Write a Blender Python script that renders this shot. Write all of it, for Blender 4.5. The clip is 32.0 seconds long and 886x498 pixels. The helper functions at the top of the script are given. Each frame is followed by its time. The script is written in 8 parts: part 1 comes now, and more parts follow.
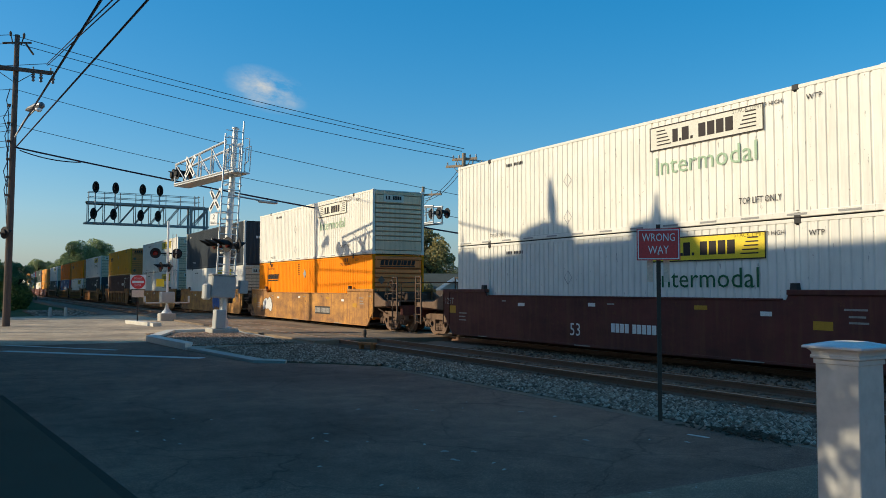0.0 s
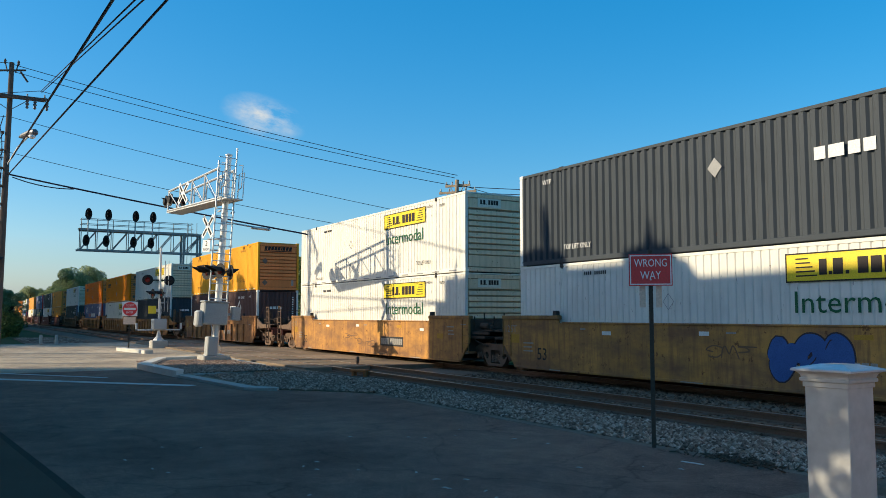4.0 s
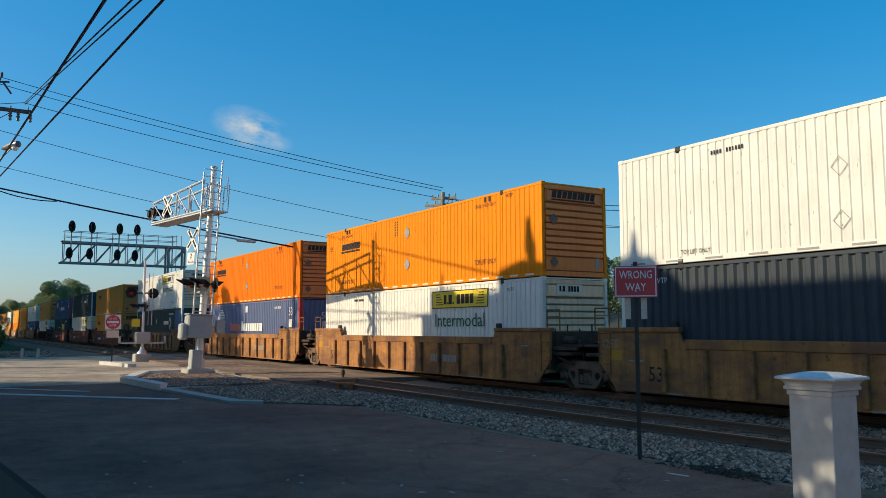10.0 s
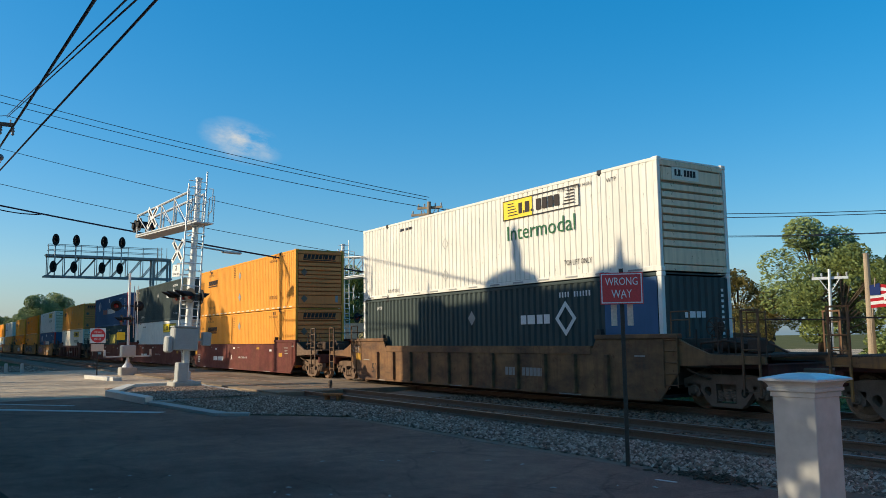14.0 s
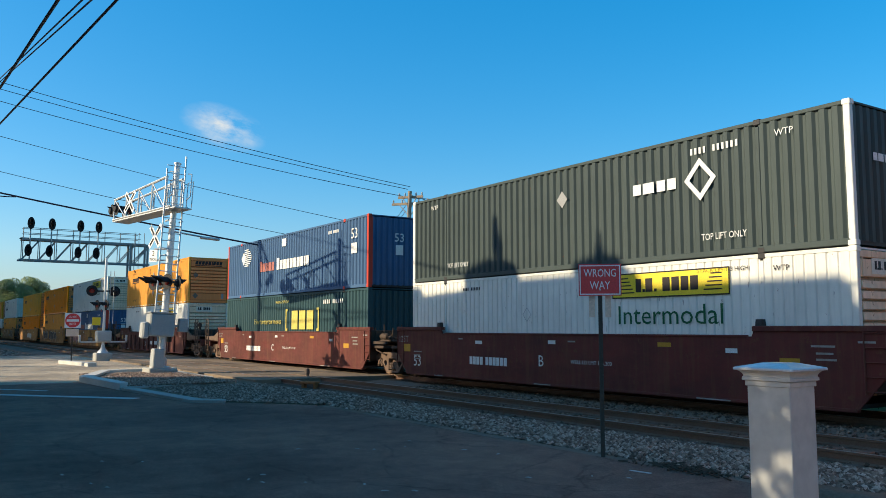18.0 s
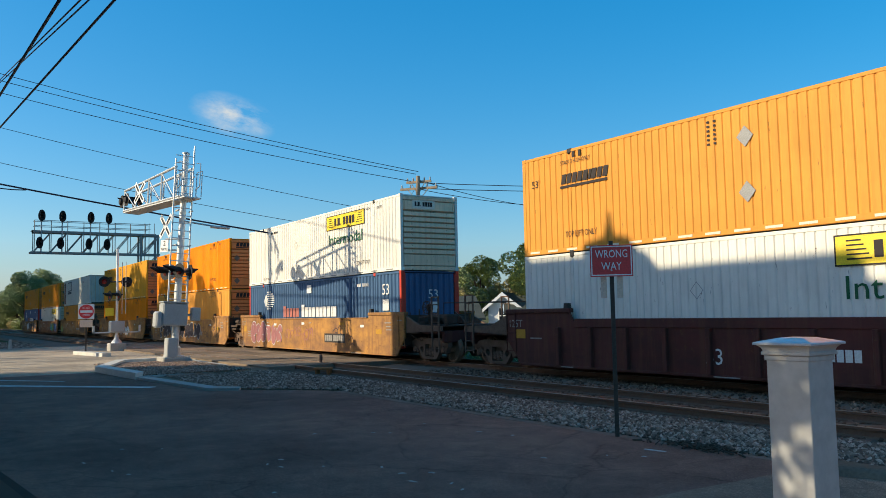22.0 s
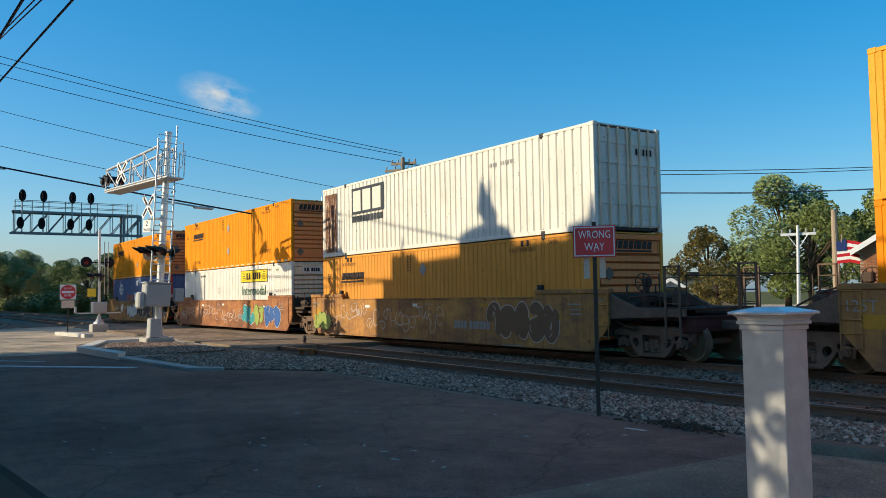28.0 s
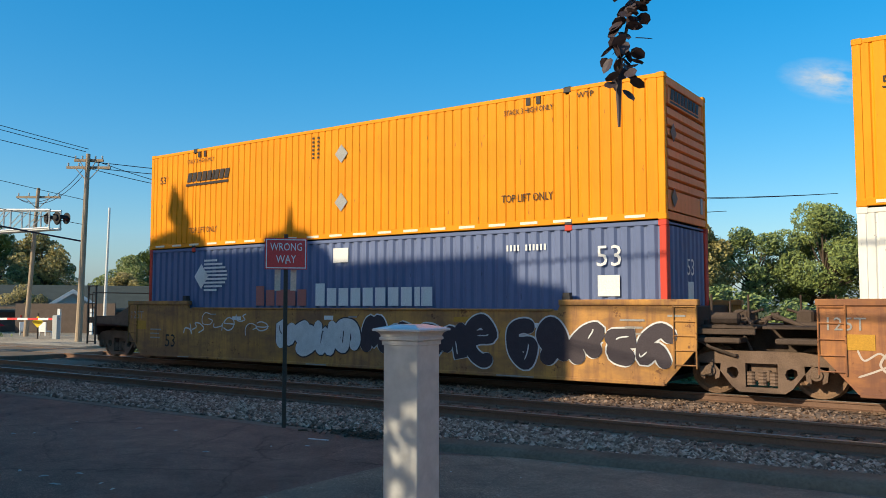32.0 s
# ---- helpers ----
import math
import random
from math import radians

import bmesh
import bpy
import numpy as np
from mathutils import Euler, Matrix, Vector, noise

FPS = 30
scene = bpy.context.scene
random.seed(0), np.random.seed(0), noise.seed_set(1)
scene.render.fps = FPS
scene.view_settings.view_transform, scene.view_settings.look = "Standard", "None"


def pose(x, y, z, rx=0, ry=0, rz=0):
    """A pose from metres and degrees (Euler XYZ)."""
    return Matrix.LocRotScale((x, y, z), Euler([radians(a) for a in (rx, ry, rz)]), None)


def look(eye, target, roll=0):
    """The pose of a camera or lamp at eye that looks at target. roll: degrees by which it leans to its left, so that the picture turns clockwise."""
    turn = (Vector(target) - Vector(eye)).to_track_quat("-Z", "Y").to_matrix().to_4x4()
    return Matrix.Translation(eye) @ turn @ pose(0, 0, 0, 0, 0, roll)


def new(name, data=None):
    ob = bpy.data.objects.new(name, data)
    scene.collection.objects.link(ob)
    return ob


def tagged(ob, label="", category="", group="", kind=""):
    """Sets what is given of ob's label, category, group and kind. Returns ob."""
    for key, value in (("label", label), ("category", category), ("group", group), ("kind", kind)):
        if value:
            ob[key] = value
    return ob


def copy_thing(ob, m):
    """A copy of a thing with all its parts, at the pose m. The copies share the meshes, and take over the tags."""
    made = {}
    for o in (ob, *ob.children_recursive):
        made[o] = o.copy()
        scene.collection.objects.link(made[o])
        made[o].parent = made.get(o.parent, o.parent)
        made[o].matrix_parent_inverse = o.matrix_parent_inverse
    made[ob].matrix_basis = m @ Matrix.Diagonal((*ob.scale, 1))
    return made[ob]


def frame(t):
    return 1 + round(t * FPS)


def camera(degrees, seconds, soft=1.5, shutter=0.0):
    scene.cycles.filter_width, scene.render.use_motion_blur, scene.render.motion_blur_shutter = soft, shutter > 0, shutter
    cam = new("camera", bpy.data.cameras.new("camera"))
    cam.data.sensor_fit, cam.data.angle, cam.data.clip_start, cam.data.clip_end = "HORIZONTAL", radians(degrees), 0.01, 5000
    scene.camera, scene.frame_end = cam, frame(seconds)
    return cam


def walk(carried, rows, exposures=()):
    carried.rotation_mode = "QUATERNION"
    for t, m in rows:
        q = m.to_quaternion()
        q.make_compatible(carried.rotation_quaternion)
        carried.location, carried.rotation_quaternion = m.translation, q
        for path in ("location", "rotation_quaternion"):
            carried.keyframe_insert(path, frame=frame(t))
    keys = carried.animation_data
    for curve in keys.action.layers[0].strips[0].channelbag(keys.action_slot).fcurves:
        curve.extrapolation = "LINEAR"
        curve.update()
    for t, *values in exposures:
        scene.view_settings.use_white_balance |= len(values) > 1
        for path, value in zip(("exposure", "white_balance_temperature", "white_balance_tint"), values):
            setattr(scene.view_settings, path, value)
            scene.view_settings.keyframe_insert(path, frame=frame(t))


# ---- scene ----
cam = camera(56.9, 32.0, 0.6)
PATH = [
    (0, (-0.709, 0.646, 1.779), (-2.437, 1.648, 1.877), 0.1),
    (0.5, (-0.732, 0.68, 1.785), (-2.465, 1.673, 1.894), 0.3),
    (1, (-0.755, 0.698, 1.792), (-2.487, 1.691, 1.909), 0.1),
    (1.5, (-0.742, 0.716, 1.783), (-2.466, 1.722, 1.912), 0.0),
    (2, (-0.741, 0.707, 1.772), (-2.458, 1.723, 1.91), 0.1),
    (2.5, (-0.739, 0.692, 1.764), (-2.456, 1.704, 1.935), -0.1),
    (3, (-0.722, 0.684, 1.756), (-2.435, 1.699, 1.937), -0.0),
    (3.5, (-0.716, 0.682, 1.761), (-2.425, 1.703, 1.945), 0.0),
    (4, (-0.718, 0.681, 1.768), (-2.435, 1.694, 1.931), 0.0),
    (4.5, (-0.728, 0.676, 1.767), (-2.458, 1.665, 1.936), 0.5),
    (6.5, (-0.736, 0.696, 1.787), (-2.472, 1.676, 1.938), 0.9),
    (7, (-0.746, 0.696, 1.766), (-2.486, 1.669, 1.934), 1.5),
    (7.5, (-0.748, 0.699, 1.748), (-2.477, 1.688, 1.925), 1.3),
    (8, (-0.762, 0.69, 1.756), (-2.496, 1.672, 1.926), 1.5),
    (8.5, (-0.752, 0.69, 1.762), (-2.496, 1.655, 1.927), 1.6),
    (9, (-0.749, 0.693, 1.772), (-2.488, 1.669, 1.924), 1.6),
    (9.5, (-0.742, 0.695, 1.764), (-2.471, 1.691, 1.906), 1.5),
    (10, (-0.724, 0.69, 1.757), (-2.421, 1.731, 1.951), -0.1),
    (10.5, (-0.713, 0.682, 1.768), (-2.384, 1.767, 1.944), -1.0),
    (11, (-0.713, 0.684, 1.767), (-2.374, 1.788, 1.906), 0.2),
    (11.5, (-0.719, 0.72, 1.757), (-2.383, 1.824, 1.876), -0.5),
    (12, (-0.736, 0.728, 1.76), (-2.369, 1.877, 1.875), -1.3),
    (12.5, (-0.721, 0.734, 1.757), (-2.332, 1.912, 1.891), -2.0),
    (13, (-0.736, 0.742, 1.75), (-2.342, 1.924, 1.907), -2.3),
    (13.5, (-0.741, 0.734, 1.754), (-2.404, 1.825, 1.963), -0.8),
    (14, (-0.728, 0.71, 1.746), (-2.406, 1.777, 1.963), -0.8),
    (14.5, (-0.721, 0.67, 1.75), (-2.4, 1.736, 1.969), -0.0),
    (15, (-0.7, 0.63, 1.752), (-2.385, 1.687, 1.956), -0.3),
    (15.5, (-0.706, 0.637, 1.746), (-2.393, 1.69, 1.949), -0.0),
    (17.5, (-0.773, 0.766, 1.745), (-2.422, 1.88, 1.945), -0.1),
    (18, (-0.759, 0.749, 1.73), (-2.412, 1.857, 1.923), -0.0),
    (18.5, (-0.759, 0.714, 1.738), (-2.41, 1.826, 1.935), 0.3),
    (19, (-0.739, 0.691, 1.751), (-2.408, 1.777, 1.947), -0.1),
    (19.5, (-0.732, 0.682, 1.742), (-2.402, 1.767, 1.921), -0.3),
    (20, (-0.736, 0.685, 1.738), (-2.412, 1.763, 1.91), -0.4),
    (20.5, (-0.729, 0.698, 1.733), (-2.412, 1.762, 1.916), -0.8),
    (21, (-0.749, 0.699, 1.735), (-2.421, 1.781, 1.91), -1.4),
    (21.5, (-0.745, 0.698, 1.729), (-2.419, 1.781, 1.886), -1.0),
    (22, (-0.742, 0.691, 1.724), (-2.41, 1.783, 1.879), -1.1),
    (22.5, (-0.735, 0.683, 1.722), (-2.414, 1.76, 1.875), -0.8),
    (23, (-0.734, 0.669, 1.721), (-2.421, 1.733, 1.872), -0.7),
    (23.5, (-0.725, 0.662, 1.726), (-2.417, 1.717, 1.876), -0.7),
    (24, (-0.715, 0.652, 1.715), (-2.415, 1.695, 1.864), -0.6),
    (24.5, (-0.727, 0.646, 1.729), (-2.411, 1.713, 1.89), -0.8),
    (25, (-0.716, 0.65, 1.717), (-2.416, 1.687, 1.894), -1.5),
    (25.5, (-0.717, 0.654, 1.712), (-2.422, 1.691, 1.854), -1.5),
    (27.5, (-0.743, 0.687, 1.69), (-2.41, 1.786, 1.809), -0.8),
    (28, (-0.74, 0.715, 1.685), (-2.391, 1.839, 1.797), -0.9),
    (28.5, (-0.748, 0.742, 1.689), (-2.377, 1.9, 1.768), 0.1),
    (29, (-0.711, 0.711, 1.686), (-2.259, 1.974, 1.775), 0.4),
    (29.5, (-0.685, 0.671, 1.694), (-2.217, 1.951, 1.798), -0.5),
    (30, (-0.68, 0.67, 1.693), (-2.26, 1.894, 1.784), -0.8),
    (30.5, (-0.661, 0.641, 1.697), (-2.241, 1.856, 1.861), -0.1),
    (31, (-0.635, 0.657, 1.708), (-2.121, 1.986, 1.868), 0.6),
    (31.5, (-0.602, 0.668, 1.704), (-1.959, 2.13, 1.844), 0.1),
    (32, (-0.583, 0.741, 1.701), (-1.727, 2.377, 1.834), -0.0),
]
EXPOSURES = ((0, 0.22), (1, 0.2), (2, 0.22), (3, 0.27), (4, 0.48), (7, 0.42), (8, 0.47), (9, 0.38), (10, 0.26), (11, 0.4), (12, 0.49), (13, 0.51), (14, 0.33), (15, 0.14), (18, 0.6), (19, 0.63), (20, 0.62), (21, 0.58), (22, 0.45), (23, 0.41), (24, 0.31), (25, 0.49), (28, 0.36), (29, 0.17), (30, 0.61), (31, 0.44), (32, 0.46))
walk(cam, exposures=EXPOSURES, rows=[(t, look(eye, to, roll)) for t, eye, to, roll in PATH])

# ---- world and sun ----
TO_SUN = Vector((-2.9, -6.2, 3.15)).normalized()
world = bpy.data.worlds.new("sky")
world.use_nodes = True
scene.world = world
wn = world.node_tree.nodes
sky = wn.new("ShaderNodeTexSky")
sky.sky_type = "NISHITA"
sky.sun_disc = False
sky.sun_elevation = math.asin(TO_SUN.z)
sky.sun_rotation = math.atan2(TO_SUN.x, TO_SUN.y)
sky.air_density, sky.dust_density, sky.ozone_density = 1.08, 1.25, 3.0
vivid = wn.new("ShaderNodeHueSaturation")
vivid.inputs["Saturation"].default_value = 1.52
vivid.inputs["Hue"].default_value = 0.492
world.node_tree.links.new(sky.outputs[0], vivid.inputs["Color"])
even = wn.new("ShaderNodeMix")
even.data_type = "RGBA"
even.inputs["Factor"].default_value = 0.38
even.inputs["B"].default_value = (0.22, 1.33, 2.98, 1)
world.node_tree.links.new(vivid.outputs[0], even.inputs["A"])
world.node_tree.links.new(even.outputs["Result"], wn["Background"].inputs[0])
wn["Background"].inputs[1].default_value = 0.15
sun_data = bpy.data.lights.new("sun", "SUN")
sun_data.energy, sun_data.angle, sun_data.color = 4.2, radians(0.55), (1.0, 0.86, 0.62)
sun = new("sun", sun_data)
sun.matrix_world = look(TO_SUN * 50, (0, 0, 0))


# ---- materials ----
def principled(name):
    m = bpy.data.materials.new(name)
    m.use_nodes = True
    return m, m.node_tree.nodes, m.node_tree.links, m.node_tree.nodes["Principled BSDF"]


def ramp(nodes, stops):
    r = nodes.new("ShaderNodeValToRGB")
    while len(r.color_ramp.elements) < len(stops):
        r.color_ramp.elements.new(0.5)
    for e, (pos, c) in zip(r.color_ramp.elements, stops):
        e.position, e.color = pos, (*c, 1)
    return r


def noisy(nodes, links, scale, detail=6, rough=0.6, stretch=(1, 1, 1), where="Object"):
    co = nodes.new("ShaderNodeTexCoord")
    mp = nodes.new("ShaderNodeMapping")
    mp.inputs["Scale"].default_value = stretch
    n = nodes.new("ShaderNodeTexNoise")
    n.inputs["Scale"].default_value, n.inputs["Detail"].default_value, n.inputs["Roughness"].default_value = scale, detail, rough
    links.new(co.outputs[where], mp.inputs[0])
    links.new(mp.outputs[0], n.inputs["Vector"])
    return n


def mix(nodes, links, fac, a, b, kind="MIX"):
    m = nodes.new("ShaderNodeMix")
    m.data_type, m.blend_type = "RGBA", kind
    for sock, v in ((m.inputs["Factor"], fac), (m.inputs["A"], a), (m.inputs["B"], b)):
        if isinstance(v, (int, float)):
            sock.default_value = v
        elif isinstance(v, tuple):
            sock.default_value = (*v, 1)
        else:
            links.new(v, sock)
    return m.outputs["Result"]


def bump(nodes, links, bsdf, height, strength, distance=0.02):
    b = nodes.new("ShaderNodeBump")
    b.inputs["Strength"].default_value, b.inputs["Distance"].default_value = strength, distance
    links.new(height, b.inputs["Height"])
    links.new(b.outputs[0], bsdf.inputs["Normal"])


def surface(name, rgb, rough=0.6, metal=0.0, vary=0.25, scale=3.0, dark=0.6, fine=40.0, relief=0.15, rgb2=None, random_tone=0.0, gloss=None):
    """A surface with two scales of tone, and fine relief."""
    m, nodes, links, bsdf = principled(name)
    big = noisy(nodes, links, scale)
    small = noisy(nodes, links, fine, 3)
    other = rgb2 or tuple(c * dark for c in rgb)
    r1 = ramp(nodes, ((0.35, (0, 0, 0)), (0.7, (1, 1, 1))))
    links.new(big.outputs["Fac"], r1.inputs[0])
    sc = nodes.new("ShaderNodeMath")
    sc.operation = "MULTIPLY"
    sc.inputs[1].default_value = vary
    links.new(r1.outputs[0], sc.inputs[0])
    col = mix(nodes, links, sc.outputs[0], rgb, other)
    r2 = ramp(nodes, ((0.3, (0.82, 0.82, 0.82)), (0.7, (1.1, 1.1, 1.1))))
    links.new(small.outputs["Fac"], r2.inputs[0])
    col = mix(nodes, links, 1.0, col, r2.outputs[0], "MULTIPLY")
    if random_tone:
        info = nodes.new("ShaderNodeObjectInfo")
        r3 = ramp(nodes, ((0, (1 - random_tone,) * 3), (1, (1 + random_tone,) * 3)))
        links.new(info.outputs["Random"], r3.inputs[0])
        col = mix(nodes, links, 1.0, col, r3.outputs[0], "MULTIPLY")
    links.new(col, bsdf.inputs["Base Color"])
    bsdf.inputs["Roughness"].default_value, bsdf.inputs["Metallic"].default_value = rough, metal
    bsdf.inputs["Specular IOR Level"].default_value = gloss if gloss is not None else (0.5 if rough < 0.55 else 0.25 if rough < 0.8 else 0.04)
    if relief:
        bump(nodes, links, bsdf, small.outputs["Fac"], relief)
    return m


def paint(name, rgb, rust=0.12, grime=0.3, rough=0.5):
    """Weathered paint on steel: tone patches, vertical streaks, scratches and rust spots."""
    m, nodes, links, bsdf = principled(name)
    info = nodes.new("ShaderNodeObjectInfo")
    big = noisy(nodes, links, 0.8, 4)
    streak = noisy(nodes, links, 2.2, 5, 0.65, (3.5, 3.5, 0.35))
    spots = noisy(nodes, links, 5.0, 8, 0.72, (1.4, 1.4, 0.7))
    fine = noisy(nodes, links, 55.0, 2)
    r0 = ramp(nodes, ((0.3, (0.9, 0.9, 0.9)), (0.75, (1.08, 1.08, 1.08))))
    links.new(big.outputs["Fac"], r0.inputs[0])
    col = mix(nodes, links, 1.0, rgb, r0.outputs[0], "MULTIPLY")
    rr = ramp(nodes, ((0, (0.93, 0.93, 0.93)), (1, (1.06, 1.05, 1.03))))
    links.new(info.outputs["Random"], rr.inputs[0])
    col = mix(nodes, links, 1.0, col, rr.outputs[0], "MULTIPLY")
    r1 = ramp(nodes, ((0.46, (0, 0, 0)), (0.75, (grime,) * 3)))
    links.new(streak.outputs["Fac"], r1.inputs[0])
    col = mix(nodes, links, r1.outputs[0], col, tuple(0.35 * c + 0.03 for c in rgb))
    lo = 0.68 - 0.12 * rust
    r2 = ramp(nodes, ((lo, (0, 0, 0)), (lo + 0.03, (min(1.0, 0.55 + rust),) * 3)))
    links.new(spots.outputs["Fac"], r2.inputs[0])
    col = mix(nodes, links, r2.outputs[0], col, (0.16, 0.065, 0.03))
    scuff = noisy(nodes, links, 3.4, 5, 0.6, (4.5, 4.5, 0.8))
    r5 = ramp(nodes, ((0.685, (0, 0, 0)), (0.71, (0.6, 0.6, 0.6))))
    links.new(scuff.outputs["Fac"], r5.inputs[0])
    col = mix(nodes, links, r5.outputs[0], col, tuple(0.18 * c + 0.03 for c in rgb))
    links.new(col, bsdf.inputs["Base Color"])
    rg = ramp(nodes, ((0, (rough - 0.08,) * 3), (1, (rough + 0.25,) * 3)))
    links.new(streak.outputs["Fac"], rg.inputs[0])
    links.new(rg.outputs[0], bsdf.inputs["Roughness"])
    bsdf.inputs["Specular IOR Level"].default_value = 0.12
    bump(nodes, links, bsdf, fine.outputs["Fac"], 0.06, 0.01)
    return m


def wagon_paint(name, rgb, dirt=(0.085, 0.048, 0.032), amount=0.6):
    """Old paint on a wagon: faded patches, road dirt in clouds, rusty runs down the plates and bare scabs."""
    m, nodes, links, bsdf = principled(name)
    info = nodes.new("ShaderNodeObjectInfo")
    fade = noisy(nodes, links, 0.45, 5, 0.6)
    cloud_ = noisy(nodes, links, 0.9, 8, 0.68, (0.7, 0.7, 1.5))
    run = noisy(nodes, links, 2.6, 6, 0.7, (2.6, 2.6, 0.22))
    scab = noisy(nodes, links, 4.2, 9, 0.75)
    fine = noisy(nodes, links, 60.0, 2)
    r0 = ramp(nodes, ((0.3, (0.78, 0.76, 0.74)), (0.7, (1.15, 1.15, 1.12))))
    links.new(fade.outputs["Fac"], r0.inputs[0])
    col = mix(nodes, links, 1.0, rgb, r0.outputs[0], "MULTIPLY")
    rr = ramp(nodes, ((0, (0.88, 0.88, 0.88)), (1, (1.1, 1.08, 1.05))))
    links.new(info.outputs["Random"], rr.inputs[0])
    col = mix(nodes, links, 1.0, col, rr.outputs[0], "MULTIPLY")
    r1 = ramp(nodes, ((0.40, (0, 0, 0)), (0.62, (amount,) * 3)))
    links.new(cloud_.outputs["Fac"], r1.inputs[0])
    col = mix(nodes, links, r1.outputs[0], col, dirt)
    r2 = ramp(nodes, ((0.47, (0, 0, 0)), (0.66, (amount * 0.9,) * 3)))
    links.new(run.outputs["Fac"], r2.inputs[0])
    col = mix(nodes, links, r2.outputs[0], col, tuple(0.5 * c + 0.35 * d for c, d in zip(dirt, (0.34, 0.14, 0.06))))
    r3 = ramp(nodes, ((0.60, (0, 0, 0)), (0.64, (0.85,) * 3)))
    links.new(scab.outputs["Fac"], r3.inputs[0])
    col = mix(nodes, links, r3.outputs[0], col, (0.13, 0.055, 0.028))
    links.new(col, bsdf.inputs["Base Color"])
    rg = ramp(nodes, ((0.3, (0.5,) * 3), (0.7, (0.85,) * 3)))
    links.new(cloud_.outputs["Fac"], rg.inputs[0])
    links.new(rg.outputs[0], bsdf.inputs["Roughness"])
    bsdf.inputs["Specular IOR Level"].default_value = 0.2
    bump(nodes, links, bsdf, scab.outputs["Fac"], 0.12, 0.01)
    return m


def worn_asphalt(name, rgb, soft=0.5):
    """Asphalt with broad stains, repair patches, cracks and coarse bright chippings."""
    m, nodes, links, bsdf = principled(name)
    stain = noisy(nodes, links, 0.22, 5, 0.62)
    mid = noisy(nodes, links, 2.6, 6, 0.7)
    fine = noisy(nodes, links, 85.0, 3, 0.7)
    r0 = ramp(nodes, ((0.32, (0.62, 0.62, 0.64)), (0.52, (1.0, 1.0, 1.0)), (0.72, (1.35, 1.3, 1.24))))
    links.new(stain.outputs["Fac"], r0.inputs[0])
    col = mix(nodes, links, 1.0, rgb, r0.outputs[0], "MULTIPLY")
    r1 = ramp(nodes, ((0.3, (0.72, 0.72, 0.73)), (0.7, (1.25, 1.24, 1.22))))
    links.new(mid.outputs["Fac"], r1.inputs[0])
    col = mix(nodes, links, 0.8, col, r1.outputs[0], "MULTIPLY")
    r2 = ramp(nodes, ((0.36, (0.55, 0.55, 0.55)), (0.56, (1.0, 1.0, 1.0)), (0.70, (1.9, 1.85, 1.8))))
    links.new(fine.outputs["Fac"], r2.inputs[0])
    col = mix(nodes, links, 1.0, col, r2.outputs[0], "MULTIPLY")
    # repair patches
    co = nodes.new("ShaderNodeTexCoord")
    warp = noisy(nodes, links, 0.9, 3, 0.6)
    add = nodes.new("ShaderNodeMix")
    add.data_type, add.blend_type = "RGBA", "ADD"
    add.inputs["Factor"].default_value = 0.9
    links.new(co.outputs["Object"], add.inputs["A"])
    links.new(warp.outputs["Color"], add.inputs["B"])
    cell = nodes.new("ShaderNodeTexVoronoi")
    cell.distance = "CHEBYCHEV"
    cell.inputs["Scale"].default_value = 0.23
    links.new(co.outputs["Object"], cell.inputs["Vector"])
    r3 = ramp(nodes, ((0.0, (1.0, 1.0, 1.0)), (0.78, (1.0, 1.0, 1.0)), (0.80, (0.74, 0.74, 0.76))))
    links.new(cell.outputs["Color"], r3.inputs[0])
    col = mix(nodes, links, 0.8, col, r3.outputs[0], "MULTIPLY")
    # cracks
    crack = nodes.new("ShaderNodeTexVoronoi")
    crack.feature = "DISTANCE_TO_EDGE"
    crack.inputs["Scale"].default_value = 0.42
    links.new(add.outputs["Result"], crack.inputs["Vector"])
    r4 = ramp(nodes, ((0.0, (0.35, 0.35, 0.36)), (0.010, (1.0, 1.0, 1.0))))
    links.new(crack.outputs["Distance"], r4.inputs[0])
    col = mix(nodes, links, soft, col, r4.outputs[0], "MULTIPLY")
    links.new(col, bsdf.inputs["Base Color"])
    bsdf.inputs["Roughness"].default_value = 0.9
    bsdf.inputs["Specular IOR Level"].default_value = 0.06
    bump(nodes, links, bsdf, fine.outputs["Fac"], 0.5, 0.012)
    return m


def pebbles(name, a, b, c):
    m, nodes, links, bsdf = principled(name)
    geo = nodes.new("ShaderNodeNewGeometry")
    r = ramp(nodes, ((0, a), (0.6, b), (1, c)))
    links.new(geo.outputs["Random Per Island"], r.inputs[0])
    n = noisy(nodes, links, 30, 4)
    r2 = ramp(nodes, ((0.3, (0.7, 0.7, 0.7)), (0.7, (1.15, 1.15, 1.15))))
    links.new(n.outputs["Fac"], r2.inputs[0])
    links.new(mix(nodes, links, 1.0, r.outputs[0], r2.outputs[0], "MULTIPLY"), bsdf.inputs["Base Color"])
    bsdf.inputs["Roughness"].default_value = 0.9
    bsdf.inputs["Specular IOR Level"].default_value = 0.05
    return m


def rust_streaks(name, rust, under):
    m, nodes, links, bsdf = principled(name)
    n = noisy(nodes, links, 2.4, 7, 0.7, (6, 6, 0.5))
    r = ramp(nodes, ((0.40, rust), (0.52, tuple(c * 0.6 for c in rust)), (0.56, (0.34, 0.16, 0.07)), (0.62, under)))
    links.new(n.outputs["Fac"], r.inputs[0])
    links.new(r.outputs[0], bsdf.inputs["Base Color"])
    bsdf.inputs["Roughness"].default_value = 0.8
    bump(nodes, links, bsdf, n.outputs["Fac"], 0.3)
    return m


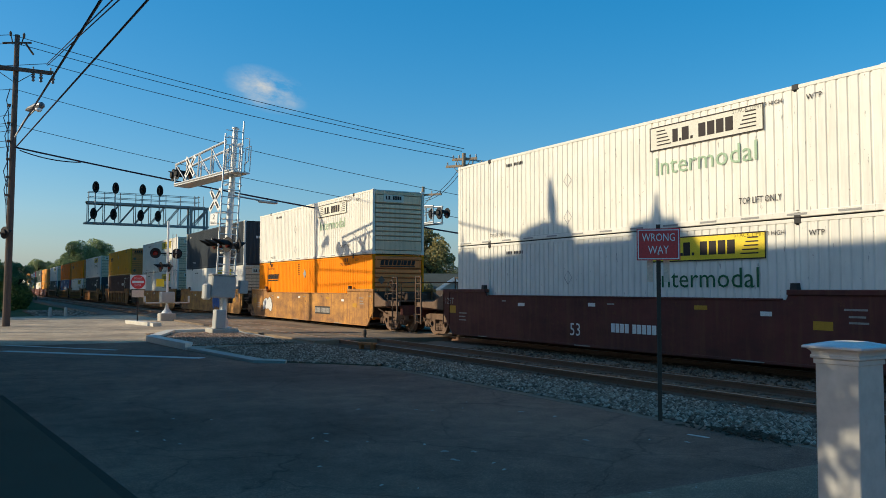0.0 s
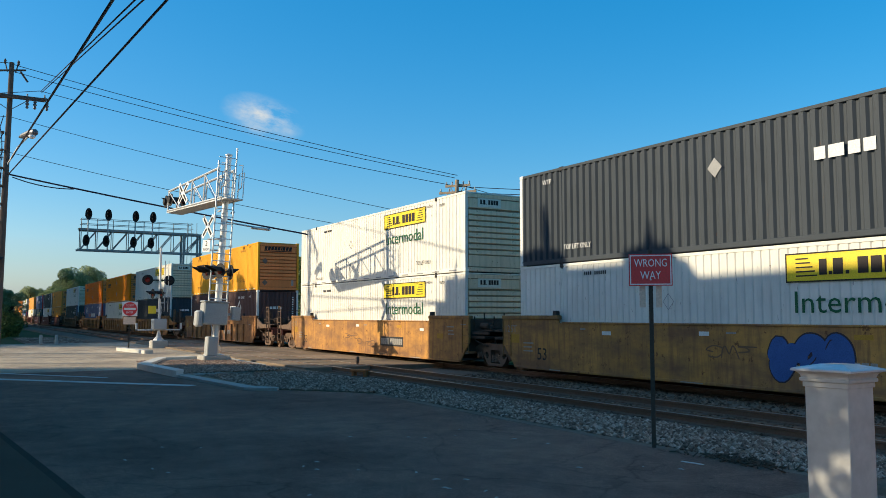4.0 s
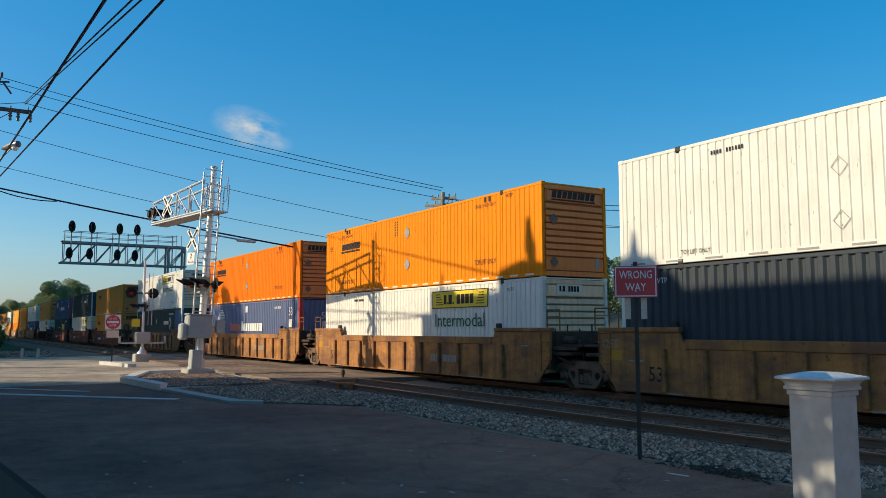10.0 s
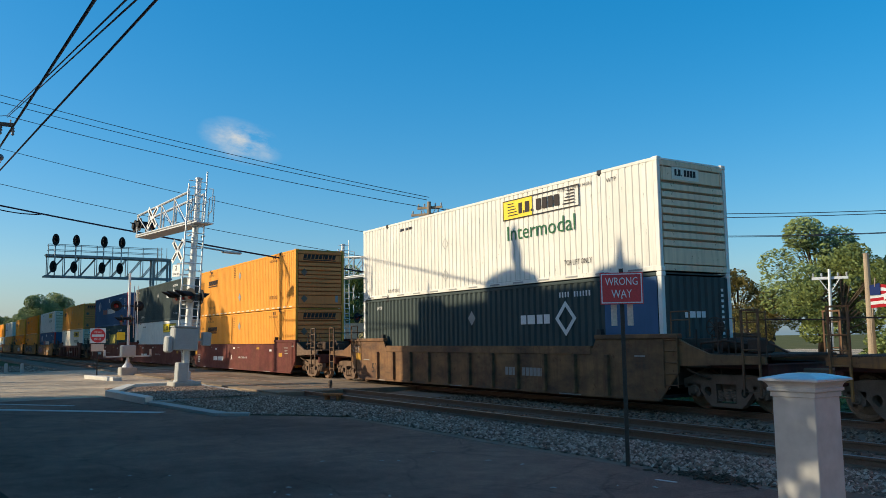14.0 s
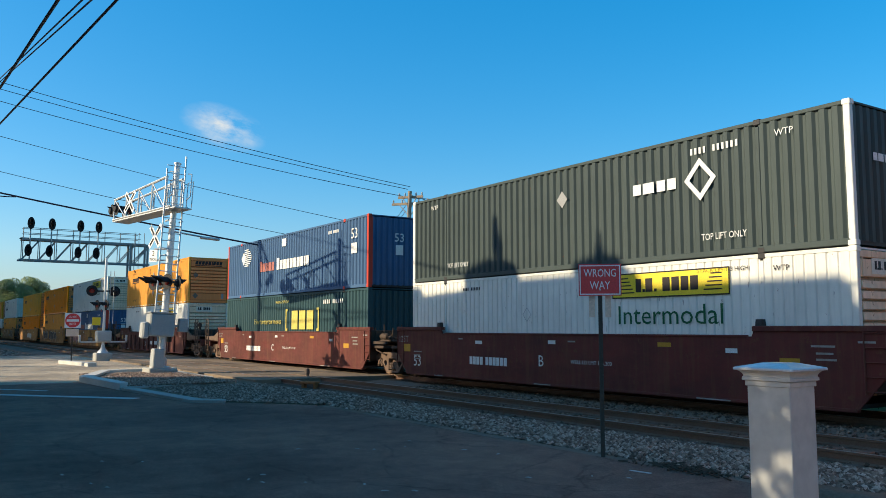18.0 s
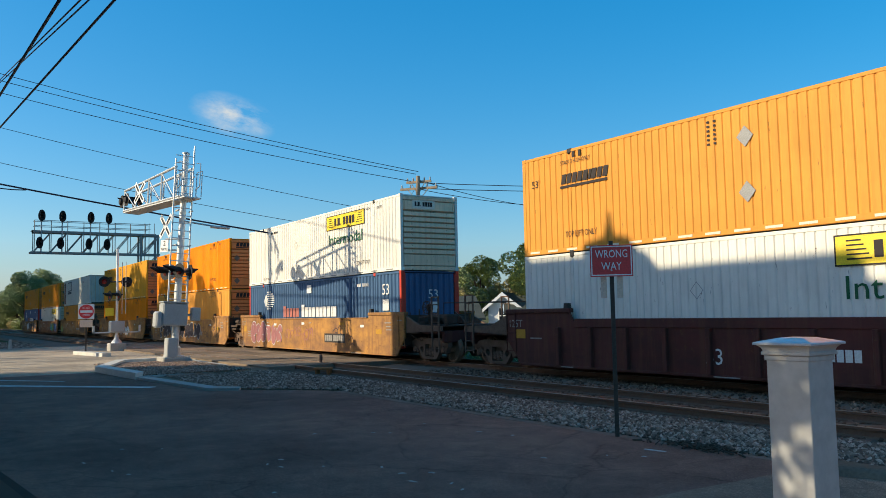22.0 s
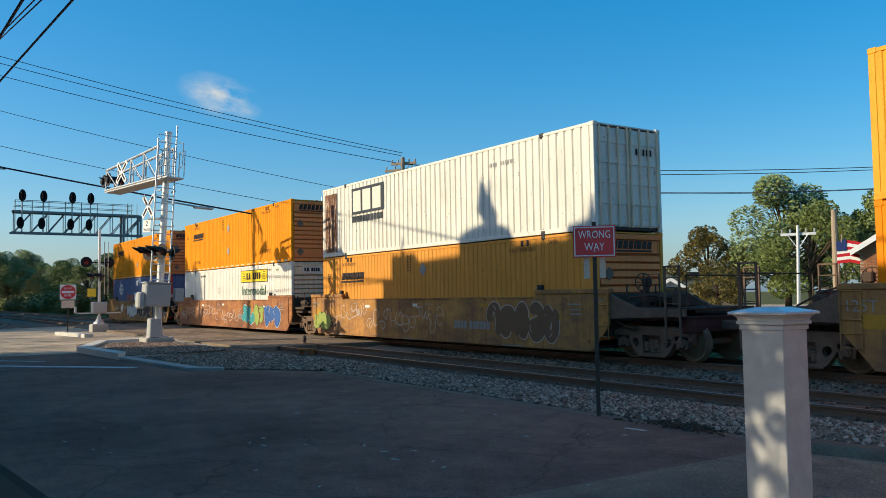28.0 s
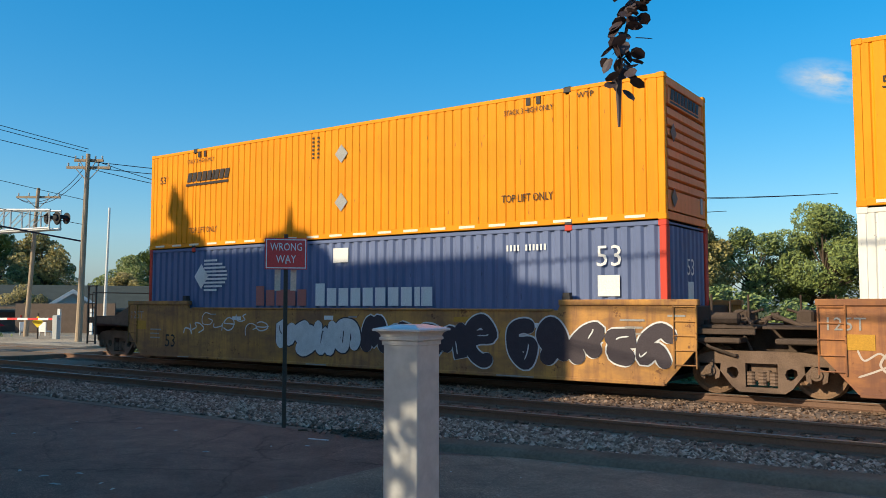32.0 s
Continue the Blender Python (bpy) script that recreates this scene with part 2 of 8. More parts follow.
def leafy(name, a, b):
    m, nodes, links, bsdf = principled(name)
    geo = nodes.new("ShaderNodeNewGeometry")
    r = ramp(nodes, ((0, a), (0.6, b), (1, tuple(c * 1.35 for c in b))))
    links.new(geo.outputs["Random Per Island"], r.inputs[0])
    links.new(r.outputs[0], bsdf.inputs["Base Color"])
    bsdf.inputs["Roughness"].default_value = 0.55
    bsdf.inputs["Subsurface Weight"].default_value = 0.0
    return m


CREAM = paint("white_container_paint", (0.78, 0.75, 0.67), 0.30, 0.22)
ORANGE = paint("orange_container_paint", (0.86, 0.25, 0.003), 0.04, 0.15)
REDORANGE = paint("red_orange_container_paint", (0.84, 0.185, 0.002), 0.04, 0.15)
AMBER = paint("amber_container_paint", (0.80, 0.36, 0.03), 0.06, 0.2)
DEEPORANGE = paint("deep_orange_container_paint", (0.80, 0.28, 0.008), 0.06, 0.2)
TAN = paint("faded_orange_container_paint", (0.74, 0.32, 0.055), 0.08, 0.25)
GREY = paint("dark_grey_container_paint", (0.055, 0.065, 0.075), 0.06, 0.25)
DKGREEN = paint("dark_green_grey_container_paint", (0.062, 0.08, 0.076), 0.08, 0.2)
MAROON = paint("maroon_container_paint", (0.105, 0.062, 0.058), 0.06, 0.2)
PURPLE = paint("purple_blue_container_paint", (0.135, 0.17, 0.29), 0.08, 0.2)
BLUE = paint("blue_container_paint", (0.064, 0.13, 0.24), 0.1, 0.25)
OLDGREEN = paint("green_container_paint", (0.034, 0.078, 0.088), 0.15, 0.2)
OLDWHITE = paint("rusty_white_container_paint", (0.76, 0.73, 0.64), 0.42, 0.35)
# end paints: bounced sunlight is put into the colours, besides rust and dirt
ENDORANGE = paint("rusty_bounce_lit_orange_end_paint", (0.82, 0.27, 0.085), 0.2, 0.2)
ENDCREAM = paint("dirty_bounce_lit_beige_end_paint", (0.82, 0.62, 0.42), 0.4, 0.4)
# grimy recess paints, darkened so the colour carries the shade between end slats
SHADEDRUST = paint("shaded_grimy_orange_recess_paint", (0.42, 0.14, 0.045), 0.3, 0.4)
SHADEDWHITE = paint("shaded_grimy_white_recess_paint", (0.36, 0.29, 0.21), 0.3, 0.4)
POST = paint("orange_red_post_paint", (0.58, 0.065, 0.04), 0.1, 0.2)
WHITEPOST = paint("white_post_paint", (0.78, 0.76, 0.70), 0.15, 0.2)
W_TAN = wagon_paint("tan_yellow_wagon_paint", (0.50, 0.25, 0.065), (0.15, 0.086, 0.064), 0.72)
W_YELLOW = wagon_paint("yellow_wagon_paint", (0.44, 0.20, 0.056), (0.11, 0.06, 0.05), 0.74)
# yellow wagon paint again, darkened for one wagon's shade and dirt
W_SHADED = wagon_paint("shaded_dirty_brown_wagon_paint", (0.24, 0.13, 0.06), (0.062, 0.044, 0.038), 0.8)
W_BROWN = wagon_paint("brown_wagon_paint", (0.42, 0.195, 0.062), (0.14, 0.074, 0.056), 0.76)
W_RED = wagon_paint("red_brown_wagon_paint", (0.135, 0.03, 0.025), (0.06, 0.032, 0.027), 0.5)
W_DARK = wagon_paint("dark_red_wagon_paint", (0.11, 0.032, 0.028), (0.06, 0.034, 0.028), 0.5)
W_ORANGE = wagon_paint("rusty_orange_wagon_paint", (0.42, 0.178, 0.062), (0.13, 0.063, 0.052), 0.76)
STEEL = surface("dirty_cast_steel", (0.19, 0.128, 0.092), 0.8, 0.0, 0.6, 4, 0.5)
WHEEL = surface("rusty_wheel_steel", (0.27, 0.165, 0.10), 0.7, 0.0, 0.5, 6, 0.5)
DARKSTEEL = surface("dark_steel", (0.10, 0.072, 0.056), 0.8, 0.0, 0.5, 4, 0.5)
BLACK = surface("black_fittings", (0.04, 0.038, 0.038), 0.6)
GREENTEXT = surface("green_lettering", (0.02, 0.12, 0.05), 0.6, vary=0.15)
FADEDGREEN = surface("faded_green_lettering", (0.36, 0.50, 0.33), 0.6)
DARKTEXT = surface("black_lettering", (0.03, 0.022, 0.02), 0.6)
WHITETEXT = surface("white_lettering", (0.75, 0.74, 0.70), 0.6, vary=0.15)
DULLTEXT = surface("dirty_white_stencil", (0.34, 0.32, 0.29), 0.7, vary=0.6, scale=9)
PINKTEXT = surface("faded_red_lettering", (0.42, 0.15, 0.12), 0.6)
YELLOW = surface("yellow_label", (0.85, 0.62, 0.02), 0.5, vary=0.12)
FADED = surface("faded_label", (0.74, 0.71, 0.60), 0.6, vary=0.2)
SILVER = surface("silver_diamond_decal", (0.34, 0.335, 0.32), 0.55, 0.0)
WORNDECAL = surface("rusty_worn_decal", (0.21, 0.15, 0.11), 0.7, vary=0.5, scale=8)
DOTS = surface("pale_reflector_tape", (0.80, 0.72, 0.55), 0.4)
GALV = surface("galvanised_steel", (0.55, 0.56, 0.56), 0.45, 0.55, 0.3, 5, 0.7)
ALU = surface("bright_aluminium_mast", (0.72, 0.72, 0.70), 0.42, 0.35, 0.25, 3, 0.75)
SIGNALBLACK = surface("matt_black_signal_paint", (0.022, 0.021, 0.022), 0.7)
GLAZEGREY = surface("dark_grey_glaze", (0.12, 0.12, 0.125), 0.4)
SIGNALGREY = surface("grey_cabinet_paint", (0.40, 0.41, 0.40), 0.5)
BRIDGE = surface("pale_blue_grey_gantry_paint", (0.27, 0.28, 0.275), 0.55, 0.2)
REDLENS = surface("dark_red_lens", (0.22, 0.015, 0.012), 0.25)
SIGNRED = surface("red_sign_sheeting", (0.72, 0.04, 0.042), 0.4, vary=0.2)
SIGNWHITE = surface("white_sign_sheeting", (0.80, 0.80, 0.78), 0.4, vary=0.1)
SIGNBACK = surface("bare_sign_back", (0.82, 0.60, 0.45), 0.6)
POSTSTEEL = surface("brown_steel_post", (0.10, 0.08, 0.065), 0.6, 0.4)
CONCRETE = surface("concrete", (0.44, 0.42, 0.37), 0.85, vary=0.4, scale=2, fine=30, relief=0.3)
KERBWHITE = surface("pale_painted_kerb", (0.62, 0.60, 0.54), 0.8, vary=0.4, scale=2.5, fine=30, relief=0.3)
ASPHALT = worn_asphalt("dark_asphalt", (0.25, 0.145, 0.106))
ROADGREY = worn_asphalt("worn_grey_road", (0.47, 0.38, 0.275), 0.22)
APRON = worn_asphalt("dusty_brown_apron", (0.30, 0.21, 0.148), 0.3)
GUTTER = surface("tar_filled_joint", (0.085, 0.06, 0.045), 1.0, vary=0.3)
KERBDIRTY = surface("dirty_low_kerb", (0.19, 0.145, 0.105), 0.9, vary=0.7, scale=1.5, dark=0.45, fine=25, relief=0.6)
PAVE = surface("dark_pavement", (0.12, 0.083, 0.058), 0.88, vary=0.4, scale=0.5, fine=100, relief=0.3)
GROUND = surface("dry_grass_and_soil", (0.13, 0.12, 0.055), 0.95, vary=0.7, scale=0.15, rgb2=(0.05, 0.075, 0.022), fine=14, relief=0.6)
BALLASTBED = surface("dirty_ballast_bed", (0.26, 0.185, 0.137), 0.95, vary=0.6, scale=0.8, dark=0.5, fine=22, relief=0.8)
GRAVELSOIL = surface("gravelly_soil", (0.26, 0.195, 0.135), 0.95, vary=0.75, scale=0.9, dark=0.45, fine=18, relief=0.8)
STONE = pebbles("ballast_stone", (0.11, 0.072, 0.054), (0.315, 0.215, 0.155), (0.56, 0.42, 0.325))
DIRTYSTONE = pebbles("dirty_track_stone", (0.075, 0.047, 0.033), (0.19, 0.122, 0.083), (0.33, 0.228, 0.162))
TIE = surface("weathered_timber_sleeper", (0.17, 0.118, 0.088), 0.9, vary=0.5, scale=3, fine=35, relief=0.5)
RAIL = surface("rusty_rail", (0.19, 0.11, 0.073), 0.65, 0.2)
RAILTOP = surface("worn_bright_rail_head", (0.30, 0.27, 0.24), 0.42, 0.9, 0.3)
LINEWHITE = surface("worn_white_road_marking", (0.66, 0.65, 0.62), 0.8, vary=0.6, scale=2.5, dark=0.45)
POLEWOOD = surface("weathered_pole_wood", (0.40, 0.31, 0.22), 0.9, vary=0.5, scale=2, fine=25, relief=0.5)
POLEDARK = surface("dark_creosoted_wood_and_porch_shade", (0.135, 0.105, 0.088), 0.9, vary=0.5, scale=2, fine=25, relief=0.5)
CABLE = surface("black_cable", (0.020, 0.019, 0.040), 0.6)
VINYL = surface("pale_grey_vinyl", (0.40, 0.392, 0.37), 0.5, vary=0.25, scale=4, dark=0.85, fine=15, relief=0.02)
CAPGLOSS = surface("glossy_pale_vinyl", (0.46, 0.47, 0.48), 0.2, vary=0.25, scale=5, dark=0.85, fine=20, relief=0.01)
BRICK = surface("orange_brick", (0.42, 0.19, 0.10), 0.85, vary=0.4, scale=2, random_tone=0.25)
MORTAR = surface("pale_mortar", (0.42, 0.36, 0.29), 0.9)
BUILDING = surface("brown_brick_wall", (0.26, 0.15, 0.11), 0.9, vary=0.4)
ROOFDARK = surface("grey_green_shingle_roof", (0.085, 0.095, 0.085), 0.9, vary=0.4, scale=1.5, fine=18, relief=0.5)
REDROOF = surface("dull_red_roof", (0.30, 0.045, 0.04), 0.8, vary=0.4, scale=2)
WHITEWALL = surface("white_siding", (0.74, 0.74, 0.71), 0.7, vary=0.15)
WINDOWDARK = surface("dark_window_glass", (0.02, 0.025, 0.03), 0.08, vary=0.1, relief=0)
FLAGRED = surface("red_cloth", (0.50, 0.03, 0.04), 0.8)
FLAGBLUE = surface("blue_cloth", (0.03, 0.05, 0.16), 0.8)
FLAGDARK = surface("dark_cloth", (0.10, 0.10, 0.14), 0.8)
SHEDGREY = surface("blue_grey_sheet_metal", (0.16, 0.18, 0.19), 0.5, 0.2, 0.3, 2)
RUSTWOOD = surface("orange_brown_painted_wood", (0.42, 0.17, 0.07), 0.85, vary=0.5, scale=5)
BARK = surface("grey_brown_bark", (0.10, 0.075, 0.055), 0.9, fine=30, relief=0.6)
LEAF = leafy("green_leaves", (0.075, 0.105, 0.03), (0.185, 0.22, 0.058))
LEAFWARM = leafy("yellowing_leaves", (0.115, 0.10, 0.033), (0.28, 0.225, 0.068))
# twig leaves against the sky: their backlit darkness is put into the colour
LEAFBACKLIT = leafy("backlit_branch_leaves", (0.022, 0.014, 0.016), (0.045, 0.03, 0.032))
REDCLOTH = surface("red_umbrella_cloth", (0.5, 0.02, 0.03), 0.8)
SPRAYWHITE = surface("white_spray_paint", (0.66, 0.66, 0.64), 0.55, vary=0.4, scale=6)
SPRAYBLACK = surface("dark_spray_paint", (0.055, 0.042, 0.05), 0.55, vary=0.4, scale=6)
SPRAYTEAL = surface("teal_spray_paint", (0.05, 0.33, 0.33), 0.55, vary=0.4, scale=3)
SPRAYGREEN = surface("yellow_green_spray_paint", (0.33, 0.40, 0.10), 0.55, vary=0.4, scale=3)
SPRAYBLUE = surface("blue_spray_paint", (0.05, 0.13, 0.36), 0.55, vary=0.4, scale=3)
SPRAYPINK = surface("dusty_pink_spray_paint", (0.36, 0.15, 0.15), 0.55, vary=0.4, scale=3)
SPRAYDUST = surface("dusty_beige_spray_paint", (0.58, 0.48, 0.40), 0.6, vary=0.6, scale=5)
SPRAYBROWN = surface("brown_spray_paint", (0.20, 0.11, 0.06), 0.55, vary=0.4, scale=3)


# ---- geometry helpers ----
class Geo:
    """Vertices and faces that add up to one mesh."""

    def __init__(self):
        self.v, self.f = [], []

    def add(self, verts, faces):
        n = len(self.v)
        self.v += [tuple(p) for p in verts]
        self.f += [tuple(n + i for i in f) for f in faces]
        return self

    def box(self, x0, x1, y0, y1, z0, z1, c=0.0):
        if c <= 0:
            return self.add([(x0, y0, z0), (x1, y0, z0), (x1, y1, z0), (x0, y1, z0), (x0, y0, z1), (x1, y0, z1), (x1, y1, z1), (x0, y1, z1)],
                            [(0, 3, 2, 1), (4, 5, 6, 7), (0, 1, 5, 4), (1, 2, 6, 5), (2, 3, 7, 6), (3, 0, 4, 7)])
        c = min(c, (x1 - x0) / 3, (y1 - y0) / 3, (z1 - z0) / 3)
        rings = [(c, z0), (0, z0 + c), (0, z1 - c), (c, z1)]
        v = []
        for d, z in rings:
            a = 1 if d else 0
            xs, ys = (x0 + d, x1 - d), (y0 + d, y1 - d)
            e = c
            v += [(xs[0] + e, ys[0], z), (xs[1] - e, ys[0], z), (xs[1], ys[0] + e, z), (xs[1], ys[1] - e, z),
                  (xs[1] - e, ys[1], z), (xs[0] + e, ys[1], z), (xs[0], ys[1] - e, z), (xs[0], ys[0] + e, z)]
        f = [tuple(range(7, -1, -1)), tuple(range(24, 32))]
        for k in range(3):
            for i in range(8):
                j = (i + 1) % 8
                f.append((k * 8 + i, k * 8 + j, k * 8 + 8 + j, k * 8 + 8 + i))
        return self.add(v, f)

    def tube(self, a, b, r, r2=None, n=8, caps=True):
        a, b = Vector(a), Vector(b)
        r2 = r if r2 is None else r2
        d = (b - a).normalized()
        u = d.orthogonal().normalized()
        w = d.cross(u)
        v = []
        for p, q in ((a, r), (b, r2)):
            for i in range(n):
                t = 2 * math.pi * i / n
                v.append(p + u * math.cos(t) * q + w * math.sin(t) * q)
        f = [(i, (i + 1) % n, n + (i + 1) % n, n + i) for i in range(n)]
        if caps:
            f += [tuple(range(n - 1, -1, -1)), tuple(range(n, 2 * n))]
        return self.add(v, f)

    def path(self, pts, r, n=6):
        """One tube swept along points."""
        pts = [Vector(p) for p in pts]
        v, f = [], []
        u = None
        for i, p in enumerate(pts):
            d = (pts[min(i + 1, len(pts) - 1)] - pts[max(i - 1, 0)]).normalized()
            u = d.orthogonal().normalized() if u is None else (u - d * u.dot(d)).normalized()
            w = d.cross(u)
            v += [p + u * r * math.cos(2 * math.pi * k / n) + w * r * math.sin(2 * math.pi * k / n) for k in range(n)]
        for i in range(len(pts) - 1):
            f += [(i * n + k, i * n + (k + 1) % n, (i + 1) * n + (k + 1) % n, (i + 1) * n + k) for k in range(n)]
        f += [tuple(range(n - 1, -1, -1)), tuple(range((len(pts) - 1) * n, len(pts) * n))]
        return self.add(v, f)

    def prism(self, outline, axis, a, b):
        """An outline of (u, v) pushed along an axis from a to b: axis x: (y, z), y: (x, z), z: (x, y)."""
        n = len(outline)
        put = {"x": lambda p, s: (s, p[0], p[1]), "y": lambda p, s: (p[0], s, p[1]), "z": lambda p, s: (p[0], p[1], s)}[axis]
        v = [put(p, a) for p in outline] + [put(p, b) for p in outline]
        f = [tuple(range(n - 1, -1, -1)), tuple(range(n, 2 * n))] + [(i, (i + 1) % n, n + (i + 1) % n, n + i) for i in range(n)]
        return self.add(v, f)

    def turned(self, profile, n=16, at=(0, 0, 0), axis="z"):
        """A profile of (radius, height) turned about an axis."""
        v, f = [], []
        for r, h in profile:
            for i in range(n):
                t = 2 * math.pi * i / n
                p = (r * math.cos(t), r * math.sin(t), h)
                if axis == "y":
                    p = (p[0], p[2], p[1])
                elif axis == "x":
                    p = (p[2], p[0], p[1])
                v.append((p[0] + at[0], p[1] + at[1], p[2] + at[2]))
        m = len(profile)
        for k in range(m - 1):
            for i in range(n):
                j = (i + 1) % n
                f.append((k * n + i, k * n + j, k * n + n + j, k * n + n + i))
        f += [tuple(range(n - 1, -1, -1)), tuple(range((m - 1) * n, m * n))]
        return self.add(v, f)

    def moved(self, m):
        self.v = [tuple(m @ Vector(p)) for p in self.v]
        return self

    def mesh(self, name, material, smooth=False):
        me = bpy.data.meshes.new(name)
        me.from_pydata(self.v, [], self.f)
        b = bmesh.new()
        b.from_mesh(me)
        bmesh.ops.recalc_face_normals(b, faces=b.faces)
        b.to_mesh(me)
        b.free()
        me.materials.append(material)
        if smooth:
            for p in me.polygons:
                p.use_smooth = True
        return me


def part(name, geo, material, parent, label="", at=None, smooth=False):
    """One mesh object under a thing or a part."""
    me = geo if isinstance(geo, bpy.types.Mesh) else geo.mesh(name, material, smooth)
    ob = new(name, me)
    ob.parent = parent
    if at is not None:
        ob.matrix_basis = at if isinstance(at, Matrix) else Matrix.Translation(at)
    return tagged(ob, label)


def thing(name, m=None, label="", category="", group="", kind=""):
    ob = new(name)
    ob.empty_display_size = 0.2
    if m is not None:
        ob.matrix_basis = m
    return tagged(ob, label, category, group, kind)


def solid(name, geo, material, label="", category="", group="", kind="", smooth=False):
    return tagged(new(name, geo.mesh(name, material, smooth)), label, category, group, kind)


WORDS = {}


def lettering(words, material, height, width=None, depth=0.004):
    """A mesh of raised letters in the xz plane that faces -y, from x = 0, z = 0."""
    key = (words, material.name, height, width)
    if key not in WORDS:
        cu = bpy.data.curves.new("lettering", "FONT")
        cu.body, cu.size, cu.resolution_u, cu.extrude = words, 1.0, 2, 0.0
        ob = bpy.data.objects.new("lettering", cu)
        scene.collection.objects.link(ob)
        bpy.context.view_layer.update()
        me = bpy.data.meshes.new_from_object(ob.evaluated_get(bpy.context.evaluated_depsgraph_get()))
        bpy.data.objects.remove(ob)
        co = np.array([tuple(v.co) for v in me.vertices])
        lo, hi = co.min(0), co.max(0)
        sz = height / max(1e-6, hi[1] - lo[1])
        sx = (width / (hi[0] - lo[0])) if width else sz
        for v in me.vertices:
            v.co = ((v.co.x - lo[0]) * sx, -depth, (v.co.y - lo[1]) * sz)
        me.materials.clear()
        me.materials.append(material)
        WORDS[key] = me
    return WORDS[key]


# ---- the train ----
CL, CW, CH = 16.154, 2.59, 2.896      # a 53-foot container
ART, COUPLED = 19.445, 23.441         # from unit to unit: shared truck, or coupled
TRACK_Y, NEAR_Y = 17.305, 12.8        # centre lines of the two tracks
FACE = -CW / 2


def travel(t):
    """How far along the track the first unit's left container end is at t seconds."""
    return -26.113 + 11.7283 * t + 0.014767 * t * t - 0.00013775 * t ** 3


def ribbed_sheet(x0, x1, z0, z1, y, pitch, depth, flat, out):
    """A vertical sheet with pressed ribs; out: -1 faces -y, 1 faces +y."""
    n = max(1, round((x1 - x0) / pitch))
    p = (x1 - x0) / n
    line = []
    for i in range(n):
        a = x0 + i * p
        s = (p * (1 - flat)) / 3
        line += [(a, 0.0), (a + p * flat, 0.0), (a + p * flat + s, depth), (a + p * flat + 2 * s, depth)]
    line.append((x1, 0.0))
    g = Geo()
    v = []
    for x, d in line:
        v += [(x, y - out * d, z0), (x, y - out * d, z1)]
    f = [(2 * i, 2 * i + 2, 2 * i + 3, 2 * i + 1) for i in range(len(line) - 1)]
    return g.add(v, f)


def bars(words, height, width, slant=0.0, first=1.0):
    """Plain upright blocks in the place of a name, in the xz plane."""
    g = Geo()
    letters = [c for c in words]
    wide = {".": 0.35, " ": 0.6, "I": 0.5, "M": 1.35, "W": 1.35}
    total = sum(wide.get(c, 1.0) for c in letters)
    x = 0.0
    for i, c in enumerate(letters):
        w = wide.get(c, 1.0) / total * width
        h = height * (first if i == 0 else 1.0)
        if c == ".":
            h = height * 0.22
        u = 0.5 if c == "I" else 0.8
        if c != " ":
            g.prism([(x, 0), (x + u * w, 0), (x + u * w + slant * h, h), (x + slant * h, h)], "y", -0.004, 0.0)
        x += w
    return g


def spell(name, words, material, parent, x, z, height, width, slant=0.0, first=1.0, y=None, end=False, label=""):
    """Plain blocks in the place of a name, each a part of its own, along the side or along the end of a container."""
    wide = {".": 0.35, " ": 0.6, "I": 0.5, "M": 1.35, "W": 1.35, "J": 0.8}
    total = sum(wide.get(c, 1.0) for c in words)
    y = FACE if y is None else y
    o = 0.0
    for i, c in enumerate(words):
        w = wide.get(c, 1.0) / total * width
        h = height * (first if i == 0 else 1.0) * (0.22 if c == "." else 1.0)
        if c != " ":
            me = shared((name, round(w, 3), round(h, 3), slant, material.name), lambda: Geo().prism([(0, 0), (0.8 * w, 0), (0.8 * w + slant * h, h), (slant * h, h)], "y", -0.004, 0.0).mesh(name, material))
            m = pose(x, y + o, z, 0, 0, 90) if end else Matrix.Translation((x + o, y - 0.003, z))
            part(name, me, material, parent, label, m)
        o += w


MESHES = {}


def shared(key, make):
    if key not in MESHES:
        MESHES[key] = make()
    return MESHES[key]


def mark(name, words_or_geo, material, parent, x, z, label="", y=FACE):
    me = words_or_geo if isinstance(words_or_geo, bpy.types.Mesh) else shared((name, id(words_or_geo)), lambda: words_or_geo.mesh(name, material))
    return part(name, me, material, parent, label, (x, y - 0.003, z))


def diamond(r):
    return Geo().prism([(0, -r), (r * 0.9, 0), (0, r), (-r * 0.9, 0)], "y", -0.004, 0)


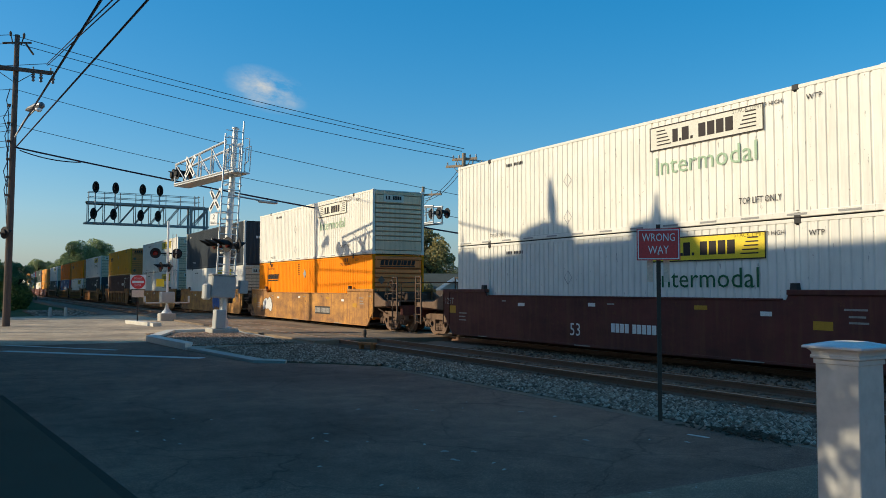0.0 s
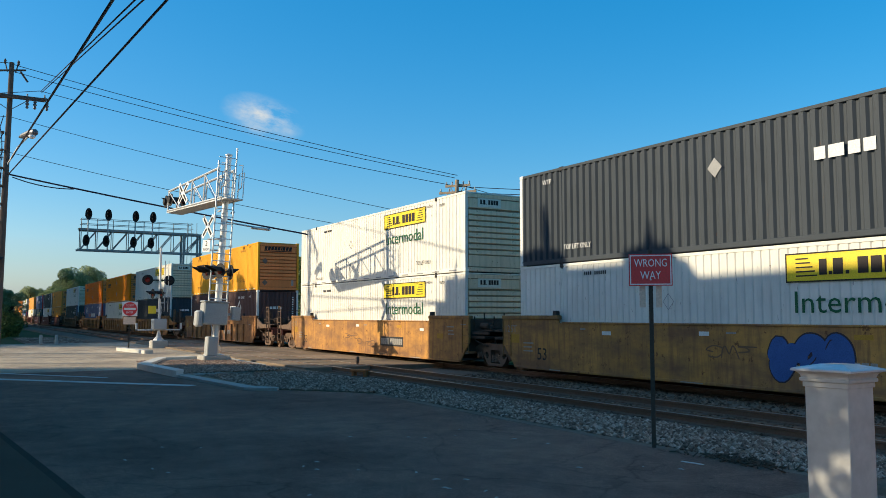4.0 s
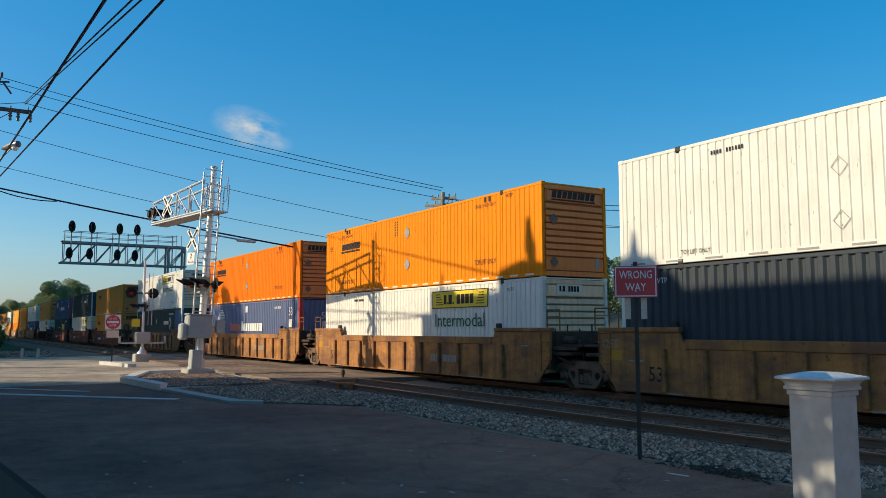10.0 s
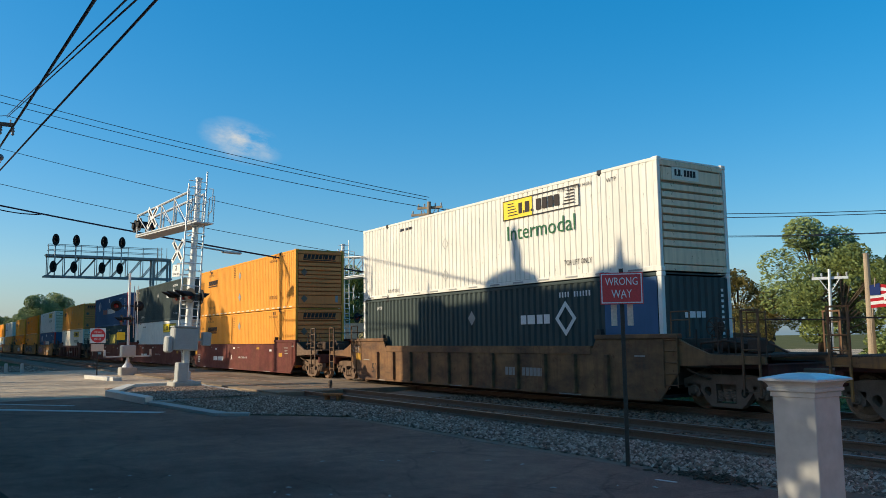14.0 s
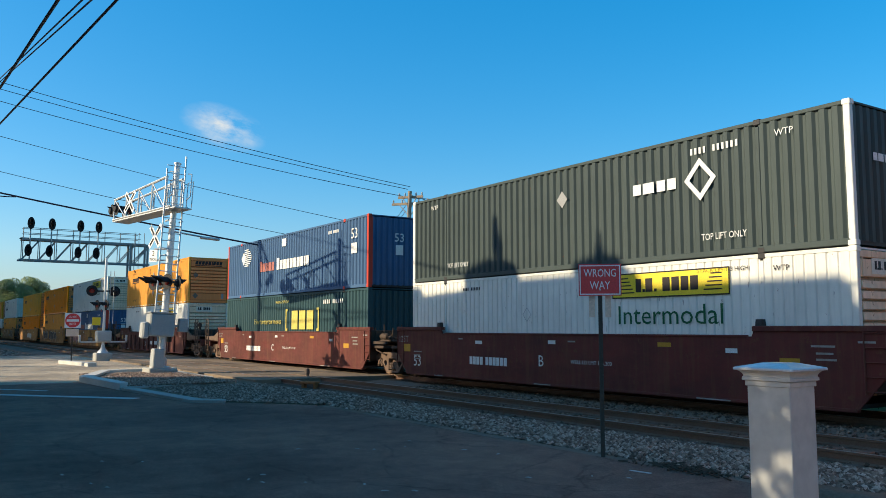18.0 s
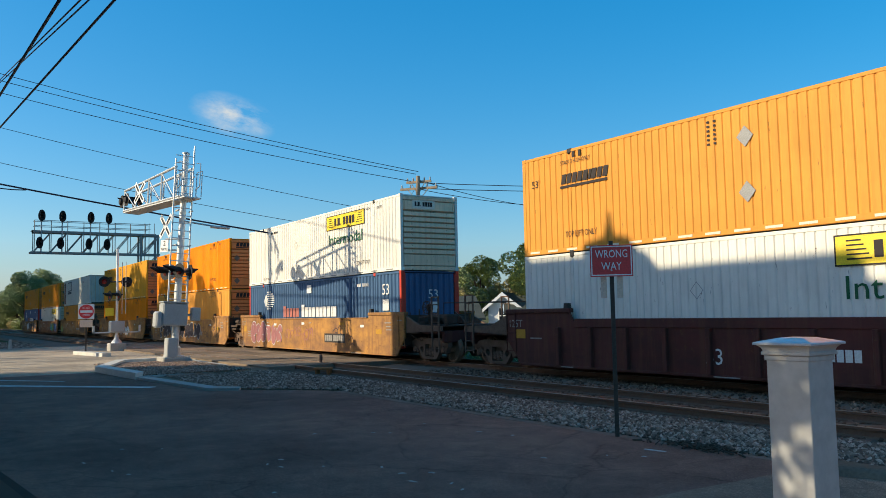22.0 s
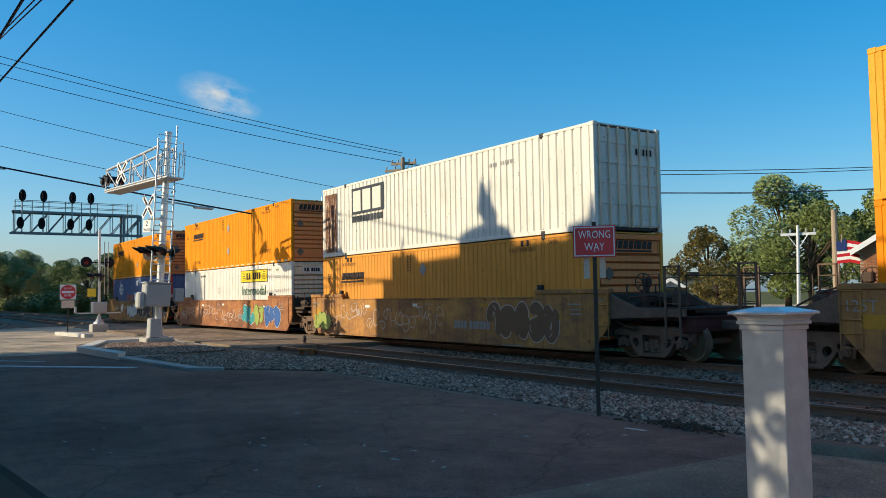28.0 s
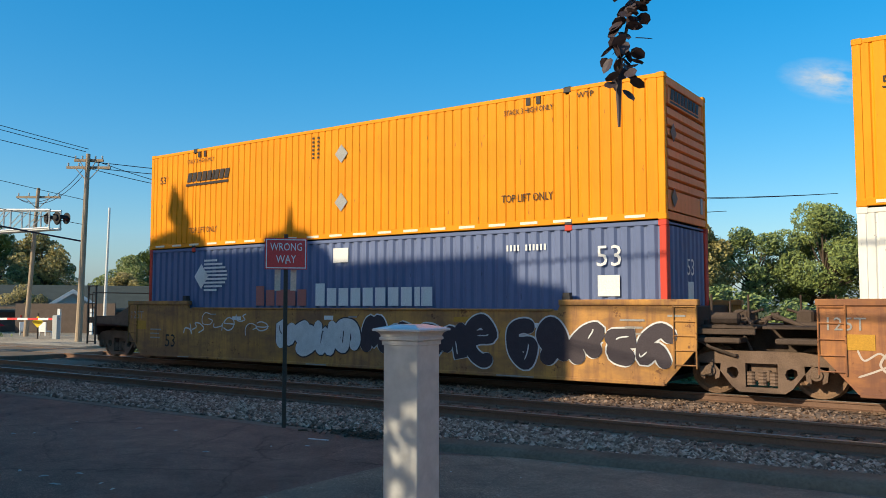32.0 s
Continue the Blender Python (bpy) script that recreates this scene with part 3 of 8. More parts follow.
def container(kind, body, posts=None, end="ribs"):
    """A container on its origin: middle of the base; the side towards -y and the end towards +x are seen most."""
    posts = posts or body
    names = {"cream": "white intermodal container with ribbed sides", "plain": "orange intermodal container with dark lettering blocks",
             "dark": "dark corrugated container with white lettering", "blue": "blue corrugated container with white lettering",
             "green": "dark green corrugated container", "rusty": "rust-streaked white container with bolted door end"}
    ob = thing("container", None, names[kind], "container", "stacked containers")
    h = CL / 2
    pitch, depth, flat = {"cream": (0.235, 0.021, 0.72), "plain": (0.235, 0.019, 0.70), "dark": (0.278, 0.052, 0.40),
                          "blue": (0.278, 0.045, 0.42), "green": (0.278, 0.045, 0.42), "rusty": (0.30, 0.035, 0.7)}[kind]
    post_x = 6.0
    for out, nm in ((-1, "near"), (1, "far")):
        for x0, x1 in ((-h + 0.09, -post_x - 0.04), (-post_x + 0.04, post_x - 0.04), (post_x + 0.04, h - 0.09)):
            key = ("sheet", kind, out, round(x0, 2), body.name)
            part("side_panel", shared(key, lambda: ribbed_sheet(x0, x1, 0.15, CH - 0.10, out * (CW / 2 - 0.012), pitch, depth, flat, out).mesh("side_panel", body)), body, ob)
        def rails():
            g = Geo()
            y0, y1 = sorted((out * (CW / 2), out * (CW / 2 - 0.09)))
            return g.box(-h + 0.1, h - 0.1, y0, y1, 0.02, 0.15, 0.01).mesh("bottom_rail", body)
        part("bottom_rail", shared(("brail", out, body.name), rails), body, ob)
        def top():
            y0, y1 = sorted((out * (CW / 2 - 0.002), out * (CW / 2 - 0.08)))
            return Geo().box(-h + 0.1, h - 0.1, y0, y1, CH - 0.10, CH - 0.015, 0.01).mesh("top_rail", body)
        part("top_rail", shared(("trail", out, body.name), top), body, ob)
        for sx in (-1, 1):
            def post():
                y0, y1 = sorted((out * (CW / 2), out * (CW / 2 - (0.2 if kind == "blue" else 0.12))))
                return Geo().box(-0.07, 0.07, y0, y1, 0.10, CH - 0.11, 0.012).mesh("corner_post", posts)
            part("corner_post", shared(("post", out, posts.name), post), posts, ob, at=(sx * (h - 0.075), 0, 0))
            def lift():
                y0, y1 = sorted((out * (CW / 2 + 0.004), out * (CW / 2 - 0.06)))
                return Geo().box(-0.05, 0.05, y0, y1, 0.16, CH - 0.16, 0.01).mesh("lift_post", body)
            part("lift_post", shared(("lift", out, body.name), lift), body, ob, at=(sx * post_x, 0, 0))
            for z in (CH - 0.06, 0.06):
                def cast():
                    y0, y1 = sorted((out * (CW / 2 + 0.006), out * (CW / 2 - 0.16)))
                    return Geo().box(-0.09, 0.09, y0, y1, -0.065, 0.065, 0.015).mesh("corner_casting", posts if kind in ("blue",) else BLACK)
                part("corner_casting", shared(("cast", out, posts.name if kind == "blue" else "k"), cast), posts, ob, at=(sx * post_x, 0, z))
                def cast2():
                    y0, y1 = sorted((out * (CW / 2 + 0.004), out * (CW / 2 - 0.16)))
                    return Geo().box(-0.089, 0.089, y0, y1, -0.06, 0.06, 0.015).mesh("corner_casting", posts)
                part("corner_casting", shared(("cast2", out, posts.name), cast2), posts, ob, at=(sx * (h - 0.085), 0, z))
    part("roof", shared(("roof", body.name), lambda: Geo().box(-h + 0.05, h - 0.05, FACE + 0.03, -FACE - 0.03, CH - 0.06, CH - 0.02).mesh("roof", body)), body, ob)
    part("floor", shared(("cfloor",), lambda: Geo().box(-h + 0.05, h - 0.05, FACE + 0.05, -FACE - 0.05, 0.03, 0.12).mesh("floor", BLACK)), BLACK, ob)
    # ends
    for sx in (-1, 1):
        flip = Matrix.Identity(4) if sx > 0 else pose(0, 0, 0, 0, 0, 180)
        if end == "ribs":
            side, body = body, ENDORANGE if kind == "plain" else ENDCREAM if body is CREAM else body
            # back sheet in the darker paint: painted shade for the slat gaps
            recess = SHADEDRUST if kind == "plain" else SHADEDWHITE
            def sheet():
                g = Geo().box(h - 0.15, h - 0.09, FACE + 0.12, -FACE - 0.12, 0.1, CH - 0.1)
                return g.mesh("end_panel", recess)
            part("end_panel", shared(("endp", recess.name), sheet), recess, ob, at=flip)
            part("end_header", shared(("endf", body.name), lambda: Geo().box(h - 0.06, h - 0.004, FACE + 0.12, -FACE - 0.12, CH - 0.22, CH - 0.08, 0.01).mesh("end_header", body)), body, ob, at=flip)
            part("end_sill", shared(("ends", body.name), lambda: Geo().box(h - 0.06, h - 0.004, FACE + 0.12, -FACE - 0.12, 0.02, 0.17, 0.01).mesh("end_sill", body)), body, ob, at=flip)
            part("end_lower_panel", shared(("elow", body.name), lambda: Geo().box(h - 0.21, h - 0.008, FACE + 0.15, -FACE - 0.15, 0.2, 0.60, 0.006).mesh("end_lower_panel", body)), body, ob, at=flip)
            part("end_upper_panel", shared(("eup", body.name), lambda: Geo().box(h - 0.21, h - 0.022, FACE + 0.15, -FACE - 0.15, 2.30, CH - 0.25, 0.006).mesh("end_upper_panel", body)), body, ob, at=flip)
            part("end_label_frame", shared(("eframe", body.name), lambda: Geo().box(h - 0.03, h - 0.002, FACE + 0.2, -FACE - 0.2, 2.31, 2.335).box(h - 0.03, h - 0.002, FACE + 0.2, -FACE - 0.2, 2.70, 2.725).box(h - 0.03, h - 0.002, FACE + 0.2, FACE + 0.225, 2.335, 2.70).box(h - 0.03, h - 0.002, -FACE - 0.225, -FACE - 0.2, 2.335, 2.70).mesh("end_label_frame", body)), body, ob, at=flip)
            for i in range(8):
                part("end_slat", shared(("erib", body.name), lambda: Geo().prism([(h - 0.21, -0.072), (h - 0.035, -0.072), (h + 0.004, -0.05), (h - 0.012, 0.092), (h - 0.21, 0.108)], "y", FACE + 0.15, -FACE - 0.15).mesh("end_slat", body)),
                     body, ob, at=flip @ Matrix.Translation((0, 0, 0.70 + i * 0.205)))
            body = side
        elif end == "corr":
            def corr():
                g = ribbed_sheet(FACE + 0.12, -FACE - 0.12, 0.1, CH - 0.1, 0, 0.27, 0.05, 0.42, -1)
                return g.moved(pose(h - 0.02, 0, 0, 0, 0, 90)).mesh("end_panel", body)
            part("end_panel", shared(("endc", body.name), corr), body, ob, at=flip)
        else:
            def doors(y0, y1):
                g = Geo().box(h - 0.06, h - 0.025, y0, y1, 0.12, CH - 0.12)
                for k in range(5):
                    g.box(h - 0.03, h + 0.004, y0 + 0.03, y1 - 0.03, 0.16 + k * 0.55, 0.30 + k * 0.55, 0.005)
                return g.mesh("door", body)
            for k, (y0, y1) in enumerate(((FACE + 0.12, -0.01), (0.01, -FACE - 0.12))):
                d = part("door", shared(("door", body.name, k), lambda: doors(y0, y1)), body, ob, at=flip)
                for q in (0.06, 0.36, 0.66, 0.96):
                    part("locking_bar", shared(("bar",), lambda: Geo().tube((h + 0.02, 0, 0.1), (h + 0.02, 0, CH - 0.1), 0.03, n=6).mesh("locking_bar", ENDCREAM)), ENDCREAM, d, at=(0, y0 + q * (y1 - y0), 0))
    # markings
    X = lambda x: x - h
    if kind == "plain":
        spell("brand_block", "OOOOOIOOO", DARKTEXT, ob, X(1.72), 1.93, 0.27, 1.85, 0.25)
        mark("underline", shared("sund", lambda: Geo().box(0, 1.85, -0.004, 0, 0, 0.07).mesh("underline", DARKTEXT)), DARKTEXT, ob, X(1.68), 1.81)
        mark("length_mark", lettering("53'", DARKTEXT, 0.22), DARKTEXT, ob, X(0.45), 1.98)
        for z in (2.15, 0.92):
            mark("diamond_decal", shared("dia", lambda: diamond(0.24).mesh("diamond_decal", SILVER)), SILVER, ob, X(7.79), z)
        mark("lift_note", lettering("TOP LIFT ONLY", DARKTEXT, 0.17, 1.25), DARKTEXT, ob, X(12.48), 0.56)
        mark("lift_note", lettering("TOP LIFT ONLY", DARKTEXT, 0.17, 1.25), DARKTEXT, ob, X(1.85), 0.42)
        mark("stack_note", lettering("STACK 3 HIGH ONLY", DARKTEXT, 0.12, 1.2), DARKTEXT, ob, X(12.55), 2.47)
        mark("stack_note", lettering("STACK 3 HIGH ONLY", DARKTEXT, 0.12, 1.2), DARKTEXT, ob, X(1.72), 2.47)
        mark("test_mark", lettering("WTP", DARKTEXT, 0.12), DARKTEXT, ob, X(14.3), 2.62)
        for xx in (13.1, 13.35, 2.2, 2.45):
            mark("pictogram", shared("pic", lambda: Geo().box(0, 0.1, -0.004, 0, 0, 0.17).mesh("pictogram", DARKTEXT)), DARKTEXT, ob, X(xx), 2.63)
        for q in range(2):
            mark("unit_number_bar", shared("nb", lambda: bars("IIIIII", 0.07, 0.62).moved(pose(0, 0, 0, 0, 90, 0)).mesh("unit_number_bar", DARKTEXT)), DARKTEXT, ob, X(6.78 + 0.18 * q), 2.68)
        for i in range(20):
            mark("reflector", shared("refl", lambda: Geo().box(0, 0.42, -0.006, 0, 0, 0.055).mesh("reflector", DOTS)), DOTS, ob, X(0.3 + i * 0.79), 0.06)
        for sx in (1,):
            spell("end_brand_block", "OOOOOIOOO", DARKTEXT, ob, h - 0.015, 2.42, 0.22, 1.75, 0.2, y=-0.9, end=True)
            mark("end_underline", shared("eund", lambda: Geo().box(0, 0.004, 0, 1.75, 0, 0.05).mesh("end_underline", DARKTEXT)), DARKTEXT, ob, h - 0.02, 2.34, y=-0.9)
            mark("end_diamond", shared("edia", lambda: diamond(0.19).moved(pose(0, 0, 0, 0, 0, 90)).mesh("end_diamond", WORNDECAL)), WORNDECAL, ob, h + 0.016, 1.75, y=-0.85)
            mark("end_diamond", MESHES["edia"], WORNDECAL, ob, h + 0.016, 0.45, y=-0.85)
            mark("document_holder", shared("doc", lambda: Geo().box(0, 0.01, 0, 0.14, 0, 0.34).mesh("document_holder", SILVER)), SILVER, ob, h - 0.01, 0.28, y=0.82)
    elif kind == "cream":
        mark("lift_note", lettering("TOP LIFT ONLY", DARKTEXT, 0.15, 1.15), DARKTEXT, ob, X(12.55), 0.42)
        mark("lift_note", lettering("TOP LIFT ONLY", DARKTEXT, 0.11, 0.9), DARKTEXT, ob, X(2.1), 0.22)
        mark("stack_note", lettering("STACK LIMIT 3 HIGH", DARKTEXT, 0.10, 1.35), DARKTEXT, ob, X(12.4), 2.56)
        mark("test_mark", lettering("WTP", DARKTEXT, 0.12), DARKTEXT, ob, X(14.35), 2.50)
        mark("unit_number_bar", shared("jnb", lambda: bars("IIII IIIIII", 0.1, 0.95).mesh("unit_number_bar", DARKTEXT)), DARKTEXT, ob, X(3.1), 2.50)
        for i in range(13):
            mark("reflector", shared("jrefl", lambda: Geo().box(0, 0.5, -0.006, 0, 0, 0.045).mesh("reflector", SILVER)), SILVER, ob, X(0.4 + i * 1.22), 0.06)
        for z in (1.7, 0.6):
            mark("diamond_outline", shared("jdia", lambda: ring_diamond(0.21, 0.014).mesh("diamond_outline", SILVER)), SILVER, ob, X(6.3), z)
        mark("end_label", shared("jel", lambda: Geo().box(0, 0.006, 0, 1.0, 0, 0.36).mesh("end_label", FADED)), FADED, ob, h - 0.02, 2.36, y=-0.75)
        spell("end_label_block", "J.O. OOOO", DARKTEXT, ob, h - 0.012, 2.45, 0.17, 0.8, y=-0.65, end=True)
        mark("end_word", shared("jew", lambda: turned_word("Intermodal", GREENTEXT, 0.16, 0.9)), GREENTEXT, ob, h - 0.018, 2.12, y=-0.7)
    elif kind == "dark":
        spell("brand_block", "OMOO", WHITETEXT, ob, X(10.5), 1.70, 0.27, 1.42)
        mark("logo_diamond", shared("ulogo", lambda: ring_diamond(0.5, 0.13).mesh("logo_diamond", WHITETEXT)), WHITETEXT, ob, X(12.55), 1.83)
        mark("unit_number_bar", shared("unb", lambda: bars("IIII IIIIII", 0.15, 1.35).mesh("unit_number_bar", WHITETEXT)), WHITETEXT, ob, X(12.3), 2.42)
        mark("diamond_decal", shared("dia", lambda: diamond(0.24).mesh("diamond_decal", SILVER)), SILVER, ob, X(7.87), 1.96)
        mark("lift_note", lettering("TOP LIFT ONLY", WHITETEXT, 0.15, 1.2), WHITETEXT, ob, X(2.2), 0.4)
        mark("lift_note", lettering("TOP LIFT ONLY", WHITETEXT, 0.15, 1.2), WHITETEXT, ob, X(12.55), 0.4)
        mark("test_mark", lettering("WTP", WHITETEXT, 0.14), WHITETEXT, ob, X(1.2), 2.45)
        mark("test_mark", lettering("WTP", WHITETEXT, 0.14), WHITETEXT, ob, X(14.5), 2.45)
        spell("end_brand_block", "OMOO", WHITETEXT, ob, h - 0.012, 1.75, 0.16, 0.8, y=-0.5, end=True)
        mark("end_number_bar", shared("unb2", lambda: bars("IIIIIIIIII", 0.09, 1.4).moved(pose(0, 0, 0, 0, 90, 0)).moved(pose(0, 0, 0, 0, 0, 90)).mesh("end_number_bar", WHITETEXT)), WHITETEXT, ob, h - 0.012, 2.5, y=0.9)
    elif kind == "blue":
        spell("brand_block", "OOOOOOOOIO", WHITETEXT, ob, X(6.95), 1.22, 0.44, 3.75, 0.0, 1.28)
        spell("faded_brand_block", "OOOOO", PINKTEXT, ob, X(4.75), 1.22, 0.42, 1.95, 0.0, 1.25)
        def logo():
            g = Geo().prism([(0, -0.36), (0.3, 0), (0, 0.36), (-0.3, 0)], "y", -0.004, 0)
            for i in range(9):
                w = math.sqrt(max(0.05, 1 - ((i - 4) / 4.8) ** 2))
                g.box(0.12, 0.12 + 1.0 * w, -0.004, 0, -0.42 + i * 0.105, -0.365 + i * 0.105)
            return g.mesh("logo", WHITETEXT)
        mark("logo", shared("plogo", logo), WHITETEXT, ob, X(2.45), 2.05)
        mark("length_mark", lettering("53", WHITETEXT, 0.42), WHITETEXT, ob, X(14.7), 2.02)
        mark("data_panel", shared("pdata", lambda: Geo().box(0, 0.47, -0.004, 0, 0, 0.42).mesh("data_panel", WHITETEXT)), WHITETEXT, ob, X(14.72), 1.42)
        mark("white_patch", shared("ppatch", lambda: Geo().box(0, 0.5, -0.004, 0, 0, 0.36).mesh("white_patch", WHITETEXT)), WHITETEXT, ob, X(7.55), 2.30)
        mark("unit_number_bar", shared("pnb", lambda: bars("IIII IIIIII", 0.13, 1.0).mesh("unit_number_bar", WHITETEXT)), WHITETEXT, ob, X(12.6), 2.40)
        mark("end_length_mark", shared("pe53", lambda: turned_word("53", WHITETEXT, 0.34)), WHITETEXT, ob, h - 0.012, 1.85, y=-0.1)
        mark("end_data_panel", shared("ped", lambda: Geo().box(0, 0.006, 0, 0.34, 0, 0.4).mesh("end_data_panel", WHITETEXT)), WHITETEXT, ob, h - 0.016, 1.32, y=-0.05)
    elif kind == "green":
        yl = shared("ytext", lambda: surface("dull_yellow_lettering", (0.62, 0.52, 0.12), 0.6))
        for xx in (8.15, 11.65):
            mark("bracket", shared(("cbr", xx), lambda: Geo().box(0, 0.1, -0.004, 0, 0, 1.0).box(-0.12 if xx > 9 else 0.1, 0.0 if xx > 9 else 0.22, -0.004, 0, 0, 0.1).box(-0.12 if xx > 9 else 0.1, 0.0 if xx > 9 else 0.22, -0.004, 0, 0.9, 1.0).mesh("bracket", yl)), yl, ob, X(xx), 1.2)
        spell("brand_block", "OOO", yl, ob, X(8.85), 1.26, 0.85, 2.5)
        mark("slogan", lettering("How tomorrow moves", yl, 0.27, 3.4), yl, ob, X(4.2), 1.50)
        mark("warning_note", lettering("WARNING HIGH CUBE", yl, 0.13, 1.6), yl, ob, X(6.9), 2.48)
        mark("unit_number_bar", shared("cgn", lambda: bars("IIII IIIIII", 0.17, 1.9).mesh("unit_number_bar", WHITETEXT)), WHITETEXT, ob, X(12.2), 2.35)
    elif kind == "rusty":
        mark("logo_panel", shared("cwl", lambda: Geo().box(0, 2.55, -0.004, 0, 0.32, 1.35).mesh("logo_panel", GREY)), GREY, ob, X(2.63), 1.28)
        spell("brand_block", "OOO", FADED, ob, X(2.75), 1.70, 0.82, 2.35, y=FACE - 0.004)
        spell("sub_brand_block", "IOOOOMOOOO", GREY, ob, X(2.65), 1.28, 0.24, 2.5)
        mark("unit_number_bar", shared("cwn", lambda: bars("IIII IIIIII", 0.12, 1.3).mesh("unit_number_bar", SILVER)), SILVER, ob, X(11.6), 2.25)
        mark("rusted_panel", shared("cwr", lambda: Geo().box(0, 1.05, -0.003, 0, 0.2, 2.62).mesh("rusted_panel", RUSTPANEL)), RUSTPANEL, ob, X(0.25), 0.0, "heavily rusted panel")
        mark("end_number_bar", shared("cwe", lambda: bars("IIIII", 0.18, 0.7).moved(pose(0, 0, 0, 0, 0, 90)).mesh("end_number_bar", DARKTEXT)), DARKTEXT, ob, h - 0.004, 2.1, y=0.3)
    return ob


def ring_diamond(r, w=0.03):
    g = Geo()
    o = [(0, -r), (r * 0.9, 0), (0, r), (-r * 0.9, 0)]
    i = [(p[0] * (1 - w / r * 1.3), p[1] * (1 - w / r * 1.3)) for p in o]
    for k in range(4):
        j = (k + 1) % 4
        g.prism([o[k], o[j], i[j], i[k]], "y", -0.004, 0)
    return g


def turned_word(words, material, height, width=None):
    me = lettering(words, material, height, width).copy()
    me.transform(pose(0, 0, 0, 0, 0, 90))
    return me


RUSTPANEL = rust_streaks("rusted_bare_panel", (0.15, 0.055, 0.022), (0.66, 0.60, 0.48))


def cream_label(ob, style):
    """The label and the word on a white container: yellow, faded or pale."""
    X = lambda x: x - CL / 2
    plate = {"yellow": YELLOW, "pale": FADED, "white": FADED, "half": YELLOW}[style]
    w = 3.55 if style != "half" else 1.45
    lab = mark("label_plate", shared(("plate", style), lambda: Geo().box(0, w, -0.004, 0, 0, 0.62).mesh("label_plate", plate)), plate, ob, X(9.72), 2.05)
    def frame_():
        g = Geo()
        for x0, x1, z0, z1 in ((0, 3.55, 0, 0.03), (0, 3.55, 0.59, 0.62), (0, 0.03, 0.03, 0.59), (3.52, 3.55, 0.03, 0.59)):
            g.box(x0, x1, -0.004, 0, z0, z1)
        for i in range(5):
            g.box(0.25, 0.75 - 0.05 * i, -0.004, 0, 0.12 + 0.09 * i, 0.15 + 0.09 * i)
            g.box(2.85 + 0.05 * i, 3.35, -0.004, 0, 0.12 + 0.09 * i, 0.15 + 0.09 * i)
        return g.mesh("label_border", DARKTEXT)
    mark("label_border", shared("frame_", frame_), DARKTEXT, ob, X(9.72), 2.05, y=FACE - 0.005)
    spell("label_block", "J.O. OOOO", DARKTEXT, ob, X(10.52), 2.19, 0.33, 1.95, y=FACE - 0.006)
    m = GREENTEXT if style in ("yellow", "half", "pale") else FADEDGREEN
    mark("word", lettering("Intermodal", m, 0.46, 3.15), m, ob, X(9.92), 1.40, "green lettering" if m is GREENTEXT else "faded green lettering")
    return ob


# ---- well wagons ----
WHEEL_R = 0.46
WHEELS = []


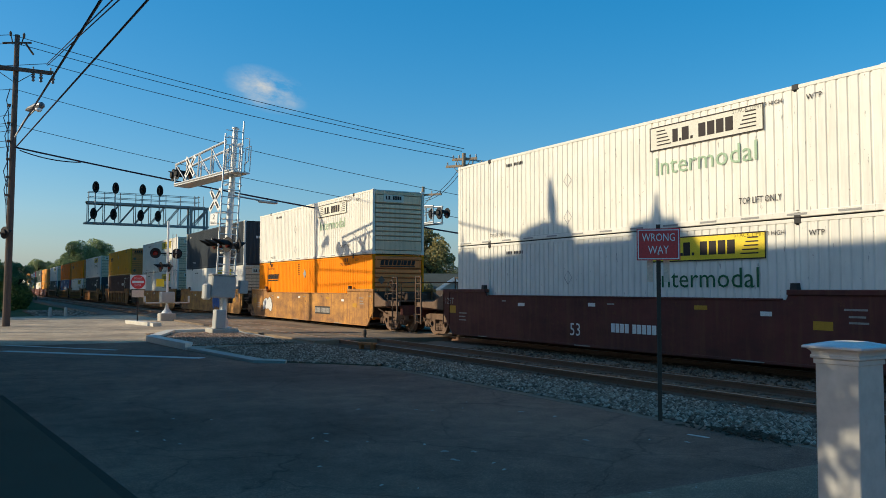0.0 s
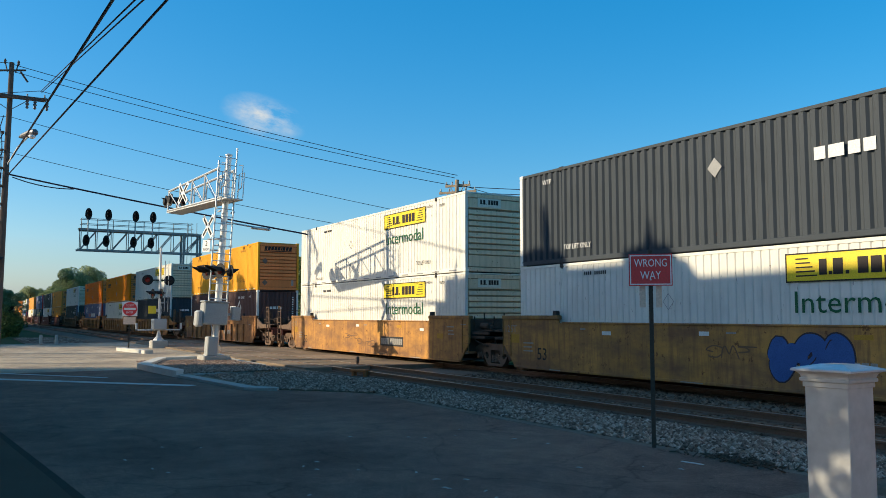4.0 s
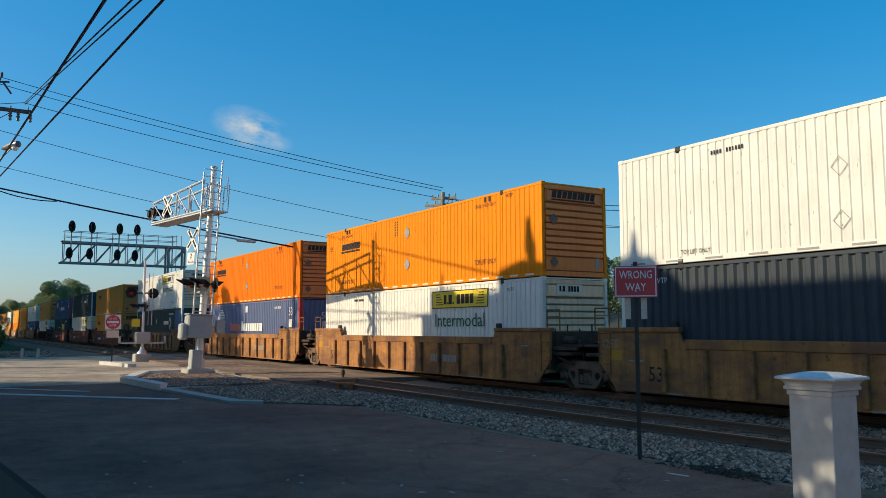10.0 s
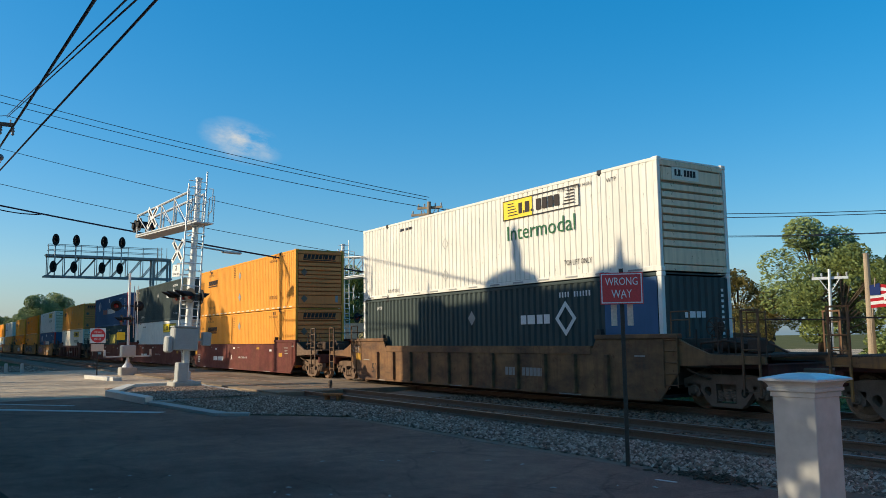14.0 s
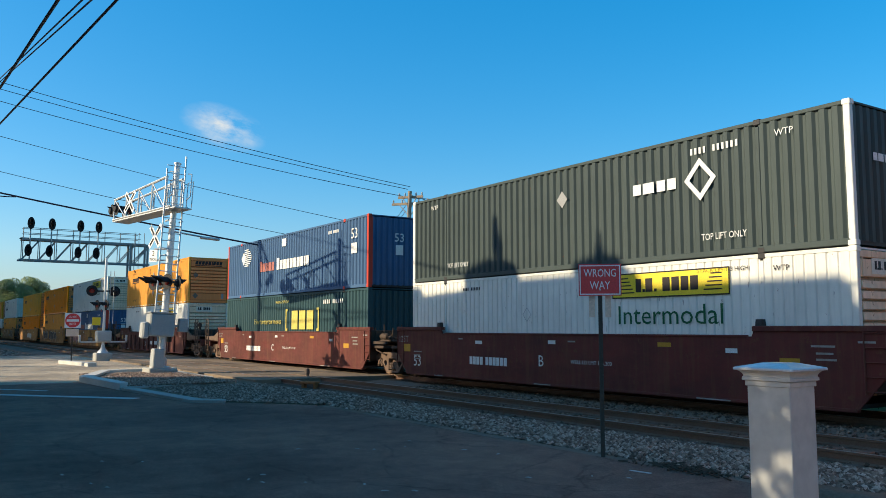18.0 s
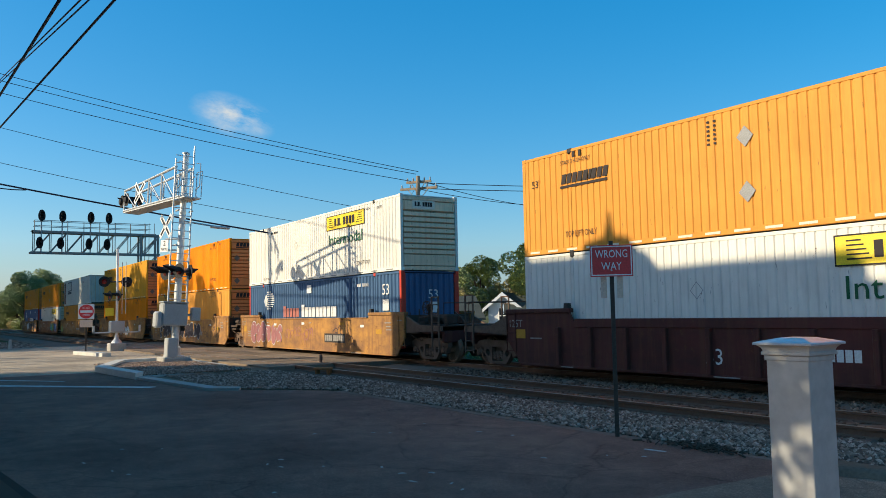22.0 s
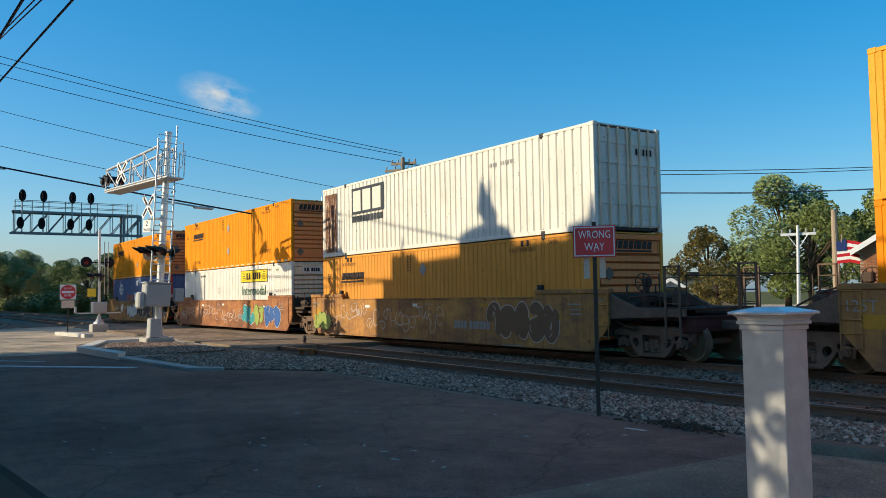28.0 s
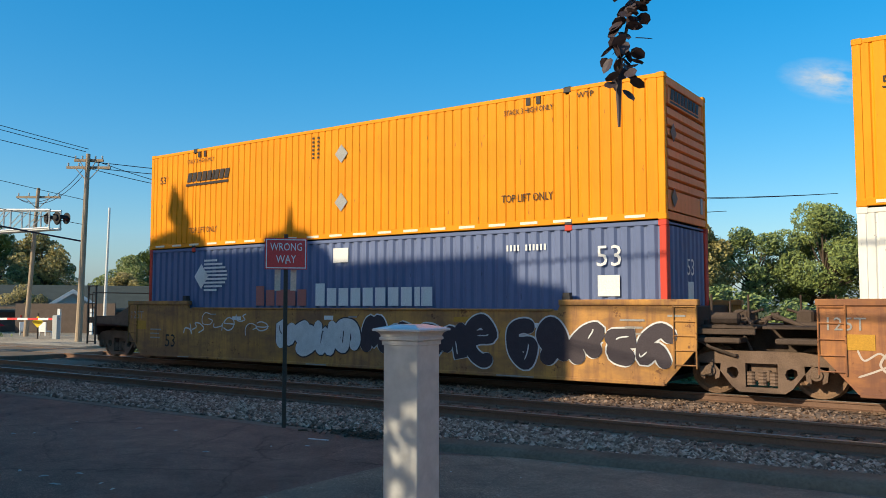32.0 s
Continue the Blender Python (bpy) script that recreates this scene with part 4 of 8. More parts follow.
def truck(parent, x):
    b = part("truck_bolster", shared("bolster", lambda: Geo().box(-0.25, 0.25, -1.0, 1.0, 0.35, 0.72, 0.03).box(-0.14, 0.14, -1.1, 1.1, 0.3, 0.5, 0.02).mesh("truck_bolster", STEEL)), STEEL, parent, at=(x, 0, 0))
    for s in (-1, 1):
        def side():
            y0, y1 = sorted((s * 0.98, s * 1.15))
            g = Geo()
            g.prism([(-1.20, 0.50), (-1.22, 0.70), (-0.95, 0.80), (-0.70, 0.84), (0.70, 0.84), (0.95, 0.80), (1.22, 0.70), (1.20, 0.50), (0.80, 0.62), (-0.80, 0.62)], "y", y0, y1)
            g.prism([(-0.52, 0.19), (0.52, 0.19), (0.40, 0.10), (-0.40, 0.10)], "y", y0, y1)
            for e in (-1, 1):
                rim = [(0.86, 0.62), (0.56, 0.62), (0.28, 0.62), (0.28, 0.40), (0.28, 0.19), (0.40, 0.19), (0.52, 0.19), (0.68, 0.40)]
                hole = [(0.60, 0.52), (0.51, 0.55), (0.43, 0.52), (0.40, 0.44), (0.43, 0.36), (0.49, 0.33), (0.54, 0.36), (0.61, 0.44)]
                for i in range(8):
                    j = (i + 1) % 8
                    g.prism([(e * p[0], p[1]) for p in (rim[i], rim[j], hole[j], hole[i])], "y", y0, y1)
            for q in (-0.92, 0.92):
                g.prism([(q - 0.20, 0.60), (q - 0.17, 0.34), (q - 0.09, 0.30), (q - 0.09, 0.52), (q + 0.09, 0.52), (q + 0.09, 0.30), (q + 0.17, 0.34), (q + 0.20, 0.60)], "y", y0, y1)
                g.turned([(0.115, s * 0.96), (0.115, s * 1.15), (0.10, s * 1.18), (0.06, s * 1.185), (0.05, s * 1.20)], 14, (q, 0, 0.455), "y")
            return g.mesh("side_frame", STEEL)
        fr = part("side_frame", shared(("sideframe", s), side), STEEL, b)
    for s in (-1, 1):
        for q in (-0.2, 0, 0.2):
            part("spring", shared("spring", lambda: Geo().turned([(0.075 if i % 2 else 0.09, 0.23 + i * 0.03) for i in range(9)], 10).mesh("spring", STEEL)), STEEL, b, at=(q, s * 1.06, 0))
    for q in (-0.92, 0.92):
        def wheelset():
            g = Geo()
            for s in (-1, 1):
                g.turned([(0.10, s * 0.62), (0.36, s * 0.66), (0.40, s * 0.64), (WHEEL_R + 0.025, s * 0.64), (WHEEL_R + 0.02, s * 0.675), (WHEEL_R, s * 0.69), (WHEEL_R - 0.01, s * 0.78), (WHEEL_R - 0.07, s * 0.79), (0.34, s * 0.73), (0.14, s * 0.72), (0.12, s * 0.78), (0.10, s * 0.95)], 24, axis="y")
                for k in range(3):
                    t = k * 2.1
                    g.box(-0.03 + 0.24 * math.cos(t), 0.03 + 0.24 * math.cos(t), min(s * 0.735, s * 0.75), max(s * 0.735, s * 0.75), -0.03 + 0.24 * math.sin(t), 0.03 + 0.24 * math.sin(t))
            g.tube((0, -0.75, 0), (0, 0.75, 0), 0.08, n=10)
            return g.mesh("wheelset", WHEEL)
        w = part("wheelset", shared("wheelset", wheelset), WHEEL, b, "rusty steel wheels on an axle", (q, 0, WHEEL_R))
        WHEELS.append((w, q))
    return b


def stroke(g, pts, w, y):
    """A sprayed ribbon with round ends along points in the xz plane; it rises a little so that it never lies in itself."""
    run = [0.0]
    for (ax, az), (bx, bz) in zip(pts, pts[1:]):
        run.append(run[-1] + math.hypot(bx - ax, bz - az))
    v, n = [], len(pts)
    for j, (x, z) in enumerate(pts):
        (ax, az), (bx, bz) = pts[max(j - 1, 0)], pts[min(j + 1, n - 1)]
        L = math.hypot(bx - ax, bz - az) or 1e-3
        e = min(1.0, min(run[j], run[-1] - run[j]) / max(w, 1e-3))
        q = w * math.sqrt(max(0.06, 1 - (1 - e) ** 2))
        nx, nz = -(bz - az) / L * q, (bx - ax) / L * q
        v += [(x + nx, y - 0.00006 * j, z + nz), (x - nx, y - 0.00006 * j, z - nz)]
    g.add(v, [(2 * j, 2 * j + 2, 2 * j + 3, 2 * j + 1) for j in range(n - 1)])


def smooth_line(ctrl, steps=7):
    out = []
    c = [ctrl[0]] + list(ctrl) + [ctrl[-1]]
    for k in range(1, len(c) - 2):
        p0, p1, p2, p3 = c[k - 1], c[k], c[k + 1], c[k + 2]
        for q in range(steps):
            t = q / steps
            out.append(tuple(0.5 * (2 * p1[a] + (p2[a] - p0[a]) * t + (2 * p0[a] - 5 * p1[a] + 4 * p2[a] - p3[a]) * t * t + (3 * p1[a] - p0[a] - 3 * p2[a] + p3[a]) * t ** 3) for a in (0, 1)))
    return out + [ctrl[-1]]


# round strokes of no meaning, in a unit square
CURLS = (
    ((0.2, 0.9), (0.15, 0.4), (0.3, 0.08), (0.65, 0.1), (0.85, 0.3), (0.6, 0.5)),
    ((0.8, 0.85), (0.4, 0.95), (0.12, 0.6), (0.2, 0.15), (0.6, 0.08), (0.85, 0.4), (0.55, 0.55)),
    ((0.15, 0.1), (0.3, 0.7), (0.55, 0.95), (0.8, 0.7), (0.62, 0.3), (0.9, 0.05)),
    ((0.12, 0.9), (0.2, 0.25), (0.4, 0.1), (0.52, 0.6), (0.65, 0.1), (0.85, 0.3), (0.88, 0.92)),
    ((0.1, 0.35), (0.35, 0.9), (0.62, 0.55), (0.3, 0.3), (0.6, 0.05), (0.95, 0.5), (0.75, 0.9)),
    ((0.05, 0.75), (0.4, 0.5), (0.2, 0.15), (0.6, 0.2), (0.9, 0.6), (0.6, 0.95)),
    ((0.25, 0.95), (0.2, 0.1), (0.3, 0.45), (0.7, 0.6), (0.78, 0.1)),
    ((0.1, 0.5), (0.4, 0.55), (0.85, 0.6), (0.6, 0.95), (0.2, 0.75), (0.2, 0.25), (0.55, 0.06), (0.88, 0.2)),
)


def graffiti(parent, x0, x1, z0, z1, seed, line, fill=None, y=-1.55):
    """Sprayed curls of no meaning: fat outlined ones with a fill and a highlight, or thin tags."""
    rng = random.Random(seed)
    H = z1 - z0
    n = max(1, round((x1 - x0) / (0.70 if fill else 0.42)))
    cell = (x1 - x0) / n
    last = -1
    for i in range(n):
        k = rng.choice([q for q in range(len(CURLS)) if q != last])
        last = k
        swap, flip_u, flip_w = rng.random() < 0.4, rng.random() < 0.6, rng.random() < 0.6
        curl = [(w, u) if swap else (u, w) for u, w in CURLS[k]]
        curl = [(1 - u if flip_u else u, 1 - w if flip_w else w) for u, w in curl]
        tilt = rng.uniform(-0.12, 0.2)
        tall = rng.uniform(0.84, 1.0) if fill else rng.uniform(0.35, 0.6)
        low_ = z0 + rng.uniform(0, 1.0 - tall) * H
        fat = rng.uniform(0.13, 0.19) if fill else rng.uniform(0.012, 0.022)
        wide = cell * (1.22 if fill else 1.35) - 2 * fat * (0.55 if fill else 0)
        pts = smooth_line([(x0 + i * cell + fat * 0.6 + (u + rng.uniform(-0.05, 0.05)) * wide + tilt * w * 0.4, low_ + fat + (w + rng.uniform(-0.04, 0.04)) * (H * tall - 2 * fat)) for u, w in curl])
        g = Geo()
        lift_ = 0.002 * (i % 2)
        stroke(g, pts, fat + (0.034 if fill else 0.0), y - 0.003 - lift_)
        letter = part("graffiti_curl", g, line, parent)
        if fill:
            gf = Geo()
            stroke(gf, pts, fat, y - 0.012 - lift_)
            part("curl_fill", gf, fill, letter)
            if rng.random() < 0.5:
                gh = Geo()
                a = int(len(pts) * rng.uniform(0.1, 0.4))
                stroke(gh, [(x - fat * 0.45, z + fat * 0.2) for x, z in pts[a:a + 7]], 0.014, y - 0.021 - lift_)
                part("highlight", gh, line, letter)


def wagon(kind, body, left_truck=True, right_truck=True, coupler_left=False, coupler_right=False, colour="brown"):
    """A well wagon on its origin at rail level below the middle of its containers. kind: smooth or ribbed."""
    ob = thing("well_wagon", None, f"{colour} {'steel well wagon with ribbed sides' if kind == 'ribbed' else 'smooth-sided steel well wagon'} carrying two stacked containers", "freight wagon", "wagons of the train")
    h = CL / 2
    Y = 1.53
    for s in (-1, 1):
        y0, y1 = sorted((s * Y, s * (Y - 0.05)))
        def side():
            g = Geo()
            top = 1.56 if kind == "smooth" else 1.42
            o = [(-h - 0.02, 0.20), (h + 0.02, 0.20), (h + 0.62, 0.88), (h + 0.62, 1.70), (h - 2.15, 1.70), (h - 2.22, 1.56), (h - 2.3, top), (-h + 2.3, top), (-h + 2.22, 1.56), (-h + 2.15, 1.70), (-h - 0.62, 1.70), (-h - 0.62, 0.88)]
            return g.prism(o, "y", y0, y1).mesh("side_plate", body)
        part("side_plate", shared(("wside", kind, s, body.name), side), body, ob)
        def chord():
            a, b = sorted((s * (Y + 0.025), s * (Y - 0.10)))
            top = 1.56 if kind == "smooth" else 1.46
            return Geo().box(-h + 2.35, h - 2.35, a, b, top - (0.02 if kind == "smooth" else 0.20), top + 0.03, 0.012).mesh("top_chord", body)
        part("top_chord", shared(("wchord", kind, s, body.name), chord), body, ob)
        def sill():
            a, b = sorted((s * (Y + 0.02), s * (Y - 0.12)))
            return Geo().box(-h, h, a, b, 0.155, 0.225, 0.01).mesh("bottom_sill", body)
        part("bottom_sill", shared(("wsill", s, body.name), sill), body, ob)
        for q in (-1, 1):
            def cap():
                a, b = sorted((s * (Y + 0.035), s * (Y - 0.14)))
                return Geo().box(-1.42, 1.42, a, b, 1.66, 1.78, 0.015).mesh("end_cap_rail", body)
            part("end_cap_rail", shared(("wcap", s, body.name), cap), body, ob, at=(q * (h - 0.77), 0, 0))
            def guide():
                a, b = sorted((s * (Y + 0.01), s * (Y - 0.12)))
                return Geo().prism([(-0.1, 1.70), (0.1, 1.70), (0.07, 1.92), (-0.07, 1.92)], "y", a, b).mesh("container_guide", BLACK)
            part("container_guide", shared(("wguide", s), guide), BLACK, ob, at=(q * 6.05, 0, 0.0))
        if kind == "ribbed":
            for i in range(11):
                def rib():
                    a, b = sorted((s * (Y + 0.10), s * (Y - 0.02)))
                    return Geo().box(-0.06, 0.06, a, b, 0.225, 1.26, 0.012).mesh("side_rib", body)
                part("side_rib", shared(("wrib", s, body.name), rib), body, ob, at=((i - 5) * 1.27, 0, 0))
    part("well_floor", shared("wfloor", lambda: Geo().box(-h, h, -1.45, 1.45, 0.22, 0.30).mesh("well_floor", BLACK)), BLACK, ob)
    for q in (-1, 1):
        def platform():
            g = Geo().box(h + 0.35, h + 1.35, -1.38, 1.38, 0.98, 1.08, 0.02).box(h + 0.1, h + 1.75, -0.42, 0.42, 0.72, 1.30, 0.03)
            g.box(h + 0.15, h + 0.35, -1.48, 1.48, 0.55, 1.66, 0.02).box(h + 0.55, h + 0.85, -0.9, -0.5, 1.08, 1.42, 0.03).box(h + 0.9, h + 1.2, -0.2, 0.35, 1.3, 1.58, 0.04)
            g.tube((h + 0.4, -1.0, 1.2), (h + 1.5, -0.7, 1.25), 0.05).tube((h + 0.7, 0.6, 1.15), (h + 1.6, 0.5, 1.5), 0.04)
            for k in range(4):
                g.tube((h + 0.45 + 0.28 * k, -1.2 + 0.22 * k, 1.08), (h + 0.45 + 0.28 * k, -1.2 + 0.22 * k, 1.75 + 0.12 * (k % 2)), 0.022, n=6)
            g.turned([(0.13, 0), (0.15, 0.06), (0.15, 0.5), (0.1, 0.56)], 12, (h + 0.62, 0.3, 1.22), "x").turned([(0.10, 0), (0.11, 0.34), (0.06, 0.38)], 10, (h + 0.7, -1.05, 1.3), "x")
            g.path([(h + 0.4, -1.3, 1.12), (h + 0.8, -1.32, 0.9), (h + 1.2, -1.2, 0.75), (h + 1.5, -0.6, 0.8)], 0.03).path([(h + 1.0, -0.4, 1.3), (h + 1.3, -0.9, 1.1), (h + 1.55, -1.1, 0.7)], 0.025)
            return g.mesh("end_platform", DARKSTEEL)
        m = Matrix.Identity(4) if q > 0 else pose(0, 0, 0, 0, 0, 180)
        part("end_platform", shared("wplat", platform), DARKSTEEL, ob, at=m)
        on = coupler_right if q > 0 else coupler_left
        for s in (-1, 1):
            if on:
                trim_ = body if body in (W_YELLOW, W_SHADED) else STEEL
                def skirt():
                    a, b = sorted((s * (Y - 0.04), s * (Y - 0.12)))
                    return Geo().prism([(h + 0.6, 1.02), (h + 2.95, 1.10), (h + 2.95, 1.26), (h + 1.5, 1.30), (h + 0.9, 1.52), (h + 0.6, 1.66)], "y", a, b).mesh("end_beam", trim_)
                part("end_beam", shared(("wskirt", s, trim_.name), skirt), trim_, ob, at=m)
                def steps():
                    y = s * (Y - 0.02)
                    g = Geo()
                    for dx in (2.42, 2.84):
                        g.box(h + dx - 0.022, h + dx + 0.022, y - 0.022, y + 0.022, 0.42, 2.28)
                    for k in range(6):
                        g.tube((h + 2.42, y, 0.50 + 0.30 * k), (h + 2.84, y, 0.50 + 0.30 * k), 0.016, n=5)
                    g.box(h + 2.40, h + 2.86, y - 0.03, y + 0.03, 2.24, 2.28)
                    return g.mesh("end_ladder", trim_)
                part("end_ladder", shared(("wsteps", s, trim_.name), steps), trim_, ob, at=m)
        if not on:
            r = random.Random(5)
            for i in range(7):
                x, y, z = h + r.uniform(0.6, 1.3), r.uniform(-1.3, 0.4), r.uniform(1.32, 1.5)
                line_ = [(x, y, z), (x + r.uniform(0.1, 0.4), y + r.uniform(-0.2, 0.2), z + r.uniform(-0.15, 0.15)), (x + r.uniform(0.3, 0.6), y + r.uniform(-0.3, 0.3), z + r.uniform(-0.15, 0.12))]
                wide_ = r.uniform(0.015, 0.035)
                part("brake_pipe", shared(("wrig", i), lambda: Geo().path(line_, wide_, 5).mesh("brake_pipe", DARKSTEEL)), DARKSTEEL, ob, at=m)
            part("side_sill", shared("wsill2", lambda: Geo().box(h + 0.6, h + 1.62, -1.42, -1.34, 1.14, 1.24, 0.01).mesh("side_sill", DARKSTEEL)), DARKSTEEL, ob, at=m)
            part("brake_cylinder", shared("wcyl", lambda: Geo().turned([(0.10, 0), (0.12, 0.04), (0.12, 0.5), (0.06, 0.54)], 10, (h + 0.75, -1.1, 1.42), "x").mesh("brake_cylinder", DARKSTEEL)), DARKSTEEL, ob, at=m)
        part("end_deck", shared(("wdeck", on), lambda: Geo().box(h + 0.6, h + (2.9 if on else 1.6), -1.2, 1.2, 1.24, 1.30, 0.01).mesh("end_deck", DARKSTEEL)), DARKSTEEL, ob, at=m)
        if on:
            part("air_reservoir", shared("wres", lambda: Geo().turned([(0.08, 0), (0.17, 0.05), (0.17, 1.05), (0.08, 1.1)], 14, (h + 0.75, -0.35, 1.50), "x").mesh("air_reservoir", DARKSTEEL, True)), DARKSTEEL, ob, at=m)
            part("valve_box", shared("wvalve", lambda: Geo().box(h + 1.95, h + 2.25, -0.75, -0.35, 1.30, 1.66, 0.04).mesh("valve_box", DARKSTEEL)), DARKSTEEL, ob, at=m)
            part("relay_box", shared("wvalve2", lambda: Geo().box(h + 1.55, h + 1.85, 0.1, 0.45, 1.30, 1.58, 0.04).mesh("relay_box", DARKSTEEL)), DARKSTEEL, ob, at=m)
            part("brake_stand", shared("wstand", lambda: Geo().box(h + 1.28, h + 1.38, -0.95, -0.85, 1.30, 1.98, 0.01).box(h + 1.22, h + 1.44, -0.99, -0.81, 1.80, 2.04, 0.03).mesh("brake_stand", DARKSTEEL)), DARKSTEEL, ob, at=m)
            part("hand_brake_wheel", shared("whand", lambda: ring(0.22, 0.015).moved(pose(h + 1.33, -1.03, 1.92, 90, 0, 12)).mesh("hand_brake_wheel", DARKSTEEL)), DARKSTEEL, ob, at=m)
            part("grab_rail", shared("wgrab", lambda: Geo().path([(h + 1.62, -1.33, 1.25), (h + 1.62, -1.33, 2.1), (h + 2.1, -1.33, 2.1), (h + 2.1, -1.33, 1.25)], 0.018).path([(h + 2.9, -1.33, 1.25), (h + 2.9, -1.33, 2.05), (h + 2.9, 1.33, 2.05), (h + 2.9, 1.33, 1.25)], 0.018).mesh("grab_rail", DARKSTEEL)), DARKSTEEL, ob, at=m)
            part("brake_pipe", shared("wpipe", lambda: Geo().path([(h + 0.9, -1.1, 1.3), (h + 1.0, -1.15, 1.55), (h + 1.6, -1.1, 1.6), (h + 2.0, -0.6, 1.5)], 0.03).path([(h + 1.1, 0.3, 1.3), (h + 1.3, 0.2, 1.75), (h + 1.9, 0.0, 1.6), (h + 2.6, -0.2, 1.32)], 0.025).mesh("brake_pipe", DARKSTEEL)), DARKSTEEL, ob, at=m)
        for s in (-1, 1):
            def ladder():
                g = Geo()
                y = s * (Y + 0.02)
                for dx in (0.0, 0.42):
                    g.tube((dx, y, 0.50), (dx, y, 1.72), 0.016, n=5)
                for k in range(5):
                    g.tube((0, y, 0.56 + k * 0.27), (0.42, y, 0.56 + k * 0.27), 0.013, n=5)
                return g.mesh("ladder", body)
            part("ladder", shared(("wlad", s, body.name), ladder), body, ob, at=(q * (h + 0.4) - 0.21, 0, 0))
            def rail_():
                y = s * (Y - 0.12)
                g = Geo().tube((-0.28, y, 1.7), (-0.28, y, 2.3), 0.02, n=5).tube((0.28, y, 1.7), (0.28, y, 2.3), 0.02, n=5).tube((-0.28, y, 2.3), (0.28, y, 2.3), 0.02, n=5)
                return g.tube((-0.28, y, 2.1), (0.28, y, 2.1), 0.015, n=5).mesh("hand_rail", body)
            if body in (W_YELLOW, W_SHADED):
                part("hand_rail", shared(("whr", s, body.name), rail_), body, ob, at=(q * (h + 0.62), 0, 0))
    if left_truck:
        truck(ob, -h - 1.645)
    if right_truck:
        truck(ob, h + 1.645)
    for q, on in ((-1, coupler_left), (1, coupler_right)):
        if on:
            part("coupler", shared(("coup", q), lambda: Geo().box(min(q * (h + 1.6), q * (h + 3.64)), max(q * (h + 1.6), q * (h + 3.64)), -0.1, 0.1, 0.75, 0.98, 0.03).mesh("coupler", STEEL)), STEEL, ob)
            part("draft_beam", shared(("draft", q), lambda: Geo().box(min(q * (h + 1.35), q * (h + 2.9)), max(q * (h + 1.35), q * (h + 2.9)), -1.3, 1.3, 0.98, 1.1, 0.02).box(min(q * (h + 2.7), q * (h + 2.9)), max(q * (h + 2.7), q * (h + 2.9)), -1.3, 1.3, 0.7, 1.1, 0.03).mesh("draft_beam", body)), body, ob)
    return ob


def ring(r, w, n=20, rad=0.0):
    g = Geo()
    pts = [(r * math.cos(2 * math.pi * i / n), r * math.sin(2 * math.pi * i / n), 0) for i in range(n)]
    for i in range(n):
        g.tube(pts[i], pts[(i + 1) % n], w, n=5)
    for i in range(4):
        t = math.pi * i / 4
        g.tube((r * math.cos(t), r * math.sin(t), 0), (-r * math.cos(t), -r * math.sin(t), 0), w * 0.8, n=5)
    return g


# each unit: upper container, lower container, wagon; then whether it is coupled to the next (else a shared truck)
OCHRE = surface("dull_ochre_plate", (0.52, 0.27, 0.03), 0.6, vary=0.4)
C_PLAIN = {"o": ORANGE, "r": REDORANGE, "a": AMBER, "t": TAN, "b": DEEPORANGE}
UNITS = (
    ("cream white", "cream yellow", ("smooth", W_DARK, "dark red-brown"), True),
    ("cream white", "plain o", ("smooth", W_TAN, "tan"), False),
    ("dark GREY", "cream yellow", ("smooth", W_TAN, "tan"), False),
    ("cream yellow", "cream yellow", ("smooth", W_TAN, "tan"), True),
    ("plain a", "dark MAROON", ("ribbed", W_BROWN, "brown"), True),
    ("cream yellow", "dark GREY", ("ribbed", W_YELLOW, "dull yellow"), False),
    ("plain o", "cream yellow", ("ribbed", W_YELLOW, "dull yellow"), False),
    ("plain r", "blue PURPLE", ("ribbed", W_YELLOW, "dull yellow"), True),
    ("cream half", "dark DKGREEN", ("ribbed", W_SHADED, "shade-darkened brown"), True),
    ("plain t", "plain t", ("smooth", W_RED, "red-brown"), False),
    ("dark DKGREEN", "cream yellow", ("smooth", W_RED, "red-brown"), False),
    ("blue BLUE", "green", ("smooth", W_RED, "red-brown"), True),
    ("plain t", "cream yellow", ("ribbed", W_DARK, "dark red-brown"), True),
    ("cream yellow", "blue BLUE", ("smooth", W_TAN, "tan"), False),
    ("plain o", "plain t", ("smooth", W_TAN, "tan"), False),
    ("plain a", "plain o", ("smooth", W_TAN, "tan"), True),
    ("rusty", "plain t", ("smooth", W_TAN, "tan"), False),
    ("plain b", "cream yellow", ("smooth", W_ORANGE, "rusty orange"), False),
    ("plain b", "blue PURPLE", ("smooth", W_TAN, "tan"), False),
)
PAINTS = {"GREY": GREY, "MAROON": MAROON, "DKGREEN": DKGREEN, "PURPLE": PURPLE, "BLUE": BLUE}
PROTO = {}


